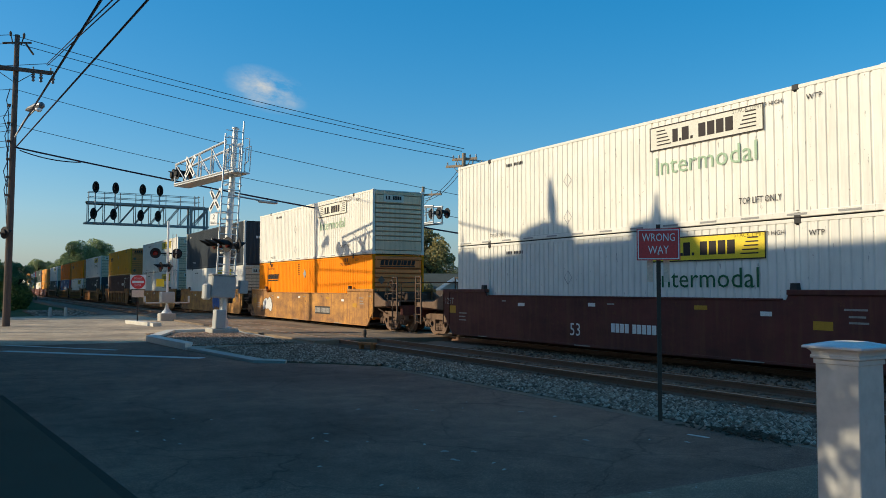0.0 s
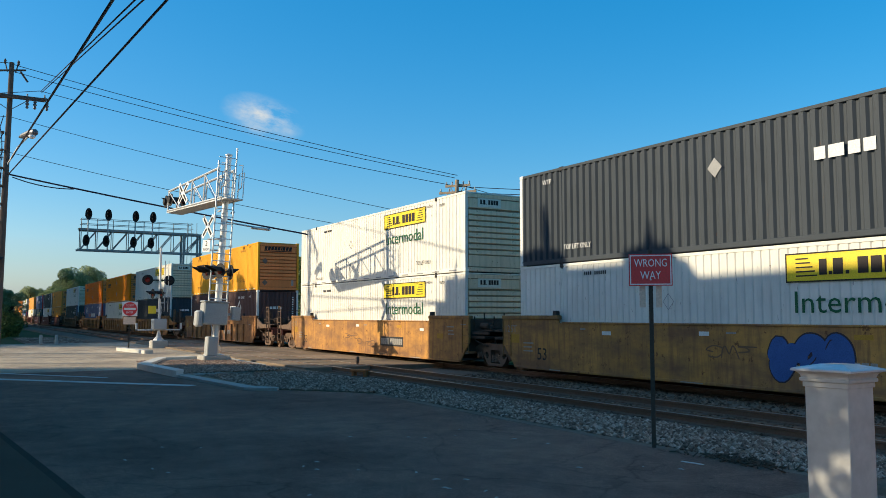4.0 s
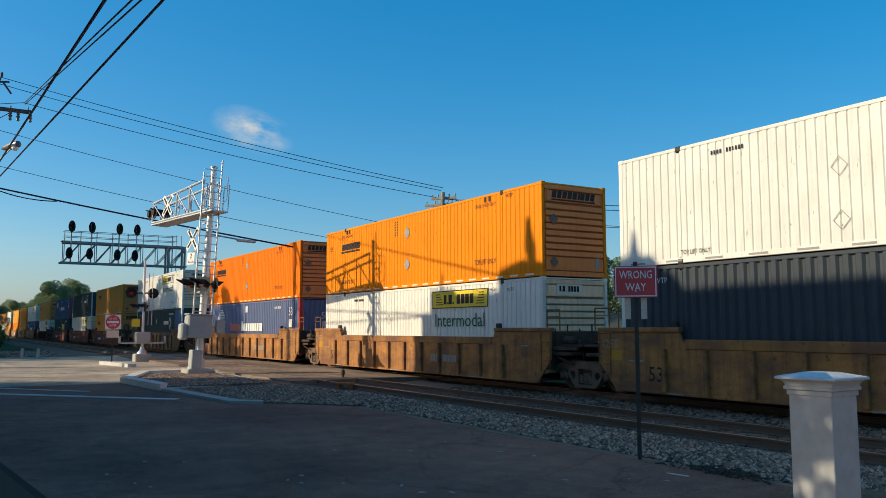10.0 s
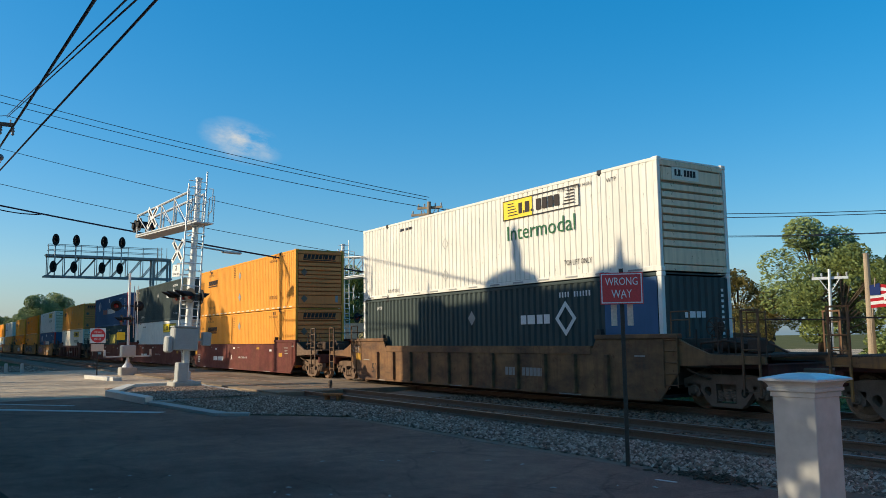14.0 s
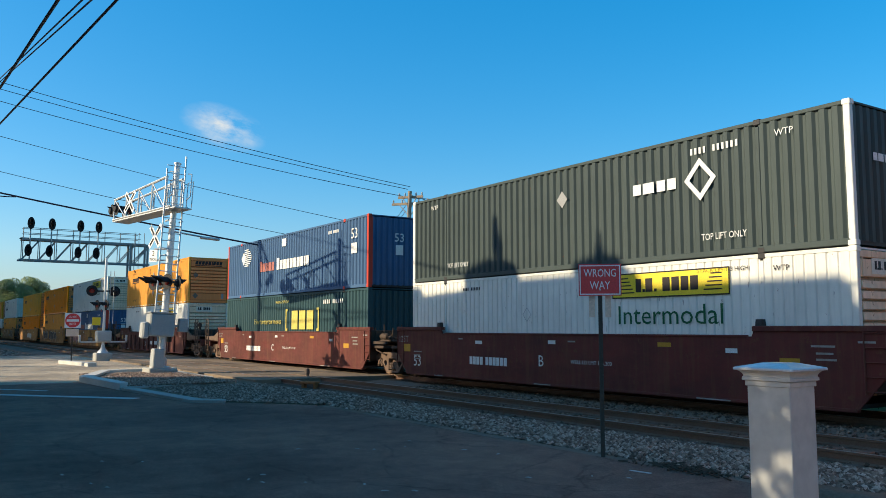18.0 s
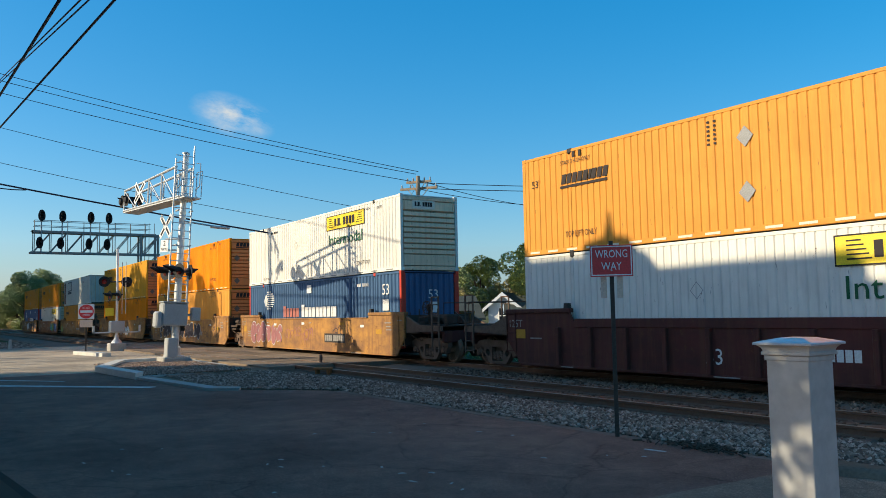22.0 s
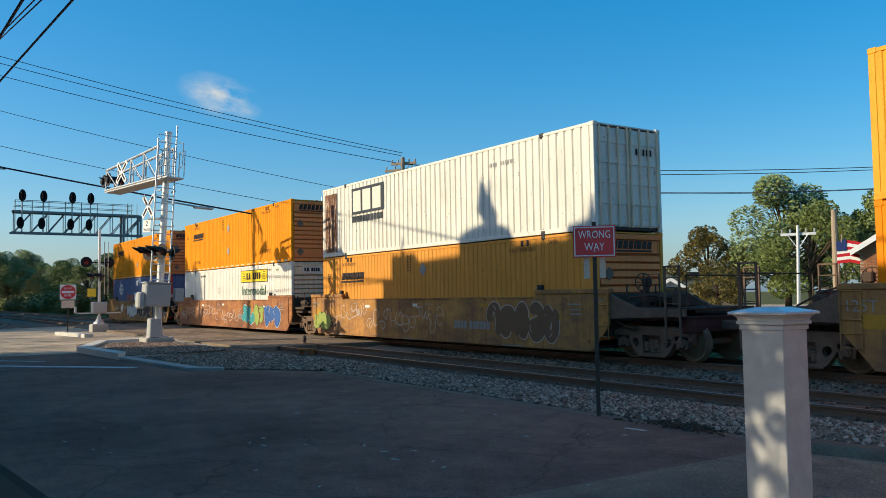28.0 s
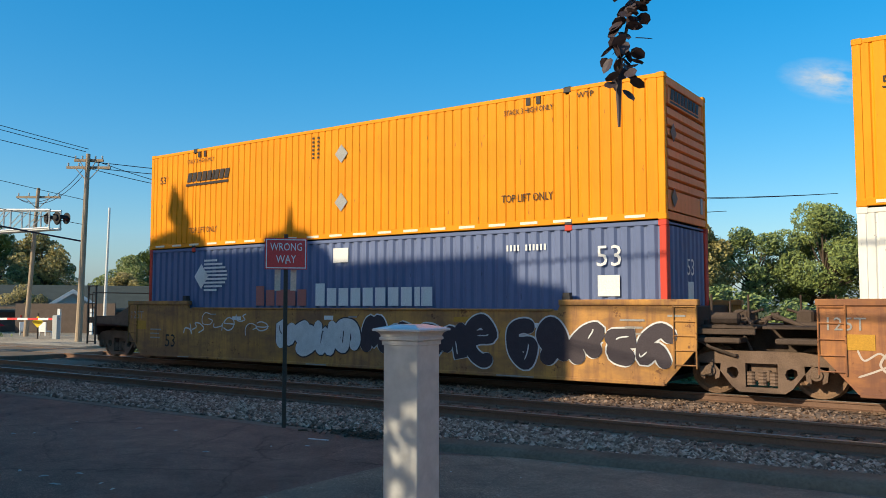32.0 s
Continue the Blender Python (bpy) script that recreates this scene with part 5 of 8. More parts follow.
def box_for(code):
    """A container for a code; the first of each is built, the others are copies that share its meshes."""
    if code not in PROTO:
        k, _, v = code.partition(" ")
        if k == "cream":
            c = cream_label(container("cream", CREAM), v)
            words = {"yellow": "white ribbed container with a yellow label and green lettering", "white": "white ribbed container with a pale outlined label and faded lettering", "half": "white ribbed container with a half-peeled yellow label"}
            c["label"] = words[v]
        elif k == "plain":
            c = container("plain", C_PLAIN[v])
            c["label"] = {"o": "bright orange ribbed container with dark lettering blocks", "r": "red-orange ribbed container with dark lettering blocks", "a": "amber-orange ribbed container with dark lettering blocks", "t": "faded tan-orange ribbed container", "b": "deep orange ribbed container with dark lettering blocks"}[v]
        elif k == "dark":
            c = container("dark", PAINTS[v], WHITEPOST, "corr")
            c["label"] = {"GREY": "dark grey corrugated container with white logo diamond", "MAROON": "maroon corrugated container with white logo diamond", "DKGREEN": "dark green-grey corrugated container with white corner posts"}[v]
        elif k == "blue":
            c = container("blue", PAINTS[v], POST, "corr")
            c["label"] = "blue corrugated container with red-orange corner posts" if v == "BLUE" else "purple-blue corrugated container with red-orange corner posts"
        elif k == "green":
            c = container("green", OLDGREEN, OLDGREEN, "corr")
        else:
            c = container("rusty", OLDWHITE, OLDWHITE, "doors")
        PROTO[code] = c
        return c
    return copy_thing(PROTO[code], Matrix.Identity(4))


TRAIN = []      # each thing, its place along the train and its height
off = 0.0
for k, (upper, lower, (kind, body, colour), coupled) in enumerate(UNITS):
    before = k > 0 and UNITS[k - 1][3]
    first = before or k == 0
    w = wagon(kind, body, True, first, coupled or k == len(UNITS) - 1, first, colour)
    part("length_mark", lettering("53", WHITETEXT if body in (W_DARK, W_RED) else DARKTEXT, 0.36), WHITETEXT, w, at=(-6.9 if body in (W_TAN, W_ORANGE, W_YELLOW, W_SHADED) else (-7.6 if body is W_RED else -1.4), -1.533, 0.45))
    if body is W_RED:
        part("load_limit", lettering("WELL LD LMT 115,200", WHITETEXT, 0.11, 1.5), WHITETEXT, w, at=(0.3, -1.533, 0.78))
        part("unit_letter", lettering("ABC"[k - 9 if k < 12 else 2], WHITETEXT, 0.3), WHITETEXT, w, at=(-1.0, -1.533, 0.68))
    part("load_mark", lettering("125T", DULLTEXT, 0.22), DULLTEXT, w, at=(-8.55, -1.536, 1.25))
    spell("reporting_mark_block", "OOOO OOOOOO", DULLTEXT if body not in (W_RED, W_DARK) else WHITETEXT, w, -4.3 if body is W_RED else 0.35 if body is W_DARK else 1.9, 0.62, 0.24, 1.9, y=-1.530)
    if k in (1, 3, 13):
        part("mark_backing", shared(("repb", body in (W_DARK, W_RED)), lambda: Geo().box(-0.06, 1.94, -0.003, 0, -0.07, 0.31).mesh("mark_backing", BLACK)), BLACK, w, at=(-4.3 if body is W_RED else 0.35 if body is W_DARK else 1.9, -1.531, 0.62))
    for q, xx in enumerate((-6.3, -1.2, 4.4)):
        part("sill_stencil", shared(("sill", q), lambda: Geo().box(0, 0.5 + 0.2 * q, -0.004, 0, 0, 0.028).mesh("sill_stencil", DULLTEXT)), WHITETEXT, w, at=(xx, -1.552, 0.17))
    part("yellow_plate", shared("yplate", lambda: Geo().box(0, 0.42, -0.004, 0, 0, 0.26).mesh("yellow_plate", OCHRE)), OCHRE, w, at=(-8.25, -1.536, 0.93))
    for q, (xx, zz, ww) in enumerate(((-7.6, 0.92, 0.5), (-7.6, 0.80, 0.42), (-7.6, 0.68, 0.46), (-4.9, 1.38, 0.22), (0.2, 1.36, 0.28), (7.2, 1.36, 0.5), (7.3, 1.22, 0.36), (7.3, 1.1, 0.42), (8.15, 1.45, 0.34))):
        if kind == "ribbed" and q % 3:
            continue
        part("small_stencil", shared(("sst", q), lambda: Geo().box(0, ww, -0.004, 0, 0, 0.04).mesh("small_stencil", DULLTEXT)), WHITETEXT, w, at=(xx, -1.536, zz))
    for q, (xx, zz, ww) in enumerate(((-4.0, 1.25, 0.35), (-0.6, 1.3, 0.3), (3.3, 1.3, 0.4), (5.2, 1.2, 0.3), (6.5, 0.95, 0.45))):
        if kind == "ribbed":
            break
        m_ = OCHRE if q in (2, 4) else WHITETEXT
        part("stencil_bar", shared(("st", q), lambda: Geo().box(0, ww, -0.004, 0, 0, 0.10 if q != 4 else 0.18).mesh("stencil_bar", m_)), m_, w, at=(xx, -1.532, zz))
    TRAIN.append((w, off + CL / 2, 0.0))
    for code, z in ((upper, 0.425 + CH), (lower, 0.425)):
        TRAIN.append((box_for(code), off + CL / 2, z))
        if k == 8 and z < 1:
            patched = TRAIN[-1][0]
    GR = {2: ((1.2, 3.2, 0.35, 1.45, 5, SPRAYBLACK, SPRAYBLUE), (-0.5, 0.9, 0.5, 1.2, 6, SPRAYBROWN, None)),
          1: ((-6.6, -4.9, 0.35, 1.35, 7, SPRAYBLACK, SPRAYWHITE),),
          3: ((-1.8, 1.2, 0.4, 1.1, 8, SPRAYBROWN, None),),
          13: ((-7.2, -3.0, 0.3, 1.5, 11, SPRAYWHITE, SPRAYPINK), (-2.5, 0.5, 0.35, 1.4, 12, SPRAYPINK, None), (2.6, 4.6, 0.3, 1.4, 13, SPRAYBLACK, None)),
          14: ((-6.4, -2.6, 0.3, 1.5, 14, SPRAYWHITE, SPRAYBLACK), (-1.6, 3.2, 0.3, 1.5, 15, SPRAYWHITE, SPRAYBLACK), (3.6, 6.5, 0.4, 1.3, 16, SPRAYBLACK, None)),
          15: ((-0.6, 3.2, 0.3, 1.2, 17, SPRAYWHITE, SPRAYWHITE),),
          16: ((-6.9, 1.2, 0.3, 1.5, 18, SPRAYDUST, None), (-8.6, -7.1, 0.2, 1.2, 34, SPRAYBLACK, SPRAYGREEN), (3.6, 6.8, 0.25, 1.5, 19, SPRAYDUST, SPRAYBROWN)),
          17: ((-8.2, -4.6, 0.3, 1.5, 20, SPRAYDUST, None), (-4.5, -1.0, 0.3, 1.5, 35, SPRAYDUST, None), (-0.8, 2.2, 0.3, 1.3, 21, SPRAYDUST, None), (2.4, 4.0, 0.25, 1.5, 22, SPRAYWHITE, SPRAYTEAL), (4.0, 5.3, 0.25, 1.5, 23, SPRAYBLACK, SPRAYGREEN), (5.3, 7.2, 0.25, 1.5, 33, SPRAYWHITE, SPRAYBLUE)),
          18: ((-6.2, -2.7, 0.75, 1.5, 24, SPRAYWHITE, None), (-2.4, 0.4, 0.3, 1.5, 25, SPRAYBLACK, SPRAYWHITE), (0.6, 4.3, 0.3, 1.5, 26, SPRAYWHITE, SPRAYBLACK), (4.6, 8.2, 0.3, 1.5, 27, SPRAYWHITE, SPRAYBLACK))}
    for x0, x1, z0, z1, seed, line, fill in GR.get(k, ()):
        graffiti(w, x0, x1, z0, z1, seed, line, fill, y=-1.532)
    off -= COUPLED if coupled else ART
part("repainted_panel", Geo().box(6.06, CL / 2 - 0.16, -0.006, 0.0, 0.16, CH - 0.12), BLUE, patched, "blue repainted panel", (0, FACE - 0.002, 0))


# ---- ground, roads and tracks ----
def slab(name, outline, z0, z1, material, label="", category=""):
    return solid(name, Geo().prism(outline, "z", z0, z1), material, label, category, kind="structure")


ground = Geo()
N = 60
xs = [-900 + 1800 * i / N for i in range(N + 1)]
v = [(x, y, -0.45 if y > 30 else -0.33) for y in xs for x in xs]
ground.add(v, [(j * (N + 1) + i, j * (N + 1) + i + 1, (j + 1) * (N + 1) + i + 1, (j + 1) * (N + 1) + i) for j in range(N) for i in range(N)])
solid("ground", ground, GROUND, "dry grass and bare soil to the horizon", "ground", kind="structure")
slab("road", [(-31, -40), (30, -40), (30, 9.35), (-6, 9.35), (-13, 9.2), (-19, 9.25), (-21.5, 7.2), (-27, 6.6), (-31, 6.2)], -0.5, -0.10, ASPHALT, "dark worn asphalt street beside the tracks", "road")
slab("crossing_road", [(-62, -40), (-31.004, -40), (-31.004, 6.2), (-35.5, 7.6), (-36.2, 11.0), (-62, 11.0)], -0.5, -0.096, ROADGREY, "pale worn road that leads over the level crossing", "road")
slab("crossing_road_far", [(-62, 19.2), (-33, 19.2), (-33, 90), (-62, 90)], -0.8, -0.12, ROADGREY, "pale worn road beyond the tracks", "road")
slab("pavement", [(-40, -6), (-17.2, -6), (-17.2, 1.1), (-18.5, 1.2), (-40, 1.15)], -0.3, -0.02, PAVE, "dark pavement beside the street", "pavement")
slab("pavement_near", [(-17.0, -8), (6, -8), (6, -0.4), (-5.5, -0.4), (-8.0, 1.9), (-11.0, 1.65), (-17.0, 1.1)], -0.3, -0.06, PAVE, "dark concrete pavement with a worn gutter", "pavement")
slab("gutter_edge", [(-17.0, 1.1), (-11.0, 1.65), (-8.0, 1.9), (-5.5, -0.4), (-5.35, -0.33), (-7.95, 2.05), (-11.0, 1.78), (-17.0, 1.22)], -0.3, -0.085, GUTTER, "dark worn gutter joint", "kerb")
slab("footpath", [(-6.5, 2.6), (-2.0, 2.2), (8, 2.2), (8, 9.3), (-5.2, 9.3), (-6.35, 8.7)], -0.3, -0.088, APRON, "dusty brown-grey apron round the gate post", "pavement")
lowk = Geo()
section = ((0.0, -0.13), (0.03, -0.035), (0.09, -0.005), (0.20, 0.0), (0.42, -0.005), (0.50, -0.05), (0.52, -0.2))
lump = random.Random(12)
for i in range(41):
    x = -6.6 + 16.5 * i / 40
    y0 = 9.02 + 0.11 * (x + 6.3)
    lowk.v += [(x, y0 + a * (1 + 0.02 * i) + lump.uniform(-0.012, 0.012), z + (lump.uniform(-0.012, 0.008) if z > -0.1 else 0)) for a, z in section]
lowk.f += [(i * 7 + j, (i + 1) * 7 + j, (i + 1) * 7 + j + 1, i * 7 + j + 1) for i in range(40) for j in range(6)]
solid("low_kerb", lowk, KERBDIRTY, "low worn earthy kerb along the ballast", "kerb", kind="structure", smooth=True)

ballast = thing("ballast", None, "grey crushed stone ballast under the tracks", "ballast", kind="structure")
g = Geo()
prof = [(9.2, -0.32), (9.35, -0.12), (10.3, -0.11), (11.2, -0.165), (14.4, -0.175), (15.1, -0.20), (15.9, -0.165), (18.9, -0.175), (20.2, -0.30), (21.5, -0.5)]
X0, X1 = -300.0, 60.0
nx = 90
for i in range(nx + 1):
    x = X0 + (X1 - X0) * i / nx
    g.v += [(x, y, z) for y, z in prof]
m_ = len(prof)
g.f += [(i * m_ + j, (i + 1) * m_ + j, (i + 1) * m_ + j + 1, i * m_ + j + 1) for i in range(nx) for j in range(m_ - 1)]
part("bed", g, BALLASTBED, ballast)
rng = random.Random(3)


def stones(n, xr, yr, size, height, keep=None):
    g = Geo()
    for _ in range(n):
        x, y = rng.uniform(*xr), rng.uniform(*yr)
        if -0.73 < y - NEAR_Y < 0.73 and rng.random() < 0.5:
            continue
        if keep and not keep(x, y):
            continue
        s = size * rng.uniform(0.5, 1.35)
        z = height(y) + s * 0.18
        a = rng.uniform(0, 6.28)
        pts = []
        for k in range(4):
            t = a + k * math.pi / 2 + rng.uniform(-0.4, 0.4)
            r = s * rng.uniform(0.65, 1.0)
            pts.append((x + r * math.cos(t), y + r * math.sin(t), z + s * rng.uniform(-0.2, 0.25)))
        top = (x + rng.uniform(-0.3, 0.3) * s, y + rng.uniform(-0.3, 0.3) * s, z + s * rng.uniform(0.45, 0.75))
        bot = (x, y, z - s * 0.6)
        g.add(pts + [top, bot], [(0, 1, 4), (1, 2, 4), (2, 3, 4), (3, 0, 4), (1, 0, 5), (2, 1, 5), (3, 2, 5), (0, 3, 5)])
    return g


def bed(y):
    for (y0, z0), (y1, z1) in zip(prof, prof[1:]):
        if y0 <= y <= y1:
            return z0 + (z1 - z0) * (y - y0) / (y1 - y0)
    return -0.3


solid("ballast_stones", stones(22000, (-24, 2), (9.55, 11.75), 0.048, bed, lambda x, y: x < -6.6 or y > 9.66 + 0.13 * (x + 5.1)), STONE, "loose grey crushed stones beside the track", "gravel", kind="stuff")
solid("track_stones", stones(9000, (-24, 2), (11.9, 16.4), 0.05, bed), DIRTYSTONE, "dirty brown crushed stones between the rails", "gravel", kind="stuff")
solid("island_gravel", stones(9000, (-34.6, -26.9), (6.75, 10.2), 0.045, lambda y: -0.01), STONE, "pale gravel on the kerbed island", "gravel", kind="stuff")
solid("rough_stones", stones(2500, (-85, -63), (5.0, 10.5), 0.14, lambda y: -0.3), STONE, "rough heaped stones beside the far track", "gravel", kind="stuff")

for name, cy in (("near_track", NEAR_Y), ("far_track", TRACK_Y)):
    tr = thing(name, Matrix.Translation((0, cy, 0)), "rusty steel rails on timber sleepers", "railway track", kind="structure")
    for s in (-1, 1):
        c = s * 0.7525
        prof_r = [(c - 0.07, -0.16), (c + 0.07, -0.16), (c + 0.07, -0.145), (c + 0.012, -0.125), (c + 0.012, -0.045), (c + 0.036, -0.035), (c + 0.036, -0.006), (c - 0.036, -0.006), (c - 0.036, -0.035), (c - 0.012, -0.045), (c - 0.012, -0.125), (c - 0.07, -0.145)]
        part("rail", Geo().prism(prof_r, "x", -300, 60), RAIL, tr)
        part("rail_head", Geo().box(-300, 60, c - 0.03, c + 0.03, -0.006, 0.0), RAILTOP, tr, "worn bright running surface")
    tie_me = Geo().box(-0.115, 0.115, -1.3, 1.3, -0.32, -0.148, 0.015).mesh("sleeper", TIE)
    for i in range(58):
        part("sleeper", tie_me, TIE, tr, at=(-27 + i * 0.55 + 0.0, 0, 0))
    g = Geo()
    for i in range(420):
        x = 5 + i * 0.55 if i < 50 else -27.55 - (i - 50) * 0.55
        g.box(x - 0.115, x + 0.115, -1.3, 1.3, -0.32, -0.15)
    tagged(part("sleepers", g, TIE, tr), "timber sleepers farther along", kind="stuff")

# crossing surface between and beside the rails
cross = thing("crossing_surface", None, "worn timber and asphalt level-crossing panels", "level crossing", kind="structure")
PANEL = surface("worn_crossing_panel", (0.25, 0.19, 0.135), 0.85, vary=0.5, scale=1.2, dark=0.55, fine=40, relief=0.4, random_tone=0.2)
for y0, y1 in ((11.0, 11.98), (12.14, 13.46), (13.62, 14.9), (14.905, 16.48), (16.64, 17.97), (18.13, 19.2)):
    n = 12
    for i in range(n):
        x0 = -62 + 34.5 * i / n
        part("panel", Geo().box(x0 + 0.008, x0 + 34.5 / n - 0.008, y0, y1, -0.3, -0.012 + rng.uniform(-0.006, 0.004), 0.012), PANEL, cross)

slab("gravel_apron", [(-27.2, 6.9), (-21.4, 7.35), (-19.0, 9.3), (-19.0, 10.99), (-31, 10.99), (-30.4, 10.62), (-27.15, 9.02)], -0.3, -0.075, GRAVELSOIL, "dirty gravel and broken asphalt between the street and the crossing", "road")
solid("apron_gravel", stones(9000, (-26.8, -18.9), (7.3, 10.9), 0.05, lambda y: -0.085, lambda x, y: y > 7.35 + 0.8 * max(0, x + 21.4)), STONE, "loose gravel on the broken apron by the crossing", "gravel", kind="stuff")

# kerbed island with the crossing mast, and kerbs by the crossing road
isl = thing("kerb_island", None, "pale concrete kerb round a gravel island", "kerb", kind="structure")
outer = [(-31.2, 6.15), (-26.5, 6.45), (-27.2, 9.0), (-30.5, 10.6), (-35.9, 10.8), (-35.4, 7.7)]
inner = [(-31.0, 6.55), (-27.0, 6.8), (-27.6, 8.75), (-30.6, 10.25), (-35.5, 10.4), (-35.05, 7.95)]
for i in range(len(outer)):
    j = (i + 1) % len(outer)
    part("kerb_stone", Geo().prism([outer[i], outer[j], inner[j], inner[i]], "z", -0.3, 0.10 if i in (0, 5, 4) else -0.03), KERBWHITE if i in (0, 5, 4) else CONCRETE, isl)
part("infill", Geo().prism([(-31.0, 6.55), (-27.0, 6.8), (-27.6, 8.75), (-30.6, 10.25), (-35.5, 10.4), (-35.05, 7.95)], "z", -0.3, -0.004), CONCRETE, isl)
slab("flush_kerb", [(-26.4, 6.5), (-21.2, 6.95), (-20.6, 7.6), (-20.9, 7.75), (-21.5, 7.3), (-26.5, 6.85)], -0.3, -0.03, CONCRETE, "flush concrete kerb that bends to the ballast", "kerb")
slab("far_kerb", [(-47.5, 8.0), (-43.0, 8.6), (-43.0, 9.0), (-47.6, 8.4)], -0.3, 0.08, KERBWHITE, "short pale kerb by the do-not-enter sign", "kerb")
for k, (a, b, w) in enumerate((((-28.6, 1.6), (-23.2, 6.15), 0.32), ((-31.3, 1.8), (-27.4, 4.6), 0.14))):
    d = Vector((b[0] - a[0], b[1] - a[1])).normalized()
    n_ = Vector((-d.y, d.x)) * w / 2
    slab(f"stop_line_{k + 1}", [(a[0] - n_.x, a[1] - n_.y), (b[0] - n_.x, b[1] - n_.y), (b[0] + n_.x, b[1] + n_.y), (a[0] + n_.x, a[1] + n_.y)], -0.11, -0.091, LINEWHITE, "worn white stop line on the asphalt", "road marking")

slab("white_dash", [(-8.38, 8.75), (-8.08, 8.80), (-8.08, 8.84), (-8.38, 8.79)], -0.11, -0.093, LINEWHITE, "short worn white dash on the asphalt", "road marking")
scraps = Geo()
for _ in range(46):
    x, y, a, q = rng.uniform(-13, -4.5), rng.uniform(2.2, 8.5), rng.uniform(0, 3.1), rng.uniform(0.015, 0.05)
    u, w_ = Vector((math.cos(a) * q, math.sin(a) * q, 0)), Vector((-math.sin(a) * q * 0.35, math.cos(a) * q * 0.35, 0))
    c = Vector((x, y, -0.094))
    scraps.add([c - u - w_, c + u - w_, c + u + w_, c - u + w_, c + Vector((0, 0, 0.012))], [(0, 1, 4), (1, 2, 4), (2, 3, 4), (3, 0, 4), (3, 2, 1, 0)])
solid("litter_scraps", scraps, CONCRETE, "pale leaf and paper scraps on the asphalt", "litter", kind="stuff")
debris = Geo()
for _ in range(160):
    x, y, q = rng.gauss(-8.0, 0.35), rng.gauss(9.42, 0.12), rng.uniform(0.02, 0.07)
    a = rng.uniform(0, 6.28)
    debris.tube((x, y, -0.09), (x + q * 2 * math.cos(a), y + q * 2 * math.sin(a), -0.09 + rng.uniform(0, 0.05)), q * 0.25, q * 0.15, 5)
solid("leaf_debris", debris, BARK, "dark heap of twigs and leaves by the ballast", "debris", kind="stuff")

# ---- signs ----
def sign_post(name, at, yaw, high, label, category="sign"):
    ob = thing(name, pose(*at, 0, 0, yaw), label, category)
    g = Geo().prism([(-0.030, 0.012), (-0.030, -0.035), (-0.022, -0.035), (-0.022, -0.012), (0.022, -0.012), (0.022, -0.035), (0.030, -0.035), (0.030, 0.012)], "z", 0, high)
    part("post", g, POSTSTEEL, ob)
    return ob


ww = sign_post("wrong_way_sign", (-9.38, 9.28, -0.13), 47, 2.85, "red and white wrong-way sign on a brown steel post")
part("sign_plate", Geo().box(-0.305, 0.305, -0.045, -0.038, 2.33, 2.79, 0.002), SIGNRED, ww)
part("border", Geo().box(-0.29, 0.29, -0.049, -0.045, 2.345, 2.36).box(-0.29, 0.29, -0.049, -0.045, 2.76, 2.775).box(-0.29, -0.275, -0.049, -0.045, 2.36, 2.76).box(0.275, 0.29, -0.049, -0.045, 2.36, 2.76), SIGNWHITE, ww)
part("word", lettering("WRONG", SIGNWHITE, 0.115, 0.46), SIGNWHITE, ww, at=(-0.23, -0.046, 2.605))
part("word", lettering("WAY", SIGNWHITE, 0.115, 0.29), SIGNWHITE, ww, at=(-0.145, -0.046, 2.425))
for x in (-0.16, 0.07):
    part("rear_plate", Geo().box(x, x + 0.085, 0.013, 0.018, 2.02, 2.33), SIGNBACK, ww, "bare back of a second sign plate")
for z in (2.42, 2.70):
    part("bolt", Geo().turned([(0.014, 0), (0.014, 0.01)], 8, (0, 0, 0), "y").moved(Matrix.Translation((0, -0.06, z))), GALV, ww)

dne = sign_post("do_not_enter_sign", (-46.3, 8.42, -0.1), 78, 2.6, "red and white do-not-enter sign on a steel post")
part("sign_plate", Geo().box(-0.38, 0.38, -0.045, -0.038, 1.85, 2.61, 0.002), SIGNWHITE, dne)
part("disc", Geo().turned([(0.36, -0.004), (0.36, 0.0)], 28, (0, 0, 0), "y").moved(Matrix.Translation((0, -0.046, 2.23))), SIGNRED, dne)
part("bar", Geo().box(-0.29, 0.29, -0.056, -0.052, 2.17, 2.29), SIGNWHITE, dne)
part("word", lettering("DO NOT", SIGNWHITE, 0.11, 0.36), SIGNWHITE, dne, at=(-0.18, -0.052, 2.36))
part("word", lettering("ENTER", SIGNWHITE, 0.11, 0.33), SIGNWHITE, dne, at=(-0.165, -0.052, 2.00))
part("lower_plate", Geo().box(-0.3, 0.3, -0.045, -0.038, 1.42, 1.80), SIGNBACK, dne, "bare back of a lower plate")

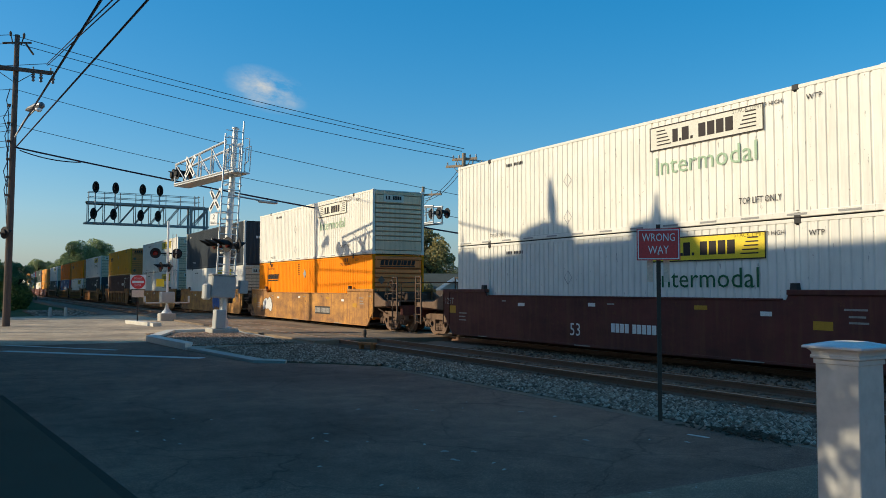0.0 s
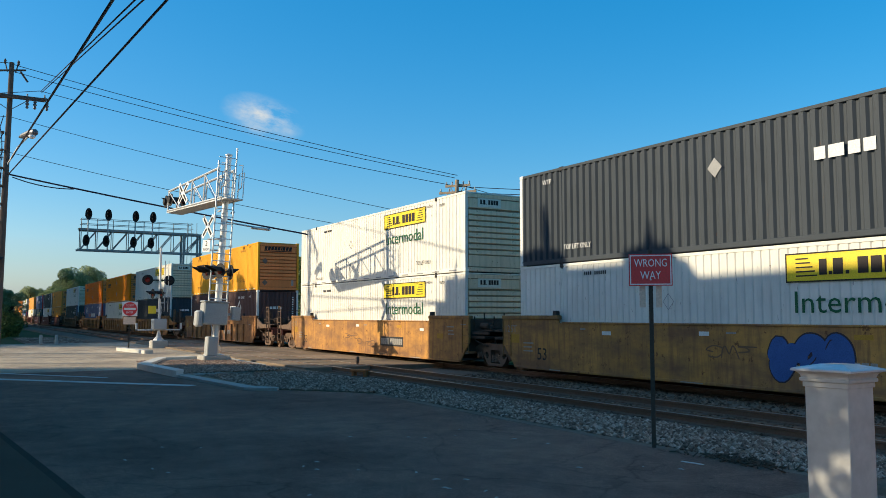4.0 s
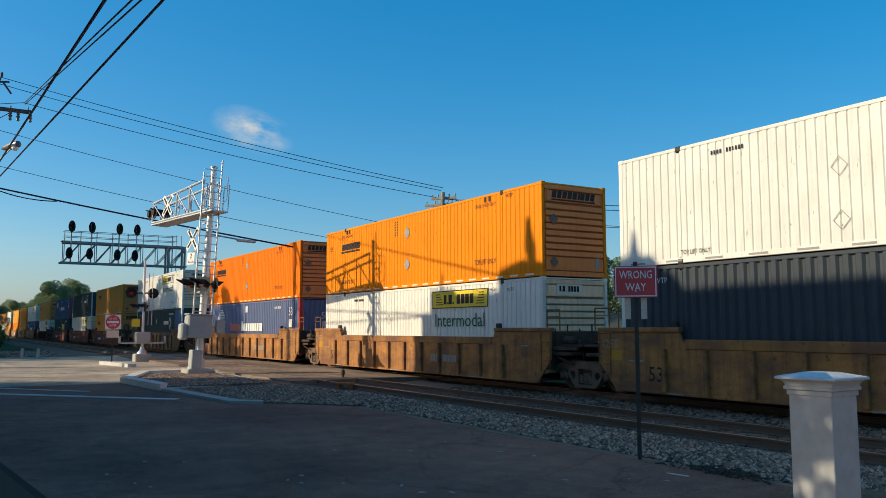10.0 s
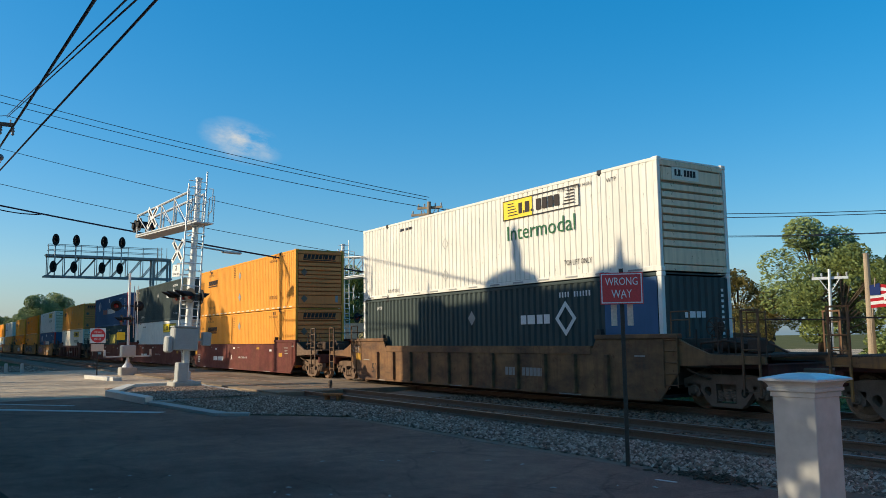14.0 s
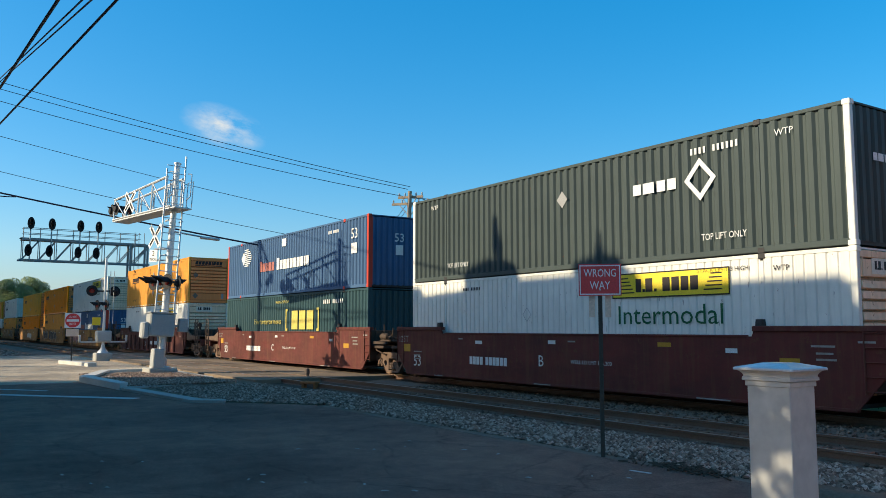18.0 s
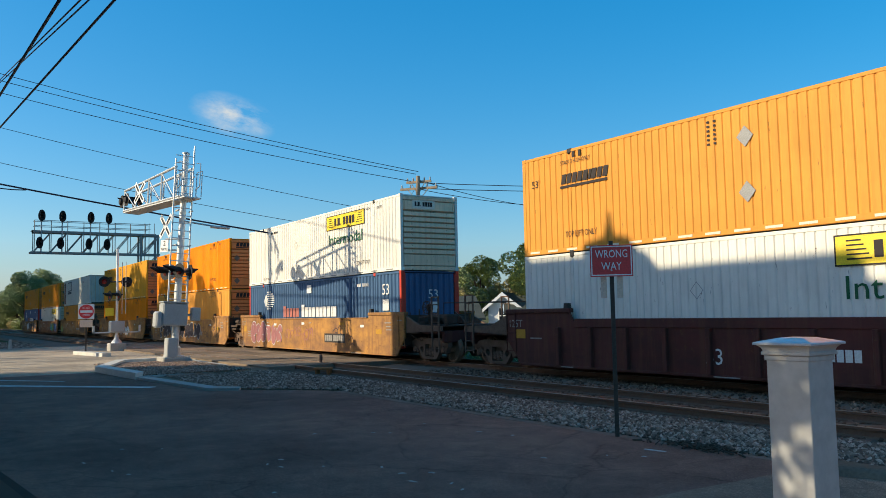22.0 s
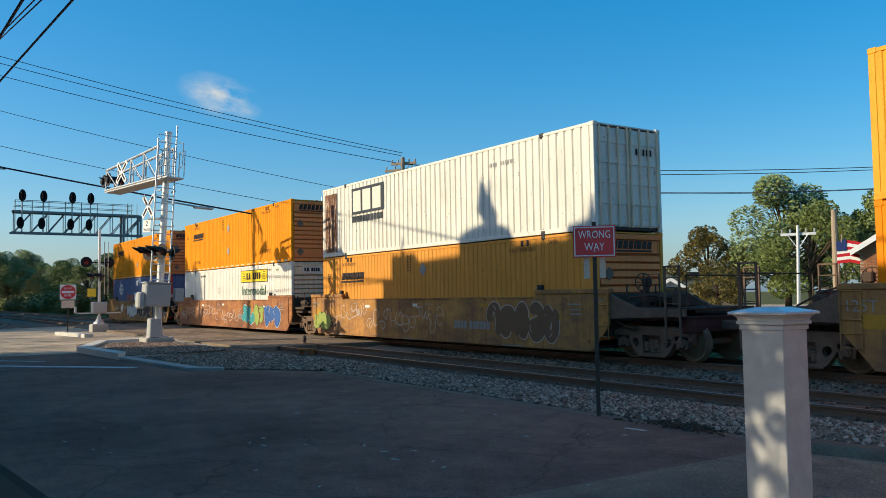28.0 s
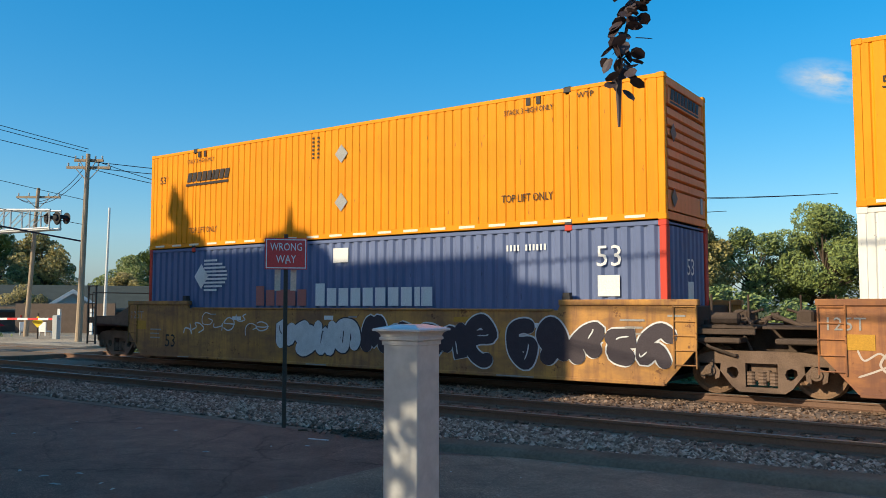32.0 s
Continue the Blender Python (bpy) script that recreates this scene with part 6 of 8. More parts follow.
# ---- crossing signals ----
def flasher(parent, at, yaw, hood=0.34):
    """A round black background with a hooded red lens that faces -y before it is turned."""
    m = pose(*at, 0, 0, yaw)
    b = part("light_background", shared("flb", lambda: Geo().turned([(0.05, 0.10), (0.15, 0.09), (0.17, 0.0), (0.30, -0.005), (0.305, -0.02), (0.10, -0.02)], 24, (0, 0, 0), "y").mesh("light_background", SIGNALBLACK)), SIGNALBLACK, parent, at=m)
    part("lens", shared("fll", lambda: Geo().turned([(0.145, -0.022), (0.12, -0.045), (0.05, -0.055)], 18, (0, 0, 0), "y").mesh("lens", REDLENS, True)), REDLENS, b)
    def visor():
        g = Geo()
        n = 10
        v = []
        for i in range(n + 1):
            t = math.radians(-10 + 200 * i / n)
            v += [(0.165 * math.cos(t), -0.02, 0.165 * math.sin(t)), (0.165 * math.cos(t), -0.02 - hood * (0.35 + 0.65 * max(0, math.sin(t))), 0.165 * math.sin(t)),
                  (0.155 * math.cos(t), -0.02 - hood * (0.35 + 0.65 * max(0, math.sin(t))), 0.155 * math.sin(t)), (0.155 * math.cos(t), -0.02, 0.155 * math.sin(t))]
        for i in range(n):
            for k in range(4):
                a, b_ = i * 4 + k, i * 4 + (k + 1) % 4
                g.f.append((a, b_, b_ + 4, a + 4))
        g.v = v
        return g.mesh("visor", SIGNALBLACK)
    part("visor", shared(("flv", hood), visor), SIGNALBLACK, b)
    return b


def crossbuck(parent, m):
    for a in (45, -45):
        def blade():
            return Geo().box(-0.61, 0.61, -0.012, 0.0, -0.115, 0.115, 0.003).moved(pose(0, -0.012 if a > 0 else 0, 0, 0, a, 0)).mesh("crossbuck_blade", SIGNWHITE)
        b = part("crossbuck_blade", shared(("xb", a), blade), SIGNWHITE, parent, at=m)
        part("lettering_bar", shared(("xbl", a), lambda: Geo().box(-0.5, -0.1, -0.018, -0.012, -0.05, 0.05).box(0.1, 0.5, -0.018, -0.012, -0.05, 0.05).moved(pose(0, -0.012 if a > 0 else 0, 0, 0, a, 0)).mesh("lettering_bar", SIGNALBLACK)), SIGNALBLACK, b)


def cantilever(name, at, arm, height, yaw_face, label, full=True):
    """A tall tubular mast with a ladder and a truss arm with a walkway over the road. arm: a vector to the arm's tip."""
    ob = thing(name, pose(*at, -3.0 if full else 0, 0, 0), label, "crossing signal")
    part("foundation", Geo().box(-0.55, 0.55, -0.55, 0.55, -0.3, 0.16, 0.04), CONCRETE, ob)
    part("mast", Geo().tube((0, 0, 0.1), (0, 0, height * 0.55), 0.15, 0.135, 16).tube((0, 0, height * 0.55), (0, 0, height), 0.135, 0.115, 16), ALU, ob, smooth=False)
    part("base_box", Geo().box(-0.1, 0.42, -0.40, 0.02, 0.16, 0.92, 0.03), SIGNALGREY, ob)
    part("mast_base", Geo().turned([(0.42, 0.16), (0.42, 0.22), (0.24, 0.26), (0.22, 0.55), (0.17, 0.6)], 14), GALV, ob)
    d = Vector((arm[0], arm[1], 0)).normalized()
    nrm = Vector((-d.y, d.x, 0))
    L = Vector((arm[0], arm[1], 0)).length
    z = arm[2]
    for side in (-0.33, 0.33):
        o = nrm * side
        part("arm_chord", Geo().tube(o - d * 0.5 + Vector((0, 0, z)), o + d * L + Vector((0, 0, z)), 0.05, n=8), GALV, ob)
        part("arm_chord", Geo().tube(o + d * 0.1 + Vector((0, 0, z + 1.27)), o + d * L + Vector((0, 0, z + 0.92)), 0.055, n=8), GALV, ob)
        n = 4
        for i in range(n + 1):
            p = o + d * (0.15 + (L - 0.2) * i / n) + Vector((0, 0, z))
            hi = 1.27 - 0.35 * i / n
            part("arm_upright", Geo().tube(p, p + Vector((0, 0, hi)), 0.045, n=6), GALV, ob)
            if i < n:
                q = o + d * (0.15 + (L - 0.2) * (i + 1) / n) + Vector((0, 0, z))
                part("arm_brace", Geo().tube(p, q + Vector((0, 0, hi - 0.12)), 0.026, n=6), GALV, ob)
    part("walkway", Geo().prism([(nrm * -0.36 - d * 0.9).to_2d()[:], (nrm * -0.36 + d * L).to_2d()[:], (nrm * 0.36 + d * L).to_2d()[:], (nrm * 0.36 - d * 0.9).to_2d()[:]], "z", z - 0.10, z - 0.05), GALV, ob)
    # platform and rails behind the mast
    for s in (-0.36, 0.36):
        p = nrm * s - d * 0.85 + Vector((0, 0, z))
        part("platform_rail", Geo().path([p, p + Vector((0, 0, 1.05)), p + d * 0.5 + Vector((0, 0, 1.05)), p + d * 0.5], 0.022), GALV, ob)
    # ladder
    for s in (-0.36, 0.36):
        part("ladder_stile", Geo().tube((0.42, s - 0.12, 2.35), (0.34, s - 0.12, height + (0.3 if s > 0 else -0.3)), 0.034, n=8), ALU, ob)
    rung = Geo().tube((0, -0.36, 0), (0, 0.36, 0), 0.02, n=6).mesh("rung", ALU)
    zz = 2.45
    while zz < height:
        part("rung", rung, ALU, ob, at=(0.415 - 0.012 * (zz - 2.4), -0.12, zz))
        zz += 0.305
    for zz in (3.2, 4.6, 6.0, 7.4):
        if zz < height:
            part("ladder_clamp", Geo().box(-0.02, 0.42, -0.30, -0.24, zz, zz + 0.05), GALV, ob)
            part("ladder_clamp", Geo().box(-0.02, 0.42, 0.24, 0.30, zz, zz + 0.05), GALV, ob)
    for s in (-0.36, 0.36):
        part("ladder_guard", Geo().path([(0.36, s, height - 1.5), (0.9, s, height - 1.4), (0.9, s, height - 0.5), (0.36, s, height - 0.4)], 0.022), GALV, ob)
    part("mast_cap", Geo().turned([(0.15, height), (0.15, height + 0.05), (0.05, height + 0.09)], 14), GALV, ob)
    tip = d * (L - 0.25)
    for s, yw in ((-1, yaw_face), (1, yaw_face + 180)):
        for e in (-0.38, 0.38):
            f = Matrix.Rotation(radians(yaw_face), 4, "Z") @ Vector((e, -0.30 * -s * -1, 0))
            flasher(ob, tip + d * 0.35 + f + Vector((0, 0, z + 0.5)), yw, 0.8)
    if not full:
        part("cabinet", Geo().box(-0.3, 0.3, -0.5, 0.3, 0.95, 1.65, 0.05).box(-0.22, 0.22, -0.68, -0.48, 1.0, 1.4, 0.04), SIGNALGREY, ob, "grey gate mechanism cabinet")
        part("light_bar", Geo().tube((-0.3, -0.8, 3.4), (0.3, 0.8, 3.4), 0.045), SIGNALBLACK, ob)
        for e in (-0.72, 0.72):
            flasher(ob, (e * 0.36 + 0.25, e, 3.4), 110, 0.5)
        crossbuck(ob, pose(0.35, 0.55, 5.0, 0, 0, 160))
        part("bracket", Geo().tube((0, 0, 5.0), (0.34, 0.55, 5.0), 0.03), GALV, ob)
        part("count_plate", Geo().box(-0.22, 0.22, -0.02, 0, -0.25, 0.25, 0.003), SIGNWHITE, ob, at=pose(0.35, 0.55, 3.95, 0, 0, 160))
    if full:
        crossbuck(ob, pose(*(d * (L - 2.1) + nrm * (0.42 if nrm.y < 0 else -0.42) + Vector((0, 0, z + 0.6))), 0, 0, yaw_face + 8))
    if full:
        face = Matrix.Rotation(radians(yaw_face), 4, "Z")
        side = face @ Vector((-0.85, -0.2, 0))
        crossbuck(ob, pose(-0.45, -0.52, 5.42, 0, 0, 13))
        part("track_count_plate", Geo().box(-0.23, 0.23, -0.02, 0, 4.16, 4.66, 0.003).moved(pose(-0.45, -0.52, 0.2, 0, 0, 25)), SIGNWHITE, ob)
        part("track_count", lettering("2", SIGNALBLACK, 0.2), SIGNALBLACK, ob, at=pose(-0.45, -0.52, 0.2, 0, 0, 25) @ Matrix.Translation((-0.06, -0.022, 4.42)))
        part("track_word", lettering("TRACKS", SIGNALBLACK, 0.10, 0.38), SIGNALBLACK, ob, at=pose(-0.45, -0.52, 0.2, 0, 0, 25) @ Matrix.Translation((-0.19, -0.022, 4.22)))
        for zz in (4.9, 4.45):
            part("bracket", Geo().tube((0, 0, zz), (-0.45, -0.5, zz), 0.03), GALV, ob)
        part("light_bar", Geo().tube(tuple(face @ Vector((-0.95, 0, 3.55))), tuple(face @ Vector((0.95, 0, 3.55))), 0.045), SIGNALBLACK, ob)
        for e in (-0.72, -0.10, 0.75):
            flasher(ob, face @ Vector((e, -0.28, 3.55)), yaw_face + 22, 0.8)
        for e in (0.45,):
            flasher(ob, face @ Vector((e, 0.25, 3.55)), yaw_face + 180)
        part("cabinet", Geo().box(-0.36, 0.34, -0.62, 0.36, 1.40, 2.30, 0.05).box(-0.30, 0.28, -0.86, -0.60, 1.30, 1.95, 0.06).box(-0.38, 0.36, -0.64, 0.38, 2.30, 2.36, 0.02), SIGNALGREY, ob, "grey gate mechanism cabinet")
        part("side_box", Geo().box(-0.14, 0.16, 0.56, 0.92, 1.62, 2.16, 0.03).box(-0.05, 0.05, 0.34, 0.58, 1.8, 1.9), SIGNALGREY, ob)
        part("conduit", Geo().path([(0.2, -0.2, 0.9), (0.30, -0.24, 1.2), (0.16, -0.26, 1.45)], 0.03), SIGNALGREY, ob)
        part("gate_arm_stub", Geo().box(-0.5, -0.36, 0.05, 0.16, 1.9, 2.35, 0.02), SIGNALGREY, ob)
        part("counterweight", Geo().box(-0.28, 0.2, 0.2, 0.3, 1.2, 1.5, 0.02), SIGNALBLACK, ob)
        part("street_arm", Geo().tube((0.1, 0.05, 5.62), (0.35, 1.2, 5.5), 0.035).box(0.24, 0.5, 1.05, 1.85, 5.42, 5.52, 0.03), GALV, ob, "small arm with a flat lamp head")
    return ob


cantilever("cantilever_crossing_signal", (-34.1, 9.62, 0.0), (-5.75, -0.8, 6.58), 8.4, 5, "tall silver cantilever crossing signal with a ladder and black lights")
cantilever("far_cantilever_signal", (-47.6, 23.0, -0.3), (6.4, 0.8, 5.9), 8.0, 185, "silver cantilever crossing signal beyond the tracks", full=False)

gate = thing("crossing_gate_signal", Matrix.Translation((-50.4, 10.75, 0)), "slim silver crossing signal mast with black lights and a gate", "crossing signal")
part("foundation", Geo().box(-0.45, 0.45, -0.45, 0.45, -0.3, 0.35, 0.05), CONCRETE, gate)
part("mast", Geo().tube((0, 0, 0.3), (0, 0, 5.75), 0.075, 0.065, 12), ALU, gate)
part("mast_base", Geo().turned([(0.3, 0.35), (0.28, 0.42), (0.13, 0.6), (0.10, 0.8)], 12), GALV, gate)
part("light_bar", Geo().tube((-0.2, -0.65, 3.85), (0.2, 0.65, 3.85), 0.04).tube((-0.1, -0.5, 3.1), (0.1, 0.3, 3.1), 0.04), SIGNALBLACK, gate)
flasher(gate, (0.10, -0.72, 3.85), 75, 0.2)
flasher(gate, (-0.15, 0.55, 3.85), 255, 0.3)
flasher(gate, (-0.2, -0.35, 3.05), 10, 0.4)
flasher(gate, (0.2, 0.05, 3.05), 10, 0.4)
part("yellow_plate", Geo().box(-0.02, 0.0, -0.62, -0.18, 1.9, 2.35), YELLOW, gate, "small yellow notice")
part("mechanism", Geo().box(-0.3, 0.25, -0.4, 0.4, 0.95, 1.6, 0.05), SIGNALGREY, gate)
part("cross_frame", Geo().box(-0.05, 0.05, -1.3, 1.3, 0.92, 1.0).box(-0.05, 0.05, -1.3, -1.2, 0.92, 1.35).box(-0.05, 0.05, 1.2, 1.3, 0.92, 1.35), GALV, gate)
part("ladder_rail", Geo().tube((0.1, 0.25, 2.0), (0.1, 0.25, 5.0), 0.02).tube((0.1, 0.45, 2.0), (0.1, 0.45, 5.0), 0.02), GALV, gate)

# ---- signal gantry ----
gan = thing("signal_gantry", Matrix.Translation((-84, 0, 0)), "pale grey cantilever signal gantry with eight black signal heads", "signal gantry")
for x in (-0.55, 0.55):
    for y in (19.6, 21.2):
        part("leg", Geo().tube((x, y, -0.4), (x, y, 9.9), 0.11, n=8), BRIDGE, gan)
for k in range(5):
    for x in (-0.55, 0.55):
        part("leg_brace", Geo().tube((x, 19.6, 0.6 + 1.8 * k), (x, 21.2, 2.4 + 1.8 * k), 0.05, n=6), BRIDGE, gan)
for x in (-0.55, 0.55):
    part("chord", Geo().box(x - 0.07, x + 0.07, 9.9, 21.4, 7.85, 8.02), BRIDGE, gan)
    part("chord", Geo().box(x - 0.07, x + 0.07, 10.1, 21.4, 9.75, 9.92), BRIDGE, gan)
    for k in range(8):
        y = 10.2 + k * 1.4
        part("brace", Geo().tube((x, y, 8.0), (x, y + 1.4, 9.8), 0.05, n=6), BRIDGE, gan)
        part("upright", Geo().tube((x, y, 8.0), (x, y, 10.9 if x > 0 else 9.8), 0.04, n=6), BRIDGE, gan)
    for z in (10.4, 10.9):
        part("rail", Geo().tube((x, 10.2, z), (x, 20.5, z), 0.03, n=6), BRIDGE, gan)
part("deck", Geo().box(-0.6, 0.6, 10.0, 21.0, 9.92, 9.97), BRIDGE, gan)
for y in (19.9, 20.3, 20.8):
    part("ladder_stile", Geo().tube((0.75, y, 0.5), (0.75, y, 11.0), 0.03, n=6), BRIDGE, gan)
def head(parent, y, z):
    m = Matrix.Translation((0.95, y, z))
    b = part("signal_head", shared("sighead", lambda: Geo().prism([(0.31 * math.cos(a), (0.60 if math.sin(a) > 0 else 0.50) * math.sin(a)) for a in [2 * math.pi * i / 20 for i in range(20)]], "x", -0.04, 0.0).box(-0.3, -0.04, -0.2, 0.2, -0.35, 0.45, 0.05).mesh("signal_head", SIGNALBLACK)), SIGNALBLACK, parent, at=m)
    for q in (0.25, -0.08):
        part("hood", shared(("shood",), lambda: Geo().tube((0, 0, 0), (0.28, 0, 0), 0.13, 0.13, 10, caps=False).mesh("hood", SIGNALBLACK)), SIGNALBLACK, b, at=(0, 0, q))
for y in (10.75, 12.5, 14.95, 16.55):
    part("head_stem", Geo().tube((0.7, y, 7.9), (0.7, y, 11.0), 0.06), SIGNALGREY, gan)
    head(gan, y, 11.25)
    head(gan, y - 0.15, 8.75)

# ---- poles and wires ----
def pole(name, at, high, lean=(0, 0), r=0.16, arms=(), material=POLEWOOD, label="weathered wooden utility pole with a crossarm", arm_dir=(1, 0)):
    ob = thing(name, Matrix.Translation(at), label, "utility pole")
    part("shaft", Geo().tube((0, 0, -0.5), (lean[0], lean[1], high), r, r * 0.62, 12), material, ob)
    ax = Vector((arm_dir[0], arm_dir[1], 0)).normalized()
    for z, half in arms:
        c = Vector((lean[0] * z / high, lean[1] * z / high, z))
        nrm = Vector((-ax.y, ax.x, 0)) * 0.12
        g = Geo()
        a, b = c - ax * half + nrm, c + ax * half + nrm
        u = Vector((0, 0, 0.06))
        w = Vector((-ax.y, ax.x, 0)) * 0.05
        g.add([a - u - w, a - u + w, a + u + w, a + u - w, b - u - w, b - u + w, b + u + w, b + u - w], [(0, 1, 2, 3), (7, 6, 5, 4), (0, 4, 5, 1), (1, 5, 6, 2), (2, 6, 7, 3), (3, 7, 4, 0)])
        part("crossarm", g, material, ob)
        for s in (-0.92, -0.45, 0.45, 0.92):
            p = c + ax * (half * s) + nrm
            part("insulator", shared("insul", lambda: Geo().turned([(0.02, 0), (0.05, 0.06), (0.03, 0.09), (0.05, 0.13), (0.02, 0.18)], 8).mesh("insulator", SIGNALGREY)), SIGNALGREY, ob, at=p + Vector((0, 0, 0.06)))
        part("arm_brace", Geo().tube(c + ax * (half * 0.6), c - Vector((0, 0, 0.7)), 0.02, n=5).tube(c - ax * (half * 0.6), c - Vector((0, 0, 0.7)), 0.02, n=5), material, ob)
    return ob


PL = Vector((-46.6, 2.30, 0))
pl = pole("utility_pole", PL, 14.5, (0.1, 0.15), 0.19, ((12.75, 1.7),), POLEDARK, "dark wooden utility pole with a crossarm and street lamp", (0.25, 1))
part("top_bracket", Geo().tube((0.1, -0.5, 14.0), (0.1, 0.8, 14.2), 0.05).tube((0.1, 0.55, 14.1), (0.1, 0.9, 13.6), 0.05), POLEDARK, pl)
part("lamp_arm", Geo().path([(0.1, 0.1, 9.2), (0.9, 0.55, 10.1), (1.9, 1.0, 10.55)], 0.04), GALV, pl)
part("lamp_head", Geo().turned([(0.06, -0.55), (0.13, -0.3), (0.17, 0.1), (0.2, 0.4), (0.16, 0.75), (0.05, 0.85)], 12, (0, 0, 0), "x").moved(pose(1.5, 0.85, 10.6, 0, -4, 28)), GLAZEGREY, pl, "dark grey street lamp head")
part("lamp_glass", Geo().turned([(0.16, 0), (0.15, -0.1), (0.08, -0.16)], 12).moved(Matrix.Translation((2.05, 1.08, 10.5))), SIGNWHITE, pl, smooth=True)
for e in (-0.3, 0.3):
    part("top_pin", Geo().tube((0.1, 0.15 + e * 0.6, 14.0), (0.1, 0.15 + e, 14.5), 0.03, n=6).turned([(0.03, 14.4), (0.07, 14.44), (0.05, 14.5), (0.07, 14.56), (0.02, 14.66)], 8, (0.1, 0.15 + e, 0)), POLEDARK, pl)
part("second_arm", Geo().box(0.24, 0.36, -1.75, 1.75, 12.62, 12.82, 0.02), POLEDARK, pl)
for e in (-1.6, -0.7, 0.9, 1.25, 1.8):
    part("hanging_insulator", Geo().turned([(0.03, 0), (0.09, -0.08), (0.05, -0.14), (0.10, -0.22), (0.05, -0.3), (0.08, -0.4), (0.02, -0.46)], 8, (0.3, e, 12.64)), GLAZEGREY, pl)
riser = random.Random(9)
for i in range(6):
    x, z = riser.uniform(-0.3, 0.1), 10.9 - 0.9 * i
    part("riser_cable", Geo().path([(x, -0.10, z + 0.9), (x + 0.05, -0.16 - riser.uniform(0, 0.22), z + 0.3), (x + 0.1, -0.14, z - 0.4), (x + 0.15, -0.1, z - 1.4)], 0.022, 5), CABLE, pl)
    part("clamp", Geo().box(-0.05, 0.25, -0.2, -0.05, z - 0.05, z + 0.05, 0.01), POLEDARK, pl)
for q in (-0.35, 0.35):
    flasher(pl, (0.5 + q * 0.3, -0.55 + q, 4.5), 215, 0.4)
part("light_arm", Geo().tube((0.0, 0, 4.5), (0.5, -0.9, 4.5), 0.04), SIGNALBLACK, pl)
FP = Vector((-37.5, 23.0, -0.3))
pole("utility_pole", FP, 9.25, (0.25, 0.1), 0.17, ((8.6, 1.05), (8.95, 0.7)), POLEWOOD, "pale weathered wooden utility pole with two crossarms", (0.8, 0.6))
pole("utility_pole", (-45.7, 24.8, -0.3), 8.4, (0.9, 0.0), 0.15, ((7.9, 1.2),), POLEWOOD, arm_dir=(0.8, 0.6))
pole("steel_post", (-39.5, 25.6, -0.3), 7.0, (0.25, 0.0), 0.09, (), ALU, "slim pale metal post")
pole("utility_pole", (-56.5, 21.9, -0.3), 7.7, (0.25, 0.6), 0.19, (), POLEWOOD, "bare weathered wooden pole")
served = pole("utility_pole", (-62.0, 20.5, -0.3), 4.9, (0.1, 0.4), 0.15, ((4.5, 0.9),), POLEWOOD, "weathered wooden utility pole with two grey transformers")
for e in (-0.33, 0.36):
    part("transformer", Geo().turned([(0.17, 0), (0.19, 0.03), (0.19, 0.5), (0.21, 0.52), (0.12, 0.6), (0.03, 0.63)], 14).moved(Matrix.Translation((0.05 + e * 0.5, 0.3 + e, 3.55))), SIGNALGREY, served, "grey drum transformer")
pole("utility_pole", (-22.5, 35.0, -0.4), 5.0, (0.15, 0), 0.10, ((4.6, 0.75),), ALU, "slim pale pole with a short crossarm", (0.9, 0.4))
lane = pole("utility_pole", (-39.4, 34.0, -0.4), 9.0, (0.1, 0), 0.15, ((8.25, 0.75),), ALU, "pale utility pole with short crossarms behind the track", (0.65, 0.76))
part("light_bracket", Geo().path([(0.05, 0, 5.5), (0.9, 1.05, 5.75)], 0.03).path([(0.05, 0, 4.7), (0.9, 1.05, 5.6)], 0.03), YELLOW, lane, "dull yellow bracket")
pole("utility_pole", (-23.8, 40.5, -0.4), 6.1, (0, 0), 0.22, (), POLEWOOD, "thick cut-off wooden pole")
pole("utility_pole", (-6.0, 46.0, -0.4), 5.6, (0, 0), 0.13, ((5.3, 0.8),), ALU, "slim pale pole with a short crossarm", (0.9, 0.4))


def wire(a, b, sag, r, n=18):
    a, b = Vector(a), Vector(b)
    pts = []
    for i in range(n + 1):
        t = i / n
        p = a.lerp(b, t)
        p.z -= sag * 4 * t * (1 - t)
        pts.append(p)
    return Geo().path(pts, r, 5)


def cable(a, b, sag=0.4, r=0.02, label="thin black overhead wire"):
    return solid("overhead_wire", wire(a, b, sag, r), CABLE, label, "wire", "overhead wires")


for y0, z0, y1, z1, r in ((-0.1, 14.5, 0.15, 9.5, 0.017), (0.1, 14.1, 0.0, 9.35, 0.017), (1.5, 13.25, -0.3, 8.95, 0.017), (0.1, 11.76, 0.0, 7.0, 0.014), (0.2, 9.94, 0.0, 5.8, 0.014)):
    cable(PL + Vector((0, y0, z0)), FP + Vector((0.2, y1, z1)), 0.25, r)
    cable(PL + Vector((0, y0, z0)), Vector((-57.5, -20 + y0, z0)), 0.5, r)
cable(PL + Vector((0, 0.1, 8.85)), FP + Vector((0.1, 0, 5.0)), 0.15, 0.044, "thick black overhead service cable")
cable(PL + Vector((0, 0.4, 8.7)), PL + Vector((0.5, 3.2, 8.25)), 0.15, 0.03, "short slack overhead cable tail")
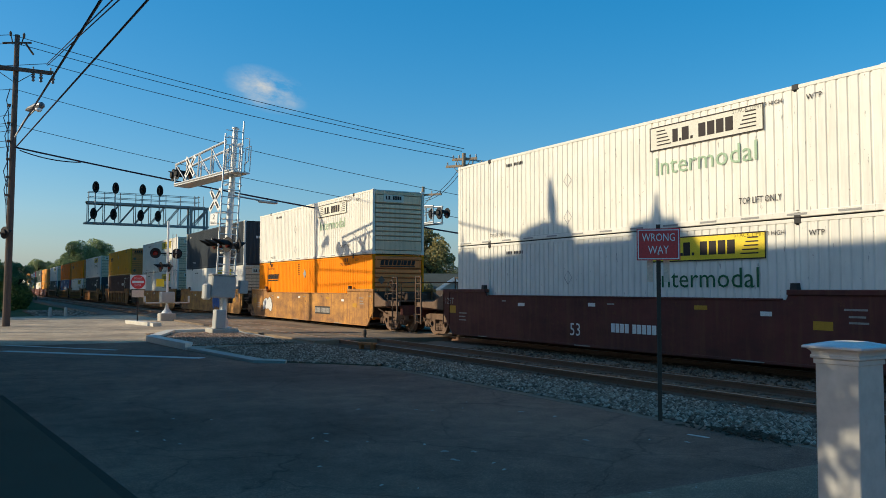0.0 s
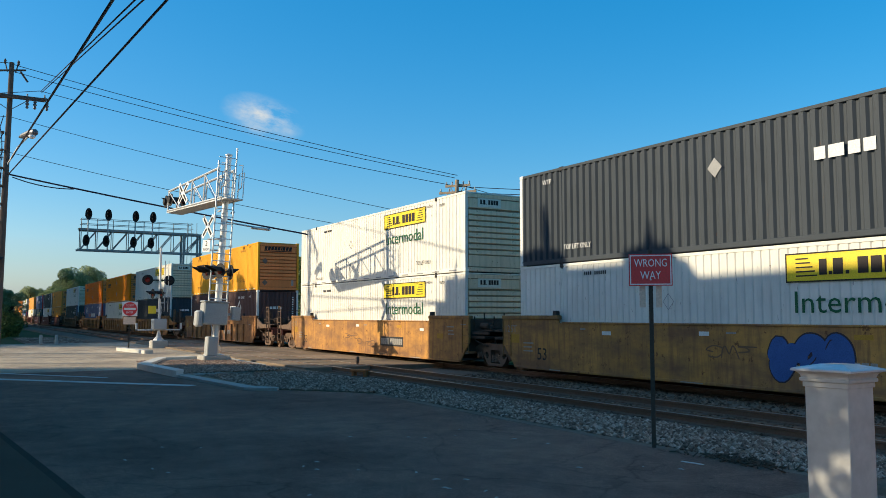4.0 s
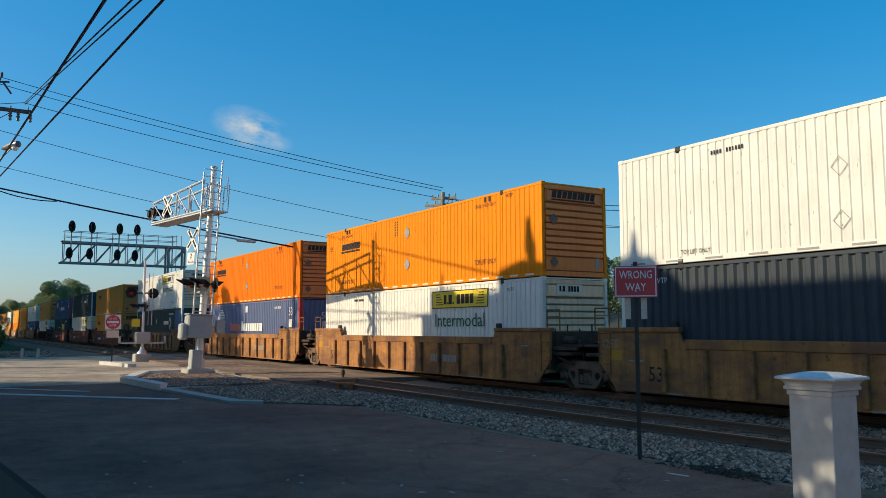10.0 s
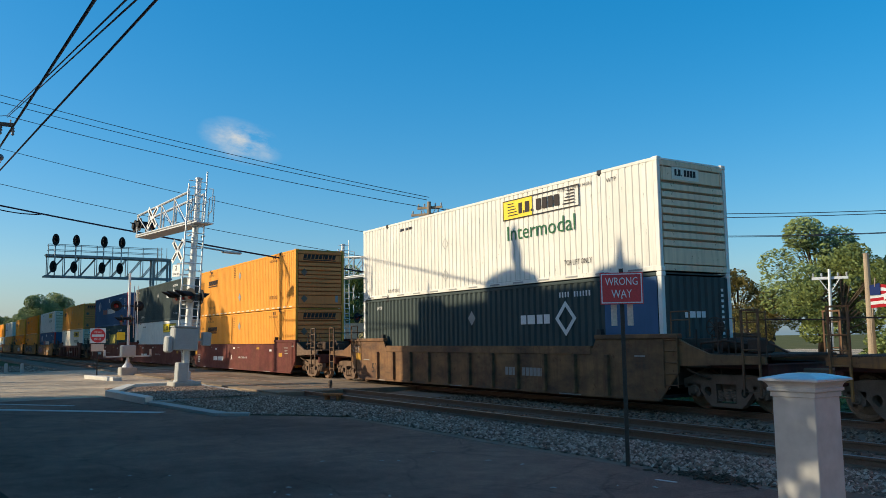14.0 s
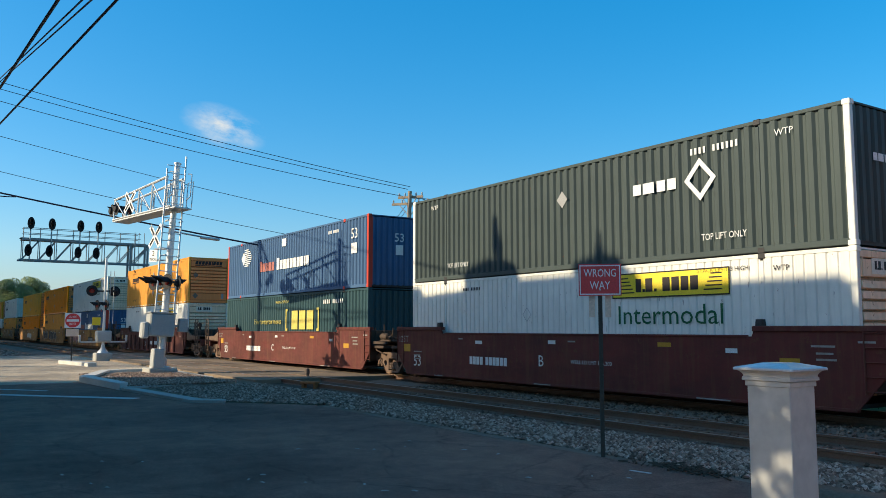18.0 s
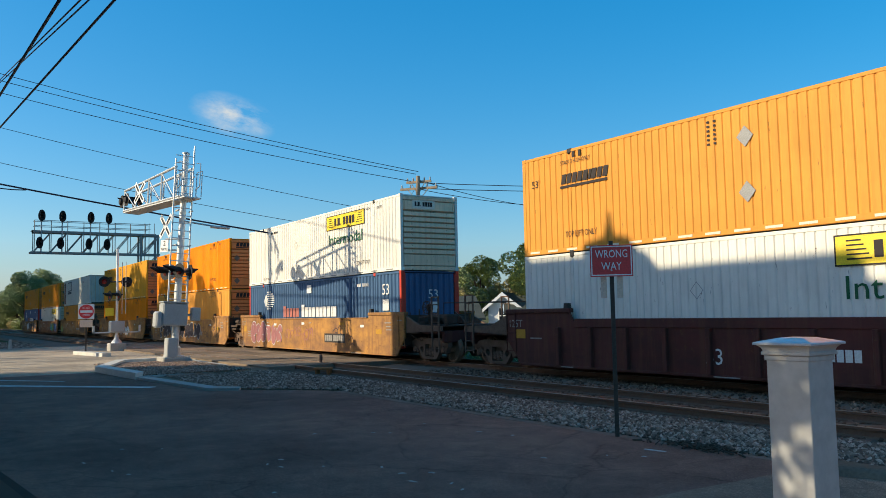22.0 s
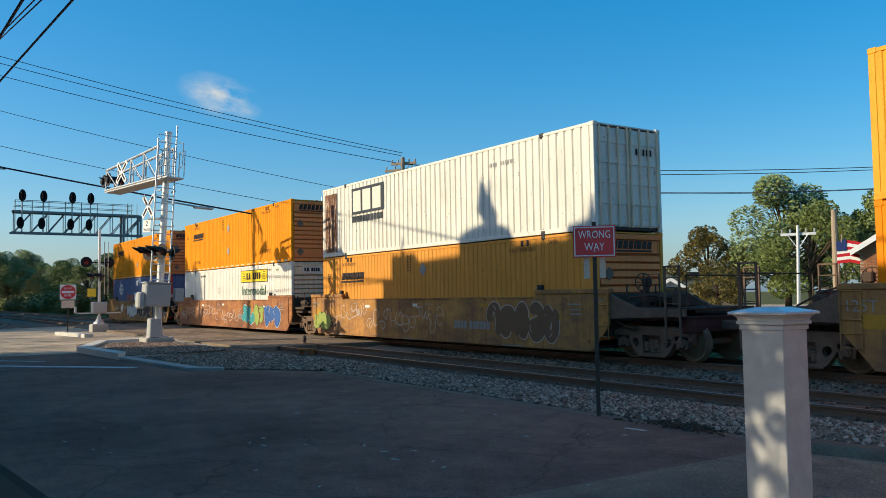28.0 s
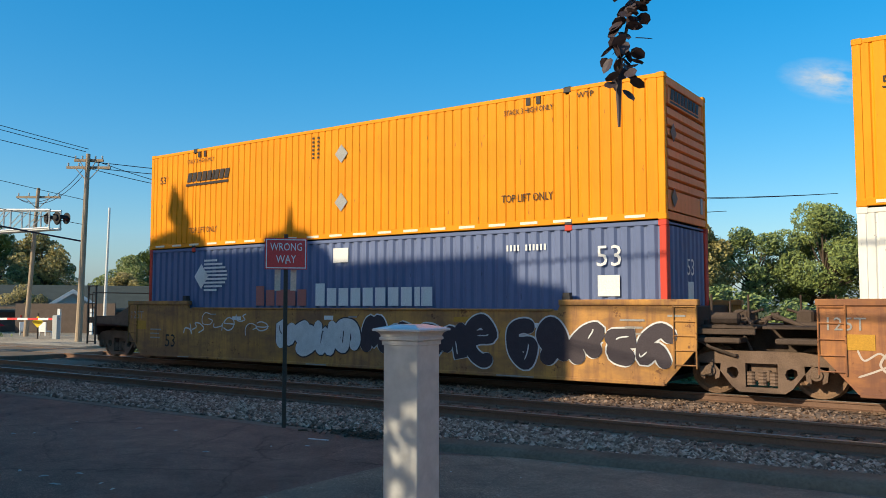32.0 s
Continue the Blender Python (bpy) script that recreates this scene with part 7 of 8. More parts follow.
# cables that climb from the pole to the lines above the street
for a, b, r in (((0.1, 0.3, 9.6), (-20.56, 3.09, 8.36), 0.06), ((0.1, 1.5, 13.2), (-20.53, 3.35, 8.42), 0.03), ((0.1, 1.55, 13.15), (-20.51, 3.49, 8.44), 0.03), ((0.1, 0.2, 8.8), (-20.41, 4.1, 8.52), 0.05)):
    p, q = PL + Vector(a), Vector(b)
    cable(p, p + (q - p) * 1.75, 0.0, r * 0.62, "black cable that slopes over the street")
for dz in (10.5, 10.1, 9.7, 9.2, 8.9):
    cable(PL + Vector((0, 0.1, dz)), Vector((-60, -12, dz - 0.3)), 0.4, 0.015)
for x0 in (0, 1):
    cable(FP + Vector((0.2, 0.2, 8.9 - 0.3 * x0)), Vector((-10, 60, 9.0)), 0.9, 0.02)
    cable(FP + Vector((0, 0, 8.5 - 0.3 * x0)), Vector((-46.0, 24.2, 7.6)), 0.8, 0.015)
    cable(FP + Vector((0.1, 0.1, 9.1 - 0.5 * x0)), Vector((-39.7 + 0.8 * x0, 33.7 + 0.9 * x0, 8.15)), 0.2, 0.018)
    cable(Vector((-39.7 + 0.8 * x0, 33.7 + 0.9 * x0, 8.15)), Vector((-16 + x0, 52, 7.4)), 0.6, 0.018)

# ---- pillar and apron ----
pil = thing("pillar", pose(-2.12, 2.77, -0.09, 0, 0, 3), "pale grey square gate post with a moulded flat cap", "gate post")
part("shaft", Geo().box(-0.062, 0.062, -0.062, 0.062, 0, 1.668, 0.002), VINYL, pil)


def square_rings(rings):
    """A square moulding: rings of (half width, height) from below to the top."""
    g = Geo()
    for r, z in rings:
        g.v += [(-r, -r, z), (r, -r, z), (r, r, z), (-r, r, z)]
    for k in range(len(rings) - 1):
        g.f += [(4 * k + i, 4 * k + (i + 1) % 4, 4 * k + 4 + (i + 1) % 4, 4 * k + 4 + i) for i in range(4)]
    n = 4 * len(rings)
    g.f += [(3, 2, 1, 0), (n - 4, n - 3, n - 2, n - 1)]
    return g


part("neck", square_rings([(0.064, 1.664), (0.0655, 1.665), (0.0655, 1.677), (0.064, 1.678)]), VINYL, pil)
part("collar", square_rings([(0.066, 1.678), (0.0715, 1.680), (0.0715, 1.687), (0.070, 1.689)]), VINYL, pil)
part("cap_moulding", square_rings([(0.0685, 1.689), (0.0690, 1.694), (0.0715, 1.699), (0.0765, 1.704), (0.082, 1.707)]), VINYL, pil)
part("cap", square_rings([(0.084, 1.7065), (0.0872, 1.7075), (0.0875, 1.7125), (0.0855, 1.7145), (0.074, 1.7175), (0.034, 1.7265), (0.030, 1.727)]), CAPGLOSS, pil, "smooth glossy cap that mirrors the sky")

# small things by the track
for x, y in ((-61.0, 5.4), (-60.6, 6.3)):
    b = thing("bollard", Matrix.Translation((x, y, -0.33)), "short pale concrete bollard", "bollard", "bollards")
    part("shaft", Geo().turned([(0.11, 0), (0.11, 0.75), (0.08, 0.85)], 10), CONCRETE, b)

# unseen poles, added only to cast bands of shadow across the crossing road
for x, y, h_ in ((-38.5, -7.0, 7.2), (-42.0, -8.0, 7.6), (-44.5, -7.0, 6.8), (-47.5, -8.0, 7.8), (-51.5, -7.2, 7.0), (-55.0, -8.2, 8.0)):
    pole("utility_pole", (x, y, -0.3), h_, (0.1, 0.1), 0.24, (), POLEDARK, "unseen dark pole added to throw shadow bands over the crossing road")

# ---- trees ----
def crown(rng, clumps, leaf, flat=1.0, per=26):
    g = Geo()
    for cx, cy, cz, r in clumps:
        n = int(per * r * r * 10)
        for _ in range(n):
            while True:
                p = Vector((rng.uniform(-1, 1), rng.uniform(-1, 1), rng.uniform(-1, 1)))
                if 0.25 < p.length < 1:
                    break
            p = p.normalized() * (p.length ** 0.5)
            c = Vector((cx, cy, cz)) + Vector((p.x * r, p.y * r, p.z * r * flat))
            u = Vector((rng.gauss(0, 1), rng.gauss(0, 1), rng.gauss(0, 1))).normalized()
            w = u.orthogonal().normalized()
            s = leaf * rng.uniform(0.6, 1.4)
            g.add([c - u * s, c + w * s * 0.55, c + u * s, c - w * s * 0.55], [(0, 1, 2, 3)])
    return g


def tree(seed, high, spread, material, trunk=None, leaf=0.135, thick=0.028):
    rng = random.Random(seed)
    ob = thing("tree", None, "broad leafy green tree with an uneven crown" if material is LEAF else "leafy tree turning yellow-green", "tree", "trees beyond the tracks")
    base = high * (0.2 if trunk is None else trunk)
    g = Geo().tube((0, 0, -0.3), (0.1, 0, base), high * thick, high * thick * 0.7, 9).tube((0.1, 0, base), (0, 0.1, high * 0.8), high * thick * 0.7, high * 0.006, 7)
    clumps = []
    for i in range(38):
        t = i / 38
        a = rng.uniform(0, 6.28)
        zc = base + (high - base) * (0.12 + 0.8 * t)
        rad = spread * (1 - abs(t - 0.4) * 1.1) * rng.uniform(0.4, 1.0)
        c = (rad * math.cos(a), rad * math.sin(a), zc)
        r = spread * rng.uniform(0.12, 0.32)
        clumps.append((*c, r))
        g.tube((0, 0, base + (zc - base) * 0.45), c, high * 0.008, high * 0.002, 5)
    part("trunk", g, BARK, ob)
    part("crown", crown(rng, clumps, leaf, 0.85, 34), material, ob)
    return ob


WOODS = random.Random(77)
TREES = [tree(1, 10.5, 4.6, LEAF), tree(2, 9.0, 4.0, LEAFWARM), tree(3, 11.5, 5.0, LEAF), tree(4, 6.5, 3.4, LEAFWARM), tree(5, 17.5, 3.6, LEAF, 0.52, thick=0.015)]
spots = []
rng = random.Random(8)
for x, y, s, k in ((-34, 52, 0.88, 2), (-28, 55, 0.84, 0), (-22, 58, 0.88, 2), (-39, 50, 0.75, 1), (-16, 62, 0.74, 0), (-11.5, 63, 0.80, 2), (-5, 62, 0.86, 2), (-57, 53, 0.9, 0), (-50, 42, 0.8, 0),
                   (-56, 38, 0.5, 1), (-62, 42, 0.6, 0), (-68, 38, 0.9, 1), (-74, 42, 0.75, 1), (-66, 30, 0.75, 0), (-72, 32, 0.85, 2), (-80, 34, 0.95, 0), (-90, 38, 0.9, 1), (-60, 31, 0.6, 3), (-55, 29.5, 0.5, 3),
                   (-100, 30, 0.9, 2), (-112, 34, 0.9, 0), (-125, 28, 0.9, 1), (-140, 32, 0.85, 2), (-155, 30, 0.85, 0), (-175, 30, 0.9, 2), (-195, 28, 0.9, 1), (-215, 34, 1.0, 0), (-240, 30, 1.0, 2),
                   (-150, 8.0, 0.62, 0), (-175, 3, 0.75, 2), (-200, 8, 0.8, 0), (-220, 0, 0.9, 2), (-165, -6, 0.6, 1), (-250, 6, 1.0, 0), (-110, -2, 0.33, 3), (-105, 1.5, 0.28, 3), (-98, 0.5, 0.25, 3),
                   (-31, 50, 0.75, 0), (-25, 53, 0.8, 2), (-19, 57, 0.85, 1), (-36, 47, 0.62, 3), (-42, 44, 0.6, 3), (-13, 66, 0.72, 0), (-2, 66, 0.9, 0), (4, 68, 0.95, 2), (-8, 70, 0.95, 1), (-47, 48, 0.45, 2), (-53, 46, 0.8, 0),
                   (-59, 46, 0.6, 1), (-65, 47, 0.65, 2), (-77, 38, 0.85, 0), (-84, 40, 0.9, 2), (-95, 34, 0.8, 0), (-105, 38, 0.85, 2), (-118, 30, 0.8, 3), (-132, 33, 0.85, 0), (-70, 24.5, 0.55, 3), (-78, 25, 0.6, 1), (-88, 26, 0.65, 3),
                   (-62, -7, 0.95, 4), (-66.5, -7.5, 1.05, 4), (-71, -9, 1.65, 0), (-79, -9, 1.6, 2), (-87, -8, 1.7, 0), (-95, -9, 1.95, 2), (-104, -8, 2.13, 0), (-113, -8, 1.95, 2), (-122, -7.5, 2.07, 0), (-132, -8, 1.95, 2), (-142, -8, 2.07, 0), (-152, -9, 2.0, 2), (-161, -8.5, 2.07, 0), (-171, -9, 1.95, 2), (-181, -9, 2.07, 0), (-192, -9, 2.0, 2), (-203, -9.5, 2.07, 0), (-215, -10, 2.0, 2),
                   (-170, 62, 1.45, 0), (-185, 48, 1.3, 2), (-205, 56, 1.5, 1), (-225, 50, 1.5, 0), (-245, 66, 1.7, 2), (-265, 40, 1.3, 0), (-290, 20, 1.0, 2), (-300, 0, 1.05, 0), (-285, -18, 1.1, 1), (-150, 55, 1.25, 1), (-310, 40, 1.7, 2)):
    spots.append((x, y, s, k))
for i in range(30):
    spots.append((-215 - 7.5 * i, WOODS.uniform(22.5, 34), WOODS.uniform(0.95, 1.25), WOODS.choice((0, 1, 2, 0))))
used = set()
for x, y, s, k in spots:
    m = pose(x, y, -0.45, 0, 0, rng.uniform(0, 360))
    if k not in used:
        used.add(k)
        TREES[k].matrix_basis = m
        TREES[k].scale = (s, s, s)
    else:
        o = copy_thing(TREES[k], m)
        o.scale = (s, s, s)

brush = Geo()
thick = random.Random(31)
for _ in range(26000):
    x = -95 + 110 * thick.random()
    tall = 0.35 + 0.55 * (0.5 + 0.5 * math.sin(x * 0.7) * math.sin(x * 0.23 + 1)) * thick.random()
    c = Vector((x, thick.uniform(21.6, 24.4), -0.5 + tall * thick.random() ** 0.7))
    if -63 < x < -32 and not -47.6 < x < -46.2:
        continue
    a = Vector((thick.gauss(0, 1), thick.gauss(0, 1), thick.gauss(0, 1.4))).normalized()
    b = a.orthogonal().normalized()
    q = thick.uniform(0.06, 0.14)
    brush.add([c - a * q, c + b * q * 0.4, c + a * q, c - b * q * 0.4], [(0, 1, 2, 3)])
solid("undergrowth", brush, LEAF, "low green weeds and scrub beside the far track", "undergrowth", kind="stuff")

bushes = random.Random(44)
hedge_rng = random.Random(61)
KINDS = []
for j, (w_, tall, leaf_) in enumerate(((2.6, 3.6, LEAF), (2.4, 3.0, LEAFWARM), (2.8, 4.4, LEAF))):
    sh = thing("tall_shrub", None, "tall wild shrub leafy down to the ground" if leaf_ is LEAF else "tall wild shrub turning yellow at the wood's edge", "shrub", "shrubs along the wood's edge")
    cl = [(hedge_rng.uniform(-1, 1) * w_ * 0.75, hedge_rng.uniform(-1, 1) * w_ * 0.45, tall * hedge_rng.uniform(0.08, 0.85), w_ * hedge_rng.uniform(0.28, 0.42)) for _ in range(13)]
    part("stems", Geo().tube((0, 0, 0), (0.2, 0.1, tall * 0.7), 0.07, 0.03, 6).tube((0.3, 0, 0), (-0.6, 0.2, tall * 0.6), 0.06, 0.02, 6), BARK, sh)
    part("crown", crown(hedge_rng, cl, 0.14, 0.9, 26), leaf_, sh)
    KINDS.append(sh)
for i in range(19):
    x = -126 + i * 3.6
    m = pose(x + hedge_rng.uniform(-0.8, 0.8), 26.2 + hedge_rng.uniform(0, 3.2), -0.4, 0, 0, hedge_rng.uniform(-30, 30))
    if i < 3:
        KINDS[i].matrix_basis = m
    else:
        copy_thing(KINDS[hedge_rng.choice((0, 1, 2, 2))], m)
for i in range(12):
    o = copy_thing(KINDS[hedge_rng.choice((0, 1, 2))], pose(-27 + i * 3.3, 48.5 + hedge_rng.uniform(-1, 1), -0.45, 0, 0, hedge_rng.uniform(-30, 30)))
    o.scale = (0.9, 0.9, 0.75)
for i in range(34):
    o = copy_thing(KINDS[hedge_rng.choice((0, 2, 1))], pose(-131 - i * 8.5, 23.5 + hedge_rng.uniform(0, 3), -0.45, 0, 0, hedge_rng.uniform(-20, 20)))
    o.scale = (1.9, 1.4, 0.95)
for i in range(11):
    o = copy_thing(KINDS[hedge_rng.choice((0, 2))], pose(-142 - i * 9, 3.2 + 0.25 * i + hedge_rng.uniform(-1, 1), -0.45, 0, 0, hedge_rng.uniform(-30, 30)))
    o.scale = (1.5, 1.3, 1.1 + 0.05 * i)
for x, y, w_, tall in ((-88, 3.0, 1.76, 1.28), (-94, 4.4, 2.08, 1.74), (-101, 4.0, 2.4, 2.09), (-109, 5.2, 2.56, 2.32), (-118, 5.0, 2.72, 2.44), (-128, 6.2, 2.88, 2.67), (-138, 5.0, 3.04, 2.9), (-150, 7.4, 3.36, 3.13), (-164, 6.0, 3.52, 3.25), (-178, 8.0, 3.84, 3.6)):
    sh = thing("shrub", Matrix.Translation((x, y, -0.4)), "dense dark green roadside shrub", "shrub", "shrubs beside the track")
    cl = [(bushes.uniform(-1, 1) * w_ * 0.8, bushes.uniform(-1, 1) * w_ * 0.5, tall * bushes.uniform(0.12, 0.8), w_ * bushes.uniform(0.3, 0.5)) for _ in range(9)]
    part("stems", Geo().tube((0, 0, 0), (0.2, 0.1, tall * 0.6), 0.06, 0.03, 6).tube((0.3, 0, 0), (-0.5, 0.2, tall * 0.5), 0.05, 0.02, 6), BARK, sh)
    part("crown", crown(bushes, cl, 0.17, 0.9, 17), LEAF, sh)

# ---- houses beyond the tracks ----
def house(name, at, yaw, w, d, wall, ridge, walls, roof, label, windows=((0.5, 1.2),), gable=True):
    """A gabled house; the gable end faces -y before it is turned; the origin is the middle of the gable's foot."""
    ob = thing(name, pose(*at, 0, 0, yaw), label, "house")
    part("wall", Geo().prism([(-w / 2, 0), (w / 2, 0), (w / 2, wall), (0, ridge), (-w / 2, wall)], "y", 0, d), walls, ob)
    e = 0.35
    k = (ridge - wall) / (w / 2)
    for s in (-1, 1):
        part("roof", Geo().prism([(0, ridge + 0.16), (s * (w / 2 + e), wall - k * e + 0.16), (s * (w / 2 + e), wall - k * e), (0, ridge)], "y", -e, d + e), roof, ob)
        part("barge_board", Geo().prism([(0, ridge + 0.17), (s * (w / 2 + e), wall - k * e + 0.17), (s * (w / 2 + e), wall - k * e - 0.08), (0, ridge - 0.1)], "y", -e - 0.05, -e), SIGNWHITE, ob)
    for x, z in windows:
        wd = part("window", Geo().box(x - 0.42, x + 0.42, -0.06, -0.005, z, z + 1.3, 0.02), SIGNWHITE, ob)
        part("pane", Geo().box(x - 0.34, x + 0.34, -0.07, -0.06, z + 0.08, z + 0.62), WINDOWDARK, wd)
        part("pane", Geo().box(x - 0.34, x + 0.34, -0.07, -0.06, z + 0.69, z + 1.22), WINDOWDARK, wd)
        part("sill", Geo().box(x - 0.5, x + 0.5, -0.12, -0.005, z - 0.1, z - 0.01), SIGNWHITE, wd)
    return ob


brick = house("brick_building", (-18.2, 36.5, -0.45), 25, 3.8, 9, 3.85, 5.05, MORTAR, ROOFDARK, "orange brick building with a white-trimmed gable", ((-0.45, 2.35), (0.9, 2.35)))
bm_ = Geo().box(0.005, 0.245, -0.03, 0.02, 0.006, 0.064).mesh("brick", BRICK)
# bricks of the gable, course by course
rows_ = 0
joined = Geo()
for r in range(76):
    z = 0.05 + r * 0.07
    half = 1.9 if z < 3.8 else 1.9 * (5.05 - z) / 1.2
    if half < 0.3:
        continue
    x = -half + (0.125 if r % 2 else 0.0)
    while x + 0.25 < half:
        hidden = any(wx - 0.52 < x + 0.125 < wx + 0.52 and wz - 0.12 < z < wz + 1.36 for wx, wz in ((-0.45, 2.35), (0.9, 2.35)))
        if not hidden:
            if 2.2 < z < 3.5 and -2.2 < x < 1.7 and rows_ < 290:
                part("brick", bm_, BRICK, brick, at=(x, 0, z))
                rows_ += 1
            else:
                joined.box(x + 0.005, x + 0.245, -0.03, 0.02, z + 0.006, z + 0.064)
        x += 0.25
tagged(part("bricks", joined, BRICK, brick), "orange bricks in pale mortar", kind="stuff")
house("white_house", (-39.5, 46.5, -0.45), 40, 2.6, 3, 2.15, 2.95, WHITEWALL, ROOFDARK, "small white gabled house among trees", ((0, 0.95),))
rear = house("shingled_house", (-42.6, 46.8, -0.45), -49.5, 6.0, 6.6, 1.9, 3.35, WHITEWALL, ROOFDARK, "low house with a wide shingle roof and chimney", ())
part("chimney", Geo().box(-1.6, -1.1, 4.2, 4.7, 2.2, 4.1, 0.02), BRICK, rear)
house("white_house", (-49.6, 38.0, -0.45), 37, 2.4, 3, 2.5, 3.45, WHITEWALL, ROOFDARK, "small white gabled house with a porch", ((0, 1.2),))
house("shingled_house", (-50.6, 39.2, -0.45), -37, 5.0, 7.0, 2.2, 3.2, WHITEWALL, ROOFDARK, "low white house with a dark shingle roof", ())
# walls in dark pole wood colour, which paints in the porch's shade
house("long_roofed_house", (-59.5, 27.5, -0.45), -27, 9, 12, 1.7, 3.3, POLEDARK, ROOFDARK, "low house with a wide grey-green shingle roof", ())
house("porch_dormer", (-50.2, 30.2, 0.75), 62, 2.4, 2, 0.9, 1.7, WHITEWALL, ROOFDARK, "white gabled porch of the low house", ())

house("red_roofed_kiosk", (-66, -1.75, -0.33), 90, 4.6, 4, 2.4, 5.4, WHITEWALL, REDROOF, "small white kiosk with a steep dull red roof", ())

cab = thing("signal_bungalow", pose(-88.6, 23.2, -0.35, 0, 0, 28), "silver-grey corrugated metal equipment cabin with a door", "equipment cabin")
part("wall", Geo().box(-1.55, 1.55, -1.1, 1.1, 0, 2.35, 0.03), SIGNALGREY, cab)
for i in range(14):
    part("wall_rib", Geo().box(-1.5 + i * 0.23, -1.44 + i * 0.23, -1.13, -1.1, 0.05, 2.3), GALV, cab)
part("roof", Geo().box(-1.65, 1.65, -1.2, 1.2, 2.35, 2.45, 0.02), GALV, cab)
part("door", Geo().box(1.555, 1.60, -0.45, 0.45, 0.1, 2.1, 0.01), SIGNALGREY, cab)
part("notice", Geo().box(1.60, 1.61, 0.5, 0.95, 1.3, 1.8), SIGNWHITE, cab)

shed = thing("metal_cabin", pose(-53.5, 23.0, -0.45, 0, 0, 11), "dark grey metal equipment cabin with ribbed side and a white notice", "equipment cabin")
part("wall", Geo().box(-1.65, 0.0, 0.0, 2.65, 0, 2.3, 0.02), SHEDGREY, shed)
for i in range(8):
    part("wall_rib", Geo().box(-1.6 + i * 0.215, -1.52 + i * 0.215, -0.05, 0.0, 0.04, 2.26), SHEDGREY, shed)
part("corner_post", Geo().box(-0.06, 0.07, -0.07, 0.06, 0, 2.55), GALV, shed)
part("roof", Geo().prism([(-0.12, 2.3), (2.78, 2.3), (2.78, 2.34), (1.2, 2.52), (-0.12, 2.4)], "x", -1.75, 0.16), GALV, shed, "pale folded metal roof")
for y0, y1 in ((0.35, 1.25), (1.29, 2.2)):
    d_ = part("door", Geo().box(0.0, 0.05, y0, y1, 0.1, 2.1, 0.01), SHEDGREY, shed)
    part("handle", Geo().box(0.05, 0.09, y1 - 0.16, y1 - 0.1, 0.95, 1.2, 0.01), GALV, d_)
part("notice", Geo().box(0.05, 0.06, 1.42, 2.02, 1.45, 1.9), SIGNWHITE, shed, "white notice board")
part("plinth", Geo().box(-1.7, 0.08, -0.05, 2.7, -0.2, 0.06), CONCRETE, shed)

stand = thing("track_stand", pose(-24.9, 11.85, -0.28, 0, 0, 25), "low weathered orange-brown trestle beside the track", "trestle")
part("top", Geo().box(-0.32, 0.32, -0.12, 0.12, 0.26, 0.33, 0.01), RUSTWOOD, stand)
for x in (-0.24, 0.24):
    part("leg", Geo().box(x - 0.05, x + 0.05, -0.08, 0.08, -0.1, 0.26, 0.01), RUSTWOOD, stand)
solid("marker_stub", Geo().turned([(0.05, -0.4), (0.05, 0.1), (0.08, 0.14), (0.07, 0.3), (0.02, 0.34)], 10).moved(Matrix.Translation((-28.6, 13.45, -0.05))), POLEDARK, "short dark marker post by the rail", "marker post")

# patio of the low house: pergola, umbrella, chairs, gate arms
perg = thing("pergola", pose(-48.0, 27.0, -0.3, 0, 0, 30), "white timber pergola with posts and beams", "pergola")
for i in range(4):
    part("post", Geo().box(-3.0 + i * 2.0, -2.84 + i * 2.0, -0.08, 0.08, 0, 1.7), SIGNWHITE, perg)
part("beam", Geo().box(-3.2, 3.3, -0.1, 0.1, 1.7, 1.82), POLEDARK, perg)
part("back_wall", Geo().box(-3.2, 3.3, 2.4, 2.5, 0, 2.0), POLEDARK, perg, "dark shaded wall under the porch")
um = thing("patio_umbrella", Matrix.Translation((-48.4, 24.5, -0.3)), "low red patio umbrella half open", "umbrella")
part("pole", Geo().tube((0, 0, 0), (0, 0, 1.02), 0.02), GALV, um)
part("canopy", Geo().turned([(0.5, 0.72), (0.48, 0.75), (0.2, 0.92), (0.03, 1.0)], 8), REDCLOTH, um)
# chairs stand in for an unclear pale shape under the porch
for i, (x, y) in enumerate(((-45.6, 25.9), (-47.3, 25.6))):
    ch = thing("patio_chair", pose(x, y, -0.3, 0, 0, 200 + 40 * i), "pale plastic patio chair standing in for an unclear pale shape", "chair", "patio chairs")
    part("seat", Geo().box(-0.25, 0.25, -0.25, 0.25, 0.4, 0.45, 0.01), SIGNWHITE, ch)
    part("backrest", Geo().box(-0.25, 0.25, 0.2, 0.26, 0.45, 0.95, 0.02), SIGNWHITE, ch)
    for sx in (-0.21, 0.21):
        for sy in (-0.21, 0.21):
            part("leg", Geo().tube((sx, sy, 0), (sx, sy, 0.42), 0.022), SIGNWHITE, ch)
bar_ = thing("gate_arm", pose(-44.6, 22.2, 0.85, 0, 0, 24), "lowered crossing gate arm with red and white bands", "gate arm")
for i in range(14):
    part("band", Geo().box(-4.2 + i * 0.6, -3.6 + i * 0.6, -0.04, 0.04, 0.0, 0.11), SIGNRED if i % 2 else SIGNWHITE, bar_)
part("support", Geo().box(3.9, 4.2, -0.15, 0.15, -1.15, 0.25, 0.03), SIGNALGREY, bar_)
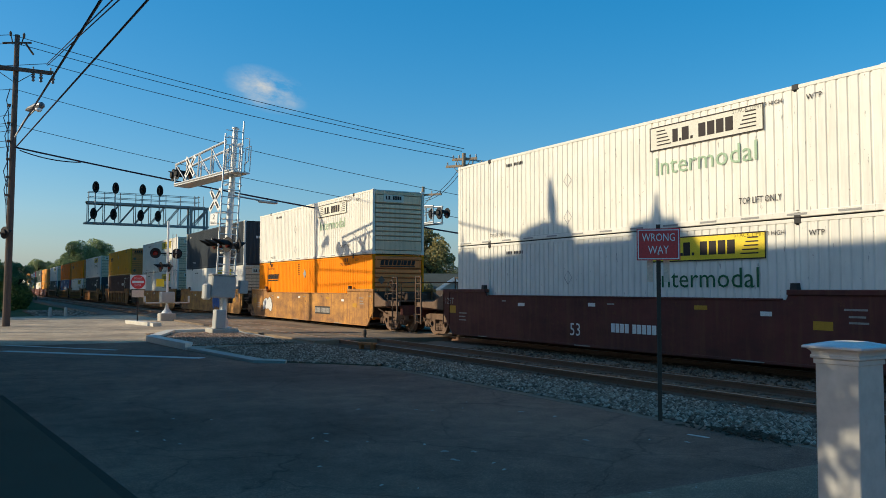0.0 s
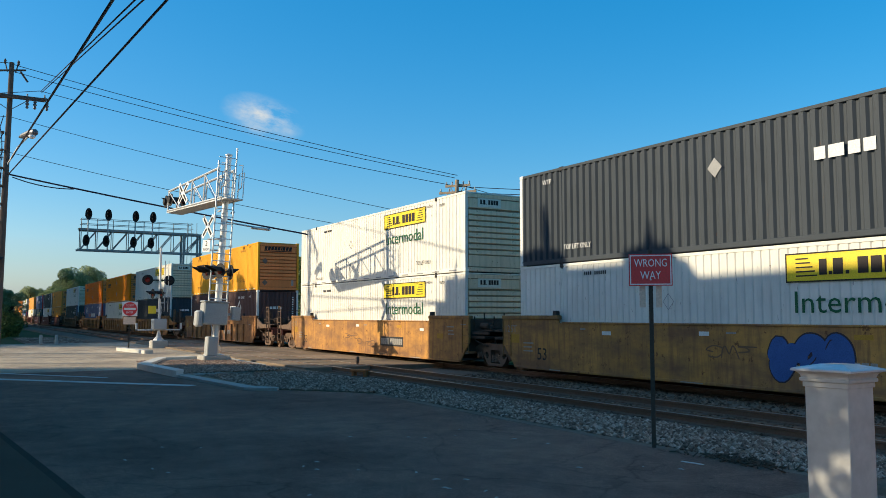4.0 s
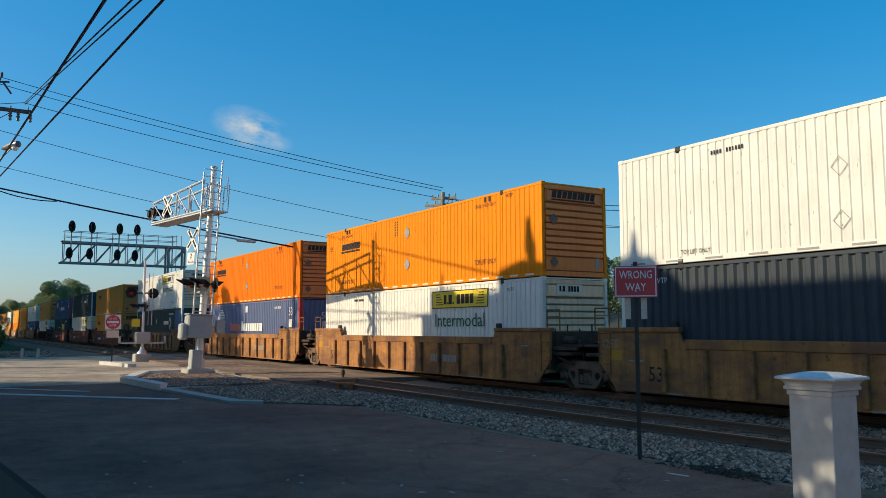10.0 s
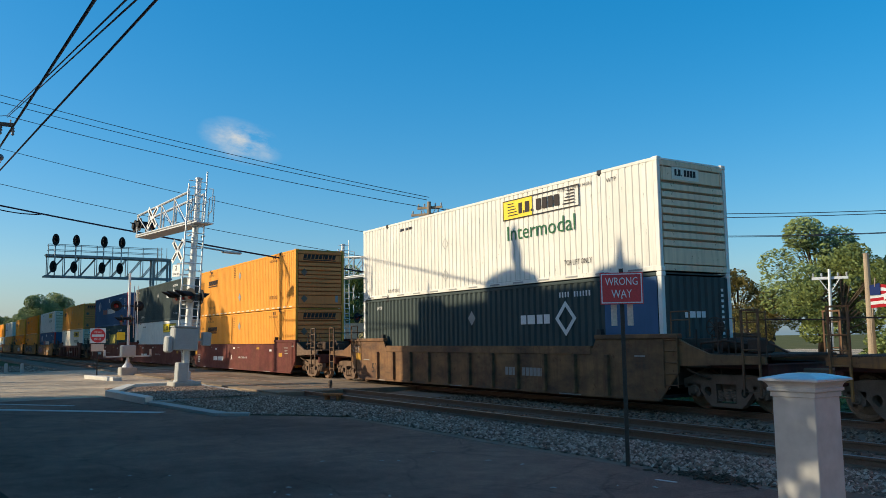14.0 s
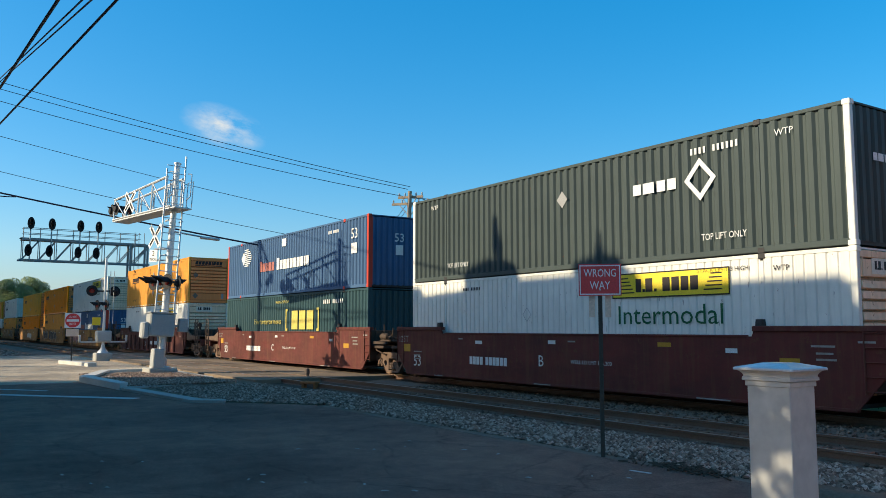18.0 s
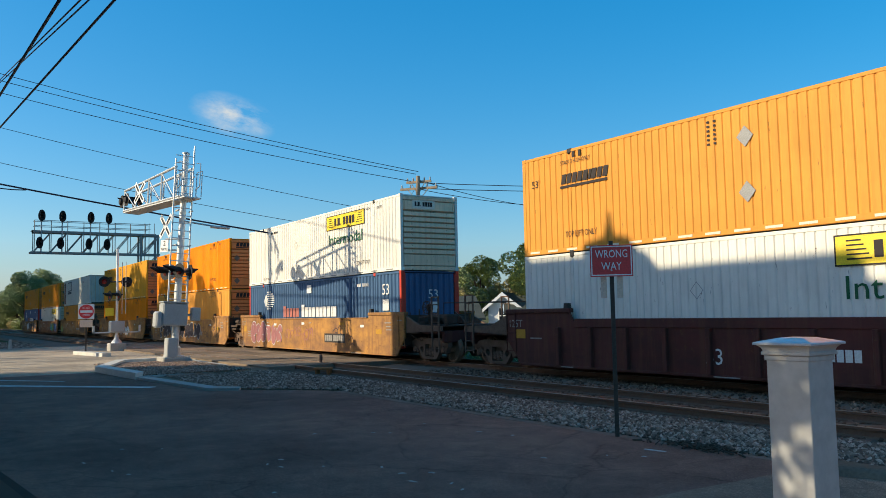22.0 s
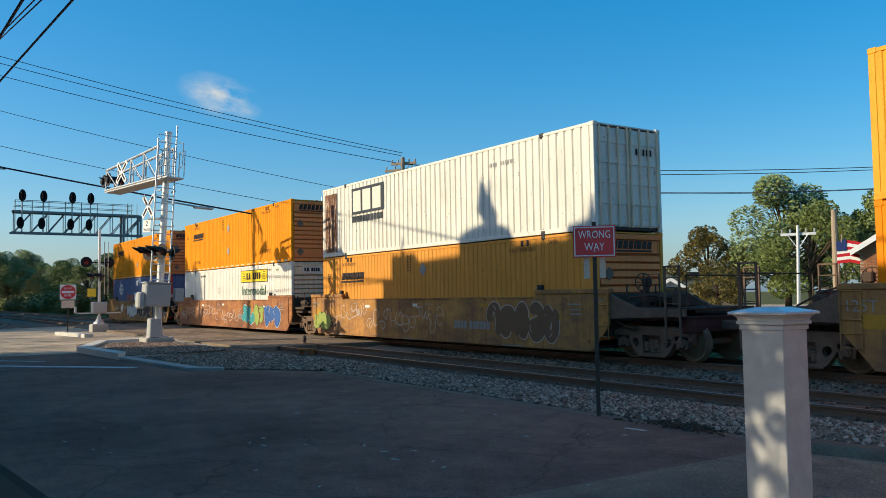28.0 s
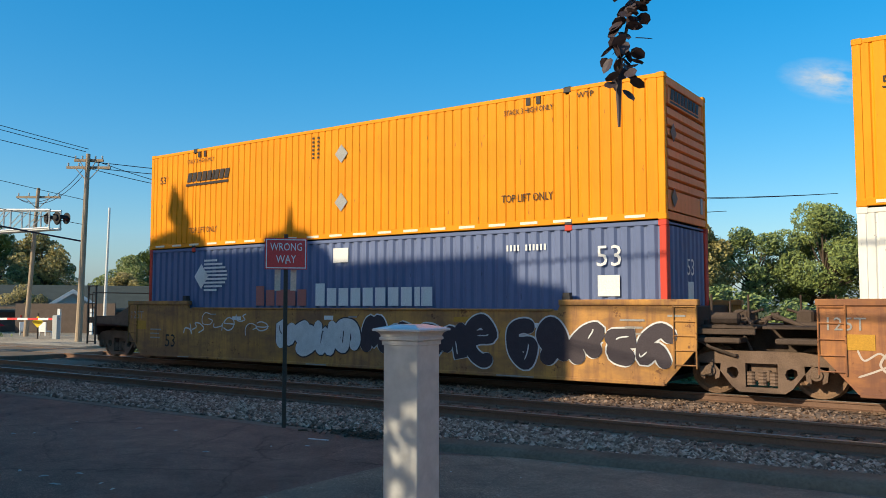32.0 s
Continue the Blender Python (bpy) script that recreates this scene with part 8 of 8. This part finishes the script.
for i in range(3):
    part("arm_light", Geo().tube((-3 + i * 2.5, 0, 0.11), (-3 + i * 2.5, 0, 0.25), 0.05), REDLENS, bar_)
dia = sign_post("warning_sign", (-42.2, 23.6, -0.3), 35, 1.5, "yellow diamond warning sign low beside the pole")
part("sign_plate", Geo().prism([(0, 0.75), (0.3, 1.05), (0, 1.35), (-0.3, 1.05)], "y", -0.05, -0.04), YELLOW, dia)

# flag on the brick building, and a lamp post
us = thing("hanging_flag", pose(-21.2, 36.0, 2.2, 0, 0, 25), "striped red and white flag with a blue corner", "flag")
part("staff", Geo().tube((0, 0, -0.6), (0.35, -0.5, 1.9), 0.03), POLEWOOD, us)
for i in range(7):
    z = 1.5 - i * 0.14
    part("stripe", Geo().prism([(0.1, z - 0.07), (0.6, z - 0.02), (1.2, z - 0.16), (1.75, z - 0.18), (1.75, z - 0.04), (1.2, z - 0.02), (0.6, z + 0.12), (0.1, z + 0.07)], "y", -0.42, -0.40), FLAGRED if i % 2 == 0 else SIGNWHITE, us)
part("blue_corner", Geo().prism([(0.1, 1.15), (0.5, 1.17), (0.5, 1.68), (0.1, 1.58)], "y", -0.45, -0.425), FLAGBLUE, us)
lp = thing("lamp_post", Matrix.Translation((-13.4, 27.6, -0.4)), "black lantern lamp post", "lamp post")
part("post", Geo().tube((0, 0, 0), (0, 0, 2.6), 0.06), BLACK, lp)
part("lantern", Geo().turned([(0.1, 2.6), (0.17, 2.65), (0.22, 3.05), (0.06, 3.1)], 8), SIGNALGREY, lp)
part("lantern_cap", Geo().turned([(0.27, 3.05), (0.2, 3.15), (0.05, 3.3), (0.02, 3.45)], 8), BLACK, lp)

# ---- the block behind the camera, whose roofline shades the street and the train ----
K = 20.0
DX, DZ = 0.468 * K, 0.508 * K
YB = 16.01 - K
def roof_part(name, outline, depth, parent, material=BUILDING, y=YB):
    return part(name, Geo().prism([(x - DX, z if z < 0 else z + DZ) for x, z in outline], "y", y - depth, y), material, parent)


blk = thing("brick_block", None, "brown brick corner building with a gabled parapet, turret and flag", "building")
roof_part("wall", [(-22.3, -0.2), (-15.0, -0.2), (-15.0, 3.19), (-22.3, 3.19)], 10, blk)
roof_part("parapet_dome", [(-22.3, 3.19), (-19.75, 3.19), (-19.75, 3.66), (-20.19, 3.81), (-20.68, 3.88), (-21.06, 3.9), (-21.8, 3.76), (-22.3, 3.6)], 0.5, blk)
roof_part("turret", [(-17.2, 3.19), (-15.55, 3.19), (-15.55, 3.6), (-15.9, 3.65), (-16.48, 3.66), (-17.2, 3.53)], 0.8, blk)
roof_part("spire", [(-16.42, 3.65), (-16.06, 3.65), (-16.2, 4.05), (-16.22, 4.32), (-16.26, 4.32), (-16.28, 4.05)], 0.2, blk)
roof_part("side_wing", [(-25.0, -0.2), (-22.3, -0.2), (-22.3, 2.98), (-25.0, 2.86)], 8, blk)
roof_part("tower", [(-26.6, -0.2), (-25.0, -0.2), (-25.0, 3.16), (-26.6, 3.15)], 4, blk)
roof_part("tower_finial", [(-25.9, 3.15), (-25.76, 3.15), (-25.81, 3.76), (-25.85, 3.76)], 0.12, blk)
roof_part("end_bay", [(-27.25, -0.2), (-26.6, -0.2), (-26.6, 2.33), (-27.25, 2.33)], 4, blk)
roof_part("wing_wall", [(-15.0, -0.2), (-9.66, -0.2), (-9.64, 2.79), (-13.0, 2.77), (-14.9, 2.72), (-15.0, 2.72)], 0.6, blk)
roof_part("wing_back", [(-15.0, -0.2), (-14.2, -0.2), (-14.2, 2.7), (-15.0, 2.7)], 9, blk)
roof_part("step_wall", [(-9.66, -0.2), (-8.15, -0.2), (-8.15, 1.95), (-8.3, 2.1), (-9.34, 2.22), (-9.66, 2.27)], 0.6, blk)
for i in range(12):
    for j in range(3):
        x = -26.6 + i * 1.4 - DX
        wdw = part("window", Geo().box(x - 0.35, x + 0.35, YB - 0.01, YB + 0.06, 1.2 + j * 3.6, 3.0 + j * 3.6, 0.02), SIGNWHITE, blk)
        part("pane", Geo().box(x - 0.28, x + 0.28, YB + 0.06, YB + 0.07, 1.28 + j * 3.6, 2.92 + j * 3.6), WINDOWDARK, wdw)
low = thing("low_shop", None, "low brick shop beside the corner building", "building")
part("wall", Geo().box(-17.3, -10.6, YB - 9, YB, -0.1, 9.0), BUILDING, low)
# thin unseen wall, added to keep the sun off the near street
part("stair_wing", Geo().box(-10.6, -6.2, YB - 1.0, YB, -0.1, 9.0), BUILDING, low)
part("parapet", Geo().box(-17.3, -6.2, YB - 0.3, YB + 0.08, 9.0, 9.5, 0.03), CONCRETE, low)
for i in range(5):
    x = -16 + i * 2.2
    wdw = part("window", Geo().box(x - 0.8, x + 0.8, YB - 0.01, YB + 0.06, 0.6, 2.6, 0.02), SIGNWHITE, low)
    part("pane", Geo().box(x - 0.72, x + 0.72, YB + 0.06, YB + 0.07, 0.68, 2.52), WINDOWDARK, wdw)

# roof flag: a staff on the parapet and cloth in rigid strips that swing
FX, FZ = -20.72 - DX, 3.9 + DZ
staff = thing("roof_flag", Matrix.Translation((FX, YB - 0.2, FZ)), "dark flag on a staff on the roof, stirring in the wind", "flag")
part("staff", Geo().tube((0, 0, -0.6), (0, 0, 1.4), 0.055), GALV, staff)
STRIPS = []
for i in range(6):
    st = part("cloth_strip", Geo().box(-0.09, 0.11, -0.01, 0.01, -1.02 + 0.05 * i, 0.0, 0.004), FLAGDARK, staff, at=(0, 0, 1.35))
    STRIPS.append(st)

# ---- near trees whose branches shade the pillar and hang over the street ----
rng = random.Random(21)
near = thing("street_tree", Matrix.Translation((-3.95, -1.25, -0.06)), "young street tree with loose leafy branches", "tree")
g = Geo().tube((0, 0, 0), (-0.1, -0.1, 2.0), 0.06, 0.045, 10).tube((-0.1, -0.1, 2.0), (-0.3, -0.2, 5.2), 0.045, 0.015, 8)
part("trunk", g, BARK, near)
sprout = random.Random(232)
toward = TO_SUN * 2.85
twigs, leaves_ = Geo(), Geo()
for i in range(15):
    # unseen sprays of leaves, set on the sun's line to dapple the gate post
    z = 1.42 + 0.036 * i if i < 9 else 0.9 + 0.085 * (i - 9)
    u = sprout.uniform(-0.10, 0.10) if i < 9 else (-0.055 if i % 2 else sprout.uniform(-0.02, 0.10))
    c = Vector((-2.12 + u, 2.708, z)) + toward * sprout.uniform(0.98, 1.04) - Vector((-3.95, -1.25, -0.06))
    twigs.tube((-0.1, -0.1, 1.95), c, 0.006, 0.003, 5)
    for _ in range(30 if i < 9 else 9):
        p = c + Vector((sprout.gauss(0, 0.028), sprout.gauss(0, 0.028), sprout.gauss(0, 0.026)))
        a = Vector((sprout.gauss(0, 1), sprout.gauss(0, 0.4), sprout.gauss(0, 1))).normalized()
        b = a.cross(TO_SUN).normalized()
        q = sprout.uniform(0.026, 0.042)
        leaves_.add([p - a * q, p + b * q * 0.5, p + a * q, p - b * q * 0.5], [(0, 1, 2, 3)])
part("limb", twigs, BARK, near)
part("limb_leaves", leaves_, LEAF, near)
cl = [(sprout.uniform(-1.0, 0.5), sprout.uniform(-1.0, 0.5), sprout.uniform(4.9, 6.0), sprout.uniform(0.25, 0.4)) for _ in range(14)]
part("crown", crown(rng, cl, 0.05, 0.9, 200), LEAF, near)
over = thing("overhanging_tree", Matrix.Translation((3.4, 1.2, -0.1)), "tree with a leafy twig that hangs over the street", "tree")
tip = Vector((-1.43, 2.77, 2.17)) - Vector((3.4, 1.2, -0.1))
hang = Vector((-1.39, 2.79, 2.53)) - Vector((3.4, 1.2, -0.1))
g = Geo().tube((0, 0, 0), (-0.1, 0.1, 2.4), 0.15, 0.11, 10).tube((-0.1, 0.1, 2.4), (-1.6, 1.0, 3.5), 0.08, 0.05, 8).tube((-1.6, 1.0, 3.5), (-3.2, 1.7, 3.75), 0.05, 0.025, 8).tube((-3.2, 1.7, 3.75), tuple(hang + Vector((0.1, -0.05, 0.55))), 0.025, 0.012, 6)
g.tube(tuple(hang + Vector((0.1, -0.05, 0.55))), tuple(hang), 0.012, 0.006, 6).tube(tuple(hang), tuple(tip + Vector((-0.005, 0, 0.14))), 0.006, 0.003, 6)
part("trunk", g, BARK, over)
cl = [(rng.uniform(-1.4, 1.4), rng.uniform(-1.2, 0.8), rng.uniform(3.2, 5.4), rng.uniform(0.5, 0.8)) for _ in range(11)]
part("crown", crown(rng, cl, 0.085, 0.9, 30), LEAF, over)


def blade(L, W):
    """One broad pointed leaf, slightly folded, along +x."""
    pr = [(0, 0), (0.12, 0.7), (0.42, 1.0), (0.78, 0.8), (1.0, 0.0)]
    g = Geo()
    v = [(t * L, 0, -0.06 * L * t * t) for t, _ in pr] + [(t * L, w * W / 2, 0.05 * W - 0.06 * L * t * t) for t, w in pr] + [(t * L, -w * W / 2, 0.05 * W - 0.06 * L * t * t) for t, w in pr]
    f = []
    for i in range(4):
        f += [(i, i + 1, 6 + i, 5 + i), (i, 10 + i, 11 + i, i + 1)]
    return g.add(v, f)


bl = blade(0.046, 0.034).mesh("leaf", LEAFBACKLIT)
for i in range(96):
    t = i / 95
    base_ = (hang + Vector((0.03, -0.01, 0.2))).lerp(tip + Vector((0, 0, 0.12)), t) + Vector((rng.gauss(0, 0.024), rng.gauss(0, 0.024), rng.gauss(0, 0.012)))
    part("leaf", bl, LEAFBACKLIT, over, at=Matrix.Translation(base_) @ Euler((rng.uniform(-0.9, 0.9), rng.uniform(0.1, 1.1), rng.uniform(0, 6.28))).to_matrix().to_4x4())
part("seed_pod", Geo().tube(tuple(tip + Vector((0, 0, 0.13))), tuple(tip), 0.010, 0.004, 6), LEAFBACKLIT, over)

# ---- clouds ----
def cloud(name, at, right, up, label, seed):
    m, nodes, links, bsdf = principled(name + "_vapour")
    n1 = noisy(nodes, links, 2.2, 7, 0.62, (1, 1, 1.7), "Generated")
    r = ramp(nodes, ((0.36, (0, 0, 0)), (0.68, (0.9, 0.9, 0.9))))
    links.new(n1.outputs["Fac"], r.inputs[0])
    co = nodes.new("ShaderNodeTexCoord")
    gr = nodes.new("ShaderNodeTexGradient")
    gr.gradient_type = "SPHERICAL"
    mp = nodes.new("ShaderNodeMapping")
    links.new(co.outputs["Object"], mp.inputs[0])
    links.new(mp.outputs[0], gr.inputs[0])
    mul = nodes.new("ShaderNodeMath")
    mul.operation = "MULTIPLY"
    links.new(r.outputs[0], mul.inputs[0])
    links.new(gr.outputs["Fac"], mul.inputs[1])
    mul2 = nodes.new("ShaderNodeMath")
    mul2.operation = "MULTIPLY"
    mul2.inputs[1].default_value = 1.7
    mul2.use_clamp = True
    links.new(mul.outputs[0], mul2.inputs[0])
    bsdf.inputs["Base Color"].default_value = (0, 0, 0, 1)
    bsdf.inputs["Roughness"].default_value = 1.0
    bsdf.inputs["Specular IOR Level"].default_value = 0.0
    bsdf.inputs["Emission Color"].default_value = (0.75, 0.82, 0.86, 1)
    bsdf.inputs["Emission Strength"].default_value = 0.62
    links.new(mul2.outputs[0], bsdf.inputs["Alpha"])
    eye = Vector((0, 0, 1.8))
    p = Vector(at)
    g = Geo()
    n = 12
    g.add([(2 * i / n - 1, 2 * j / n - 1, 0.0) for j in range(n + 1) for i in range(n + 1)], [(j * (n + 1) + i, j * (n + 1) + i + 1, (j + 1) * (n + 1) + i + 1, (j + 1) * (n + 1) + i) for j in range(n) for i in range(n)])
    ob = solid(name, g, m, label, "cloud", kind="structure")
    z_ = (eye - p).normalized()
    x_ = Vector((0, 0, 1)).cross(z_).normalized()
    y_ = z_.cross(x_)
    rot = Matrix((x_, y_, z_)).transposed().to_4x4() @ Matrix.Rotation(radians(-15), 4, "Z")
    ob.matrix_basis = Matrix.Translation(p) @ rot @ Matrix.Diagonal((right, up, 1, 1))
    return ob


WISP = cloud("cloud_wisp", (-1428, 459, 362), 82, 42, "thin white wisp of cloud", 1)
cloud("cloud_wisp_far", (-236, 1480, 374), 95, 38, "small white cloud low over the trees", 2)


# ---- what moves ----
def motions():
    times = [0.5 * i for i in range(65)]
    for ob, x, z in TRAIN:
        walk(ob, [(t, Matrix.Translation((travel(t) + x, TRACK_Y, z))) for t in times])
    n = 961
    spin = [(i / FPS, (travel(i / FPS) - travel(0)) / WHEEL_R) for i in range(n)]
    for w, q in WHEELS:
        walk(w, [(t, Matrix.Translation((q, 0, WHEEL_R)) @ Matrix.Rotation(a, 4, "Y")) for t, a in spin])
    # the wisp drifts slowly along the sky
    here = Matrix.LocRotScale(WISP.matrix_basis.translation, WISP.matrix_basis.to_quaternion(), None)
    walk(WISP, [(t, Matrix.Translation((0.35 * t, 1.1 * t, 0)) @ here) for t in (0, 16, 32)])
    # how far the cloth lifts from the staff, second by second
    lift = ((0, 8), (2, 10), (4, 6), (5, 20), (6, 45), (6.5, 50), (7.5, 22), (9, 6), (10, 14), (11, 8), (12, 18), (12.5, 26), (13.5, 10), (15, 26), (16, 12), (18, 10), (20, 8), (22, 14), (23, 6), (24.5, 10), (26, 12), (27.5, 30), (28, 48), (28.5, 55), (29.5, 34), (30, 30), (30.5, 45), (31, 58), (32, 62))
    for i, st in enumerate(STRIPS):
        rows = []
        for t, a in lift:
            k = min(1.0, a / 55)
            reach = 0.03 * i + k * (0.12 * i - 0.45)
            drop = 0.16 * i * (1 - k) + (0.21 * i - 0.1) * k
            rows.append((t, Matrix.Translation((reach, 0, 1.35 - drop)) @ Matrix.Rotation(radians(14 * k), 4, "Y")))
        walk(st, rows)


motions()
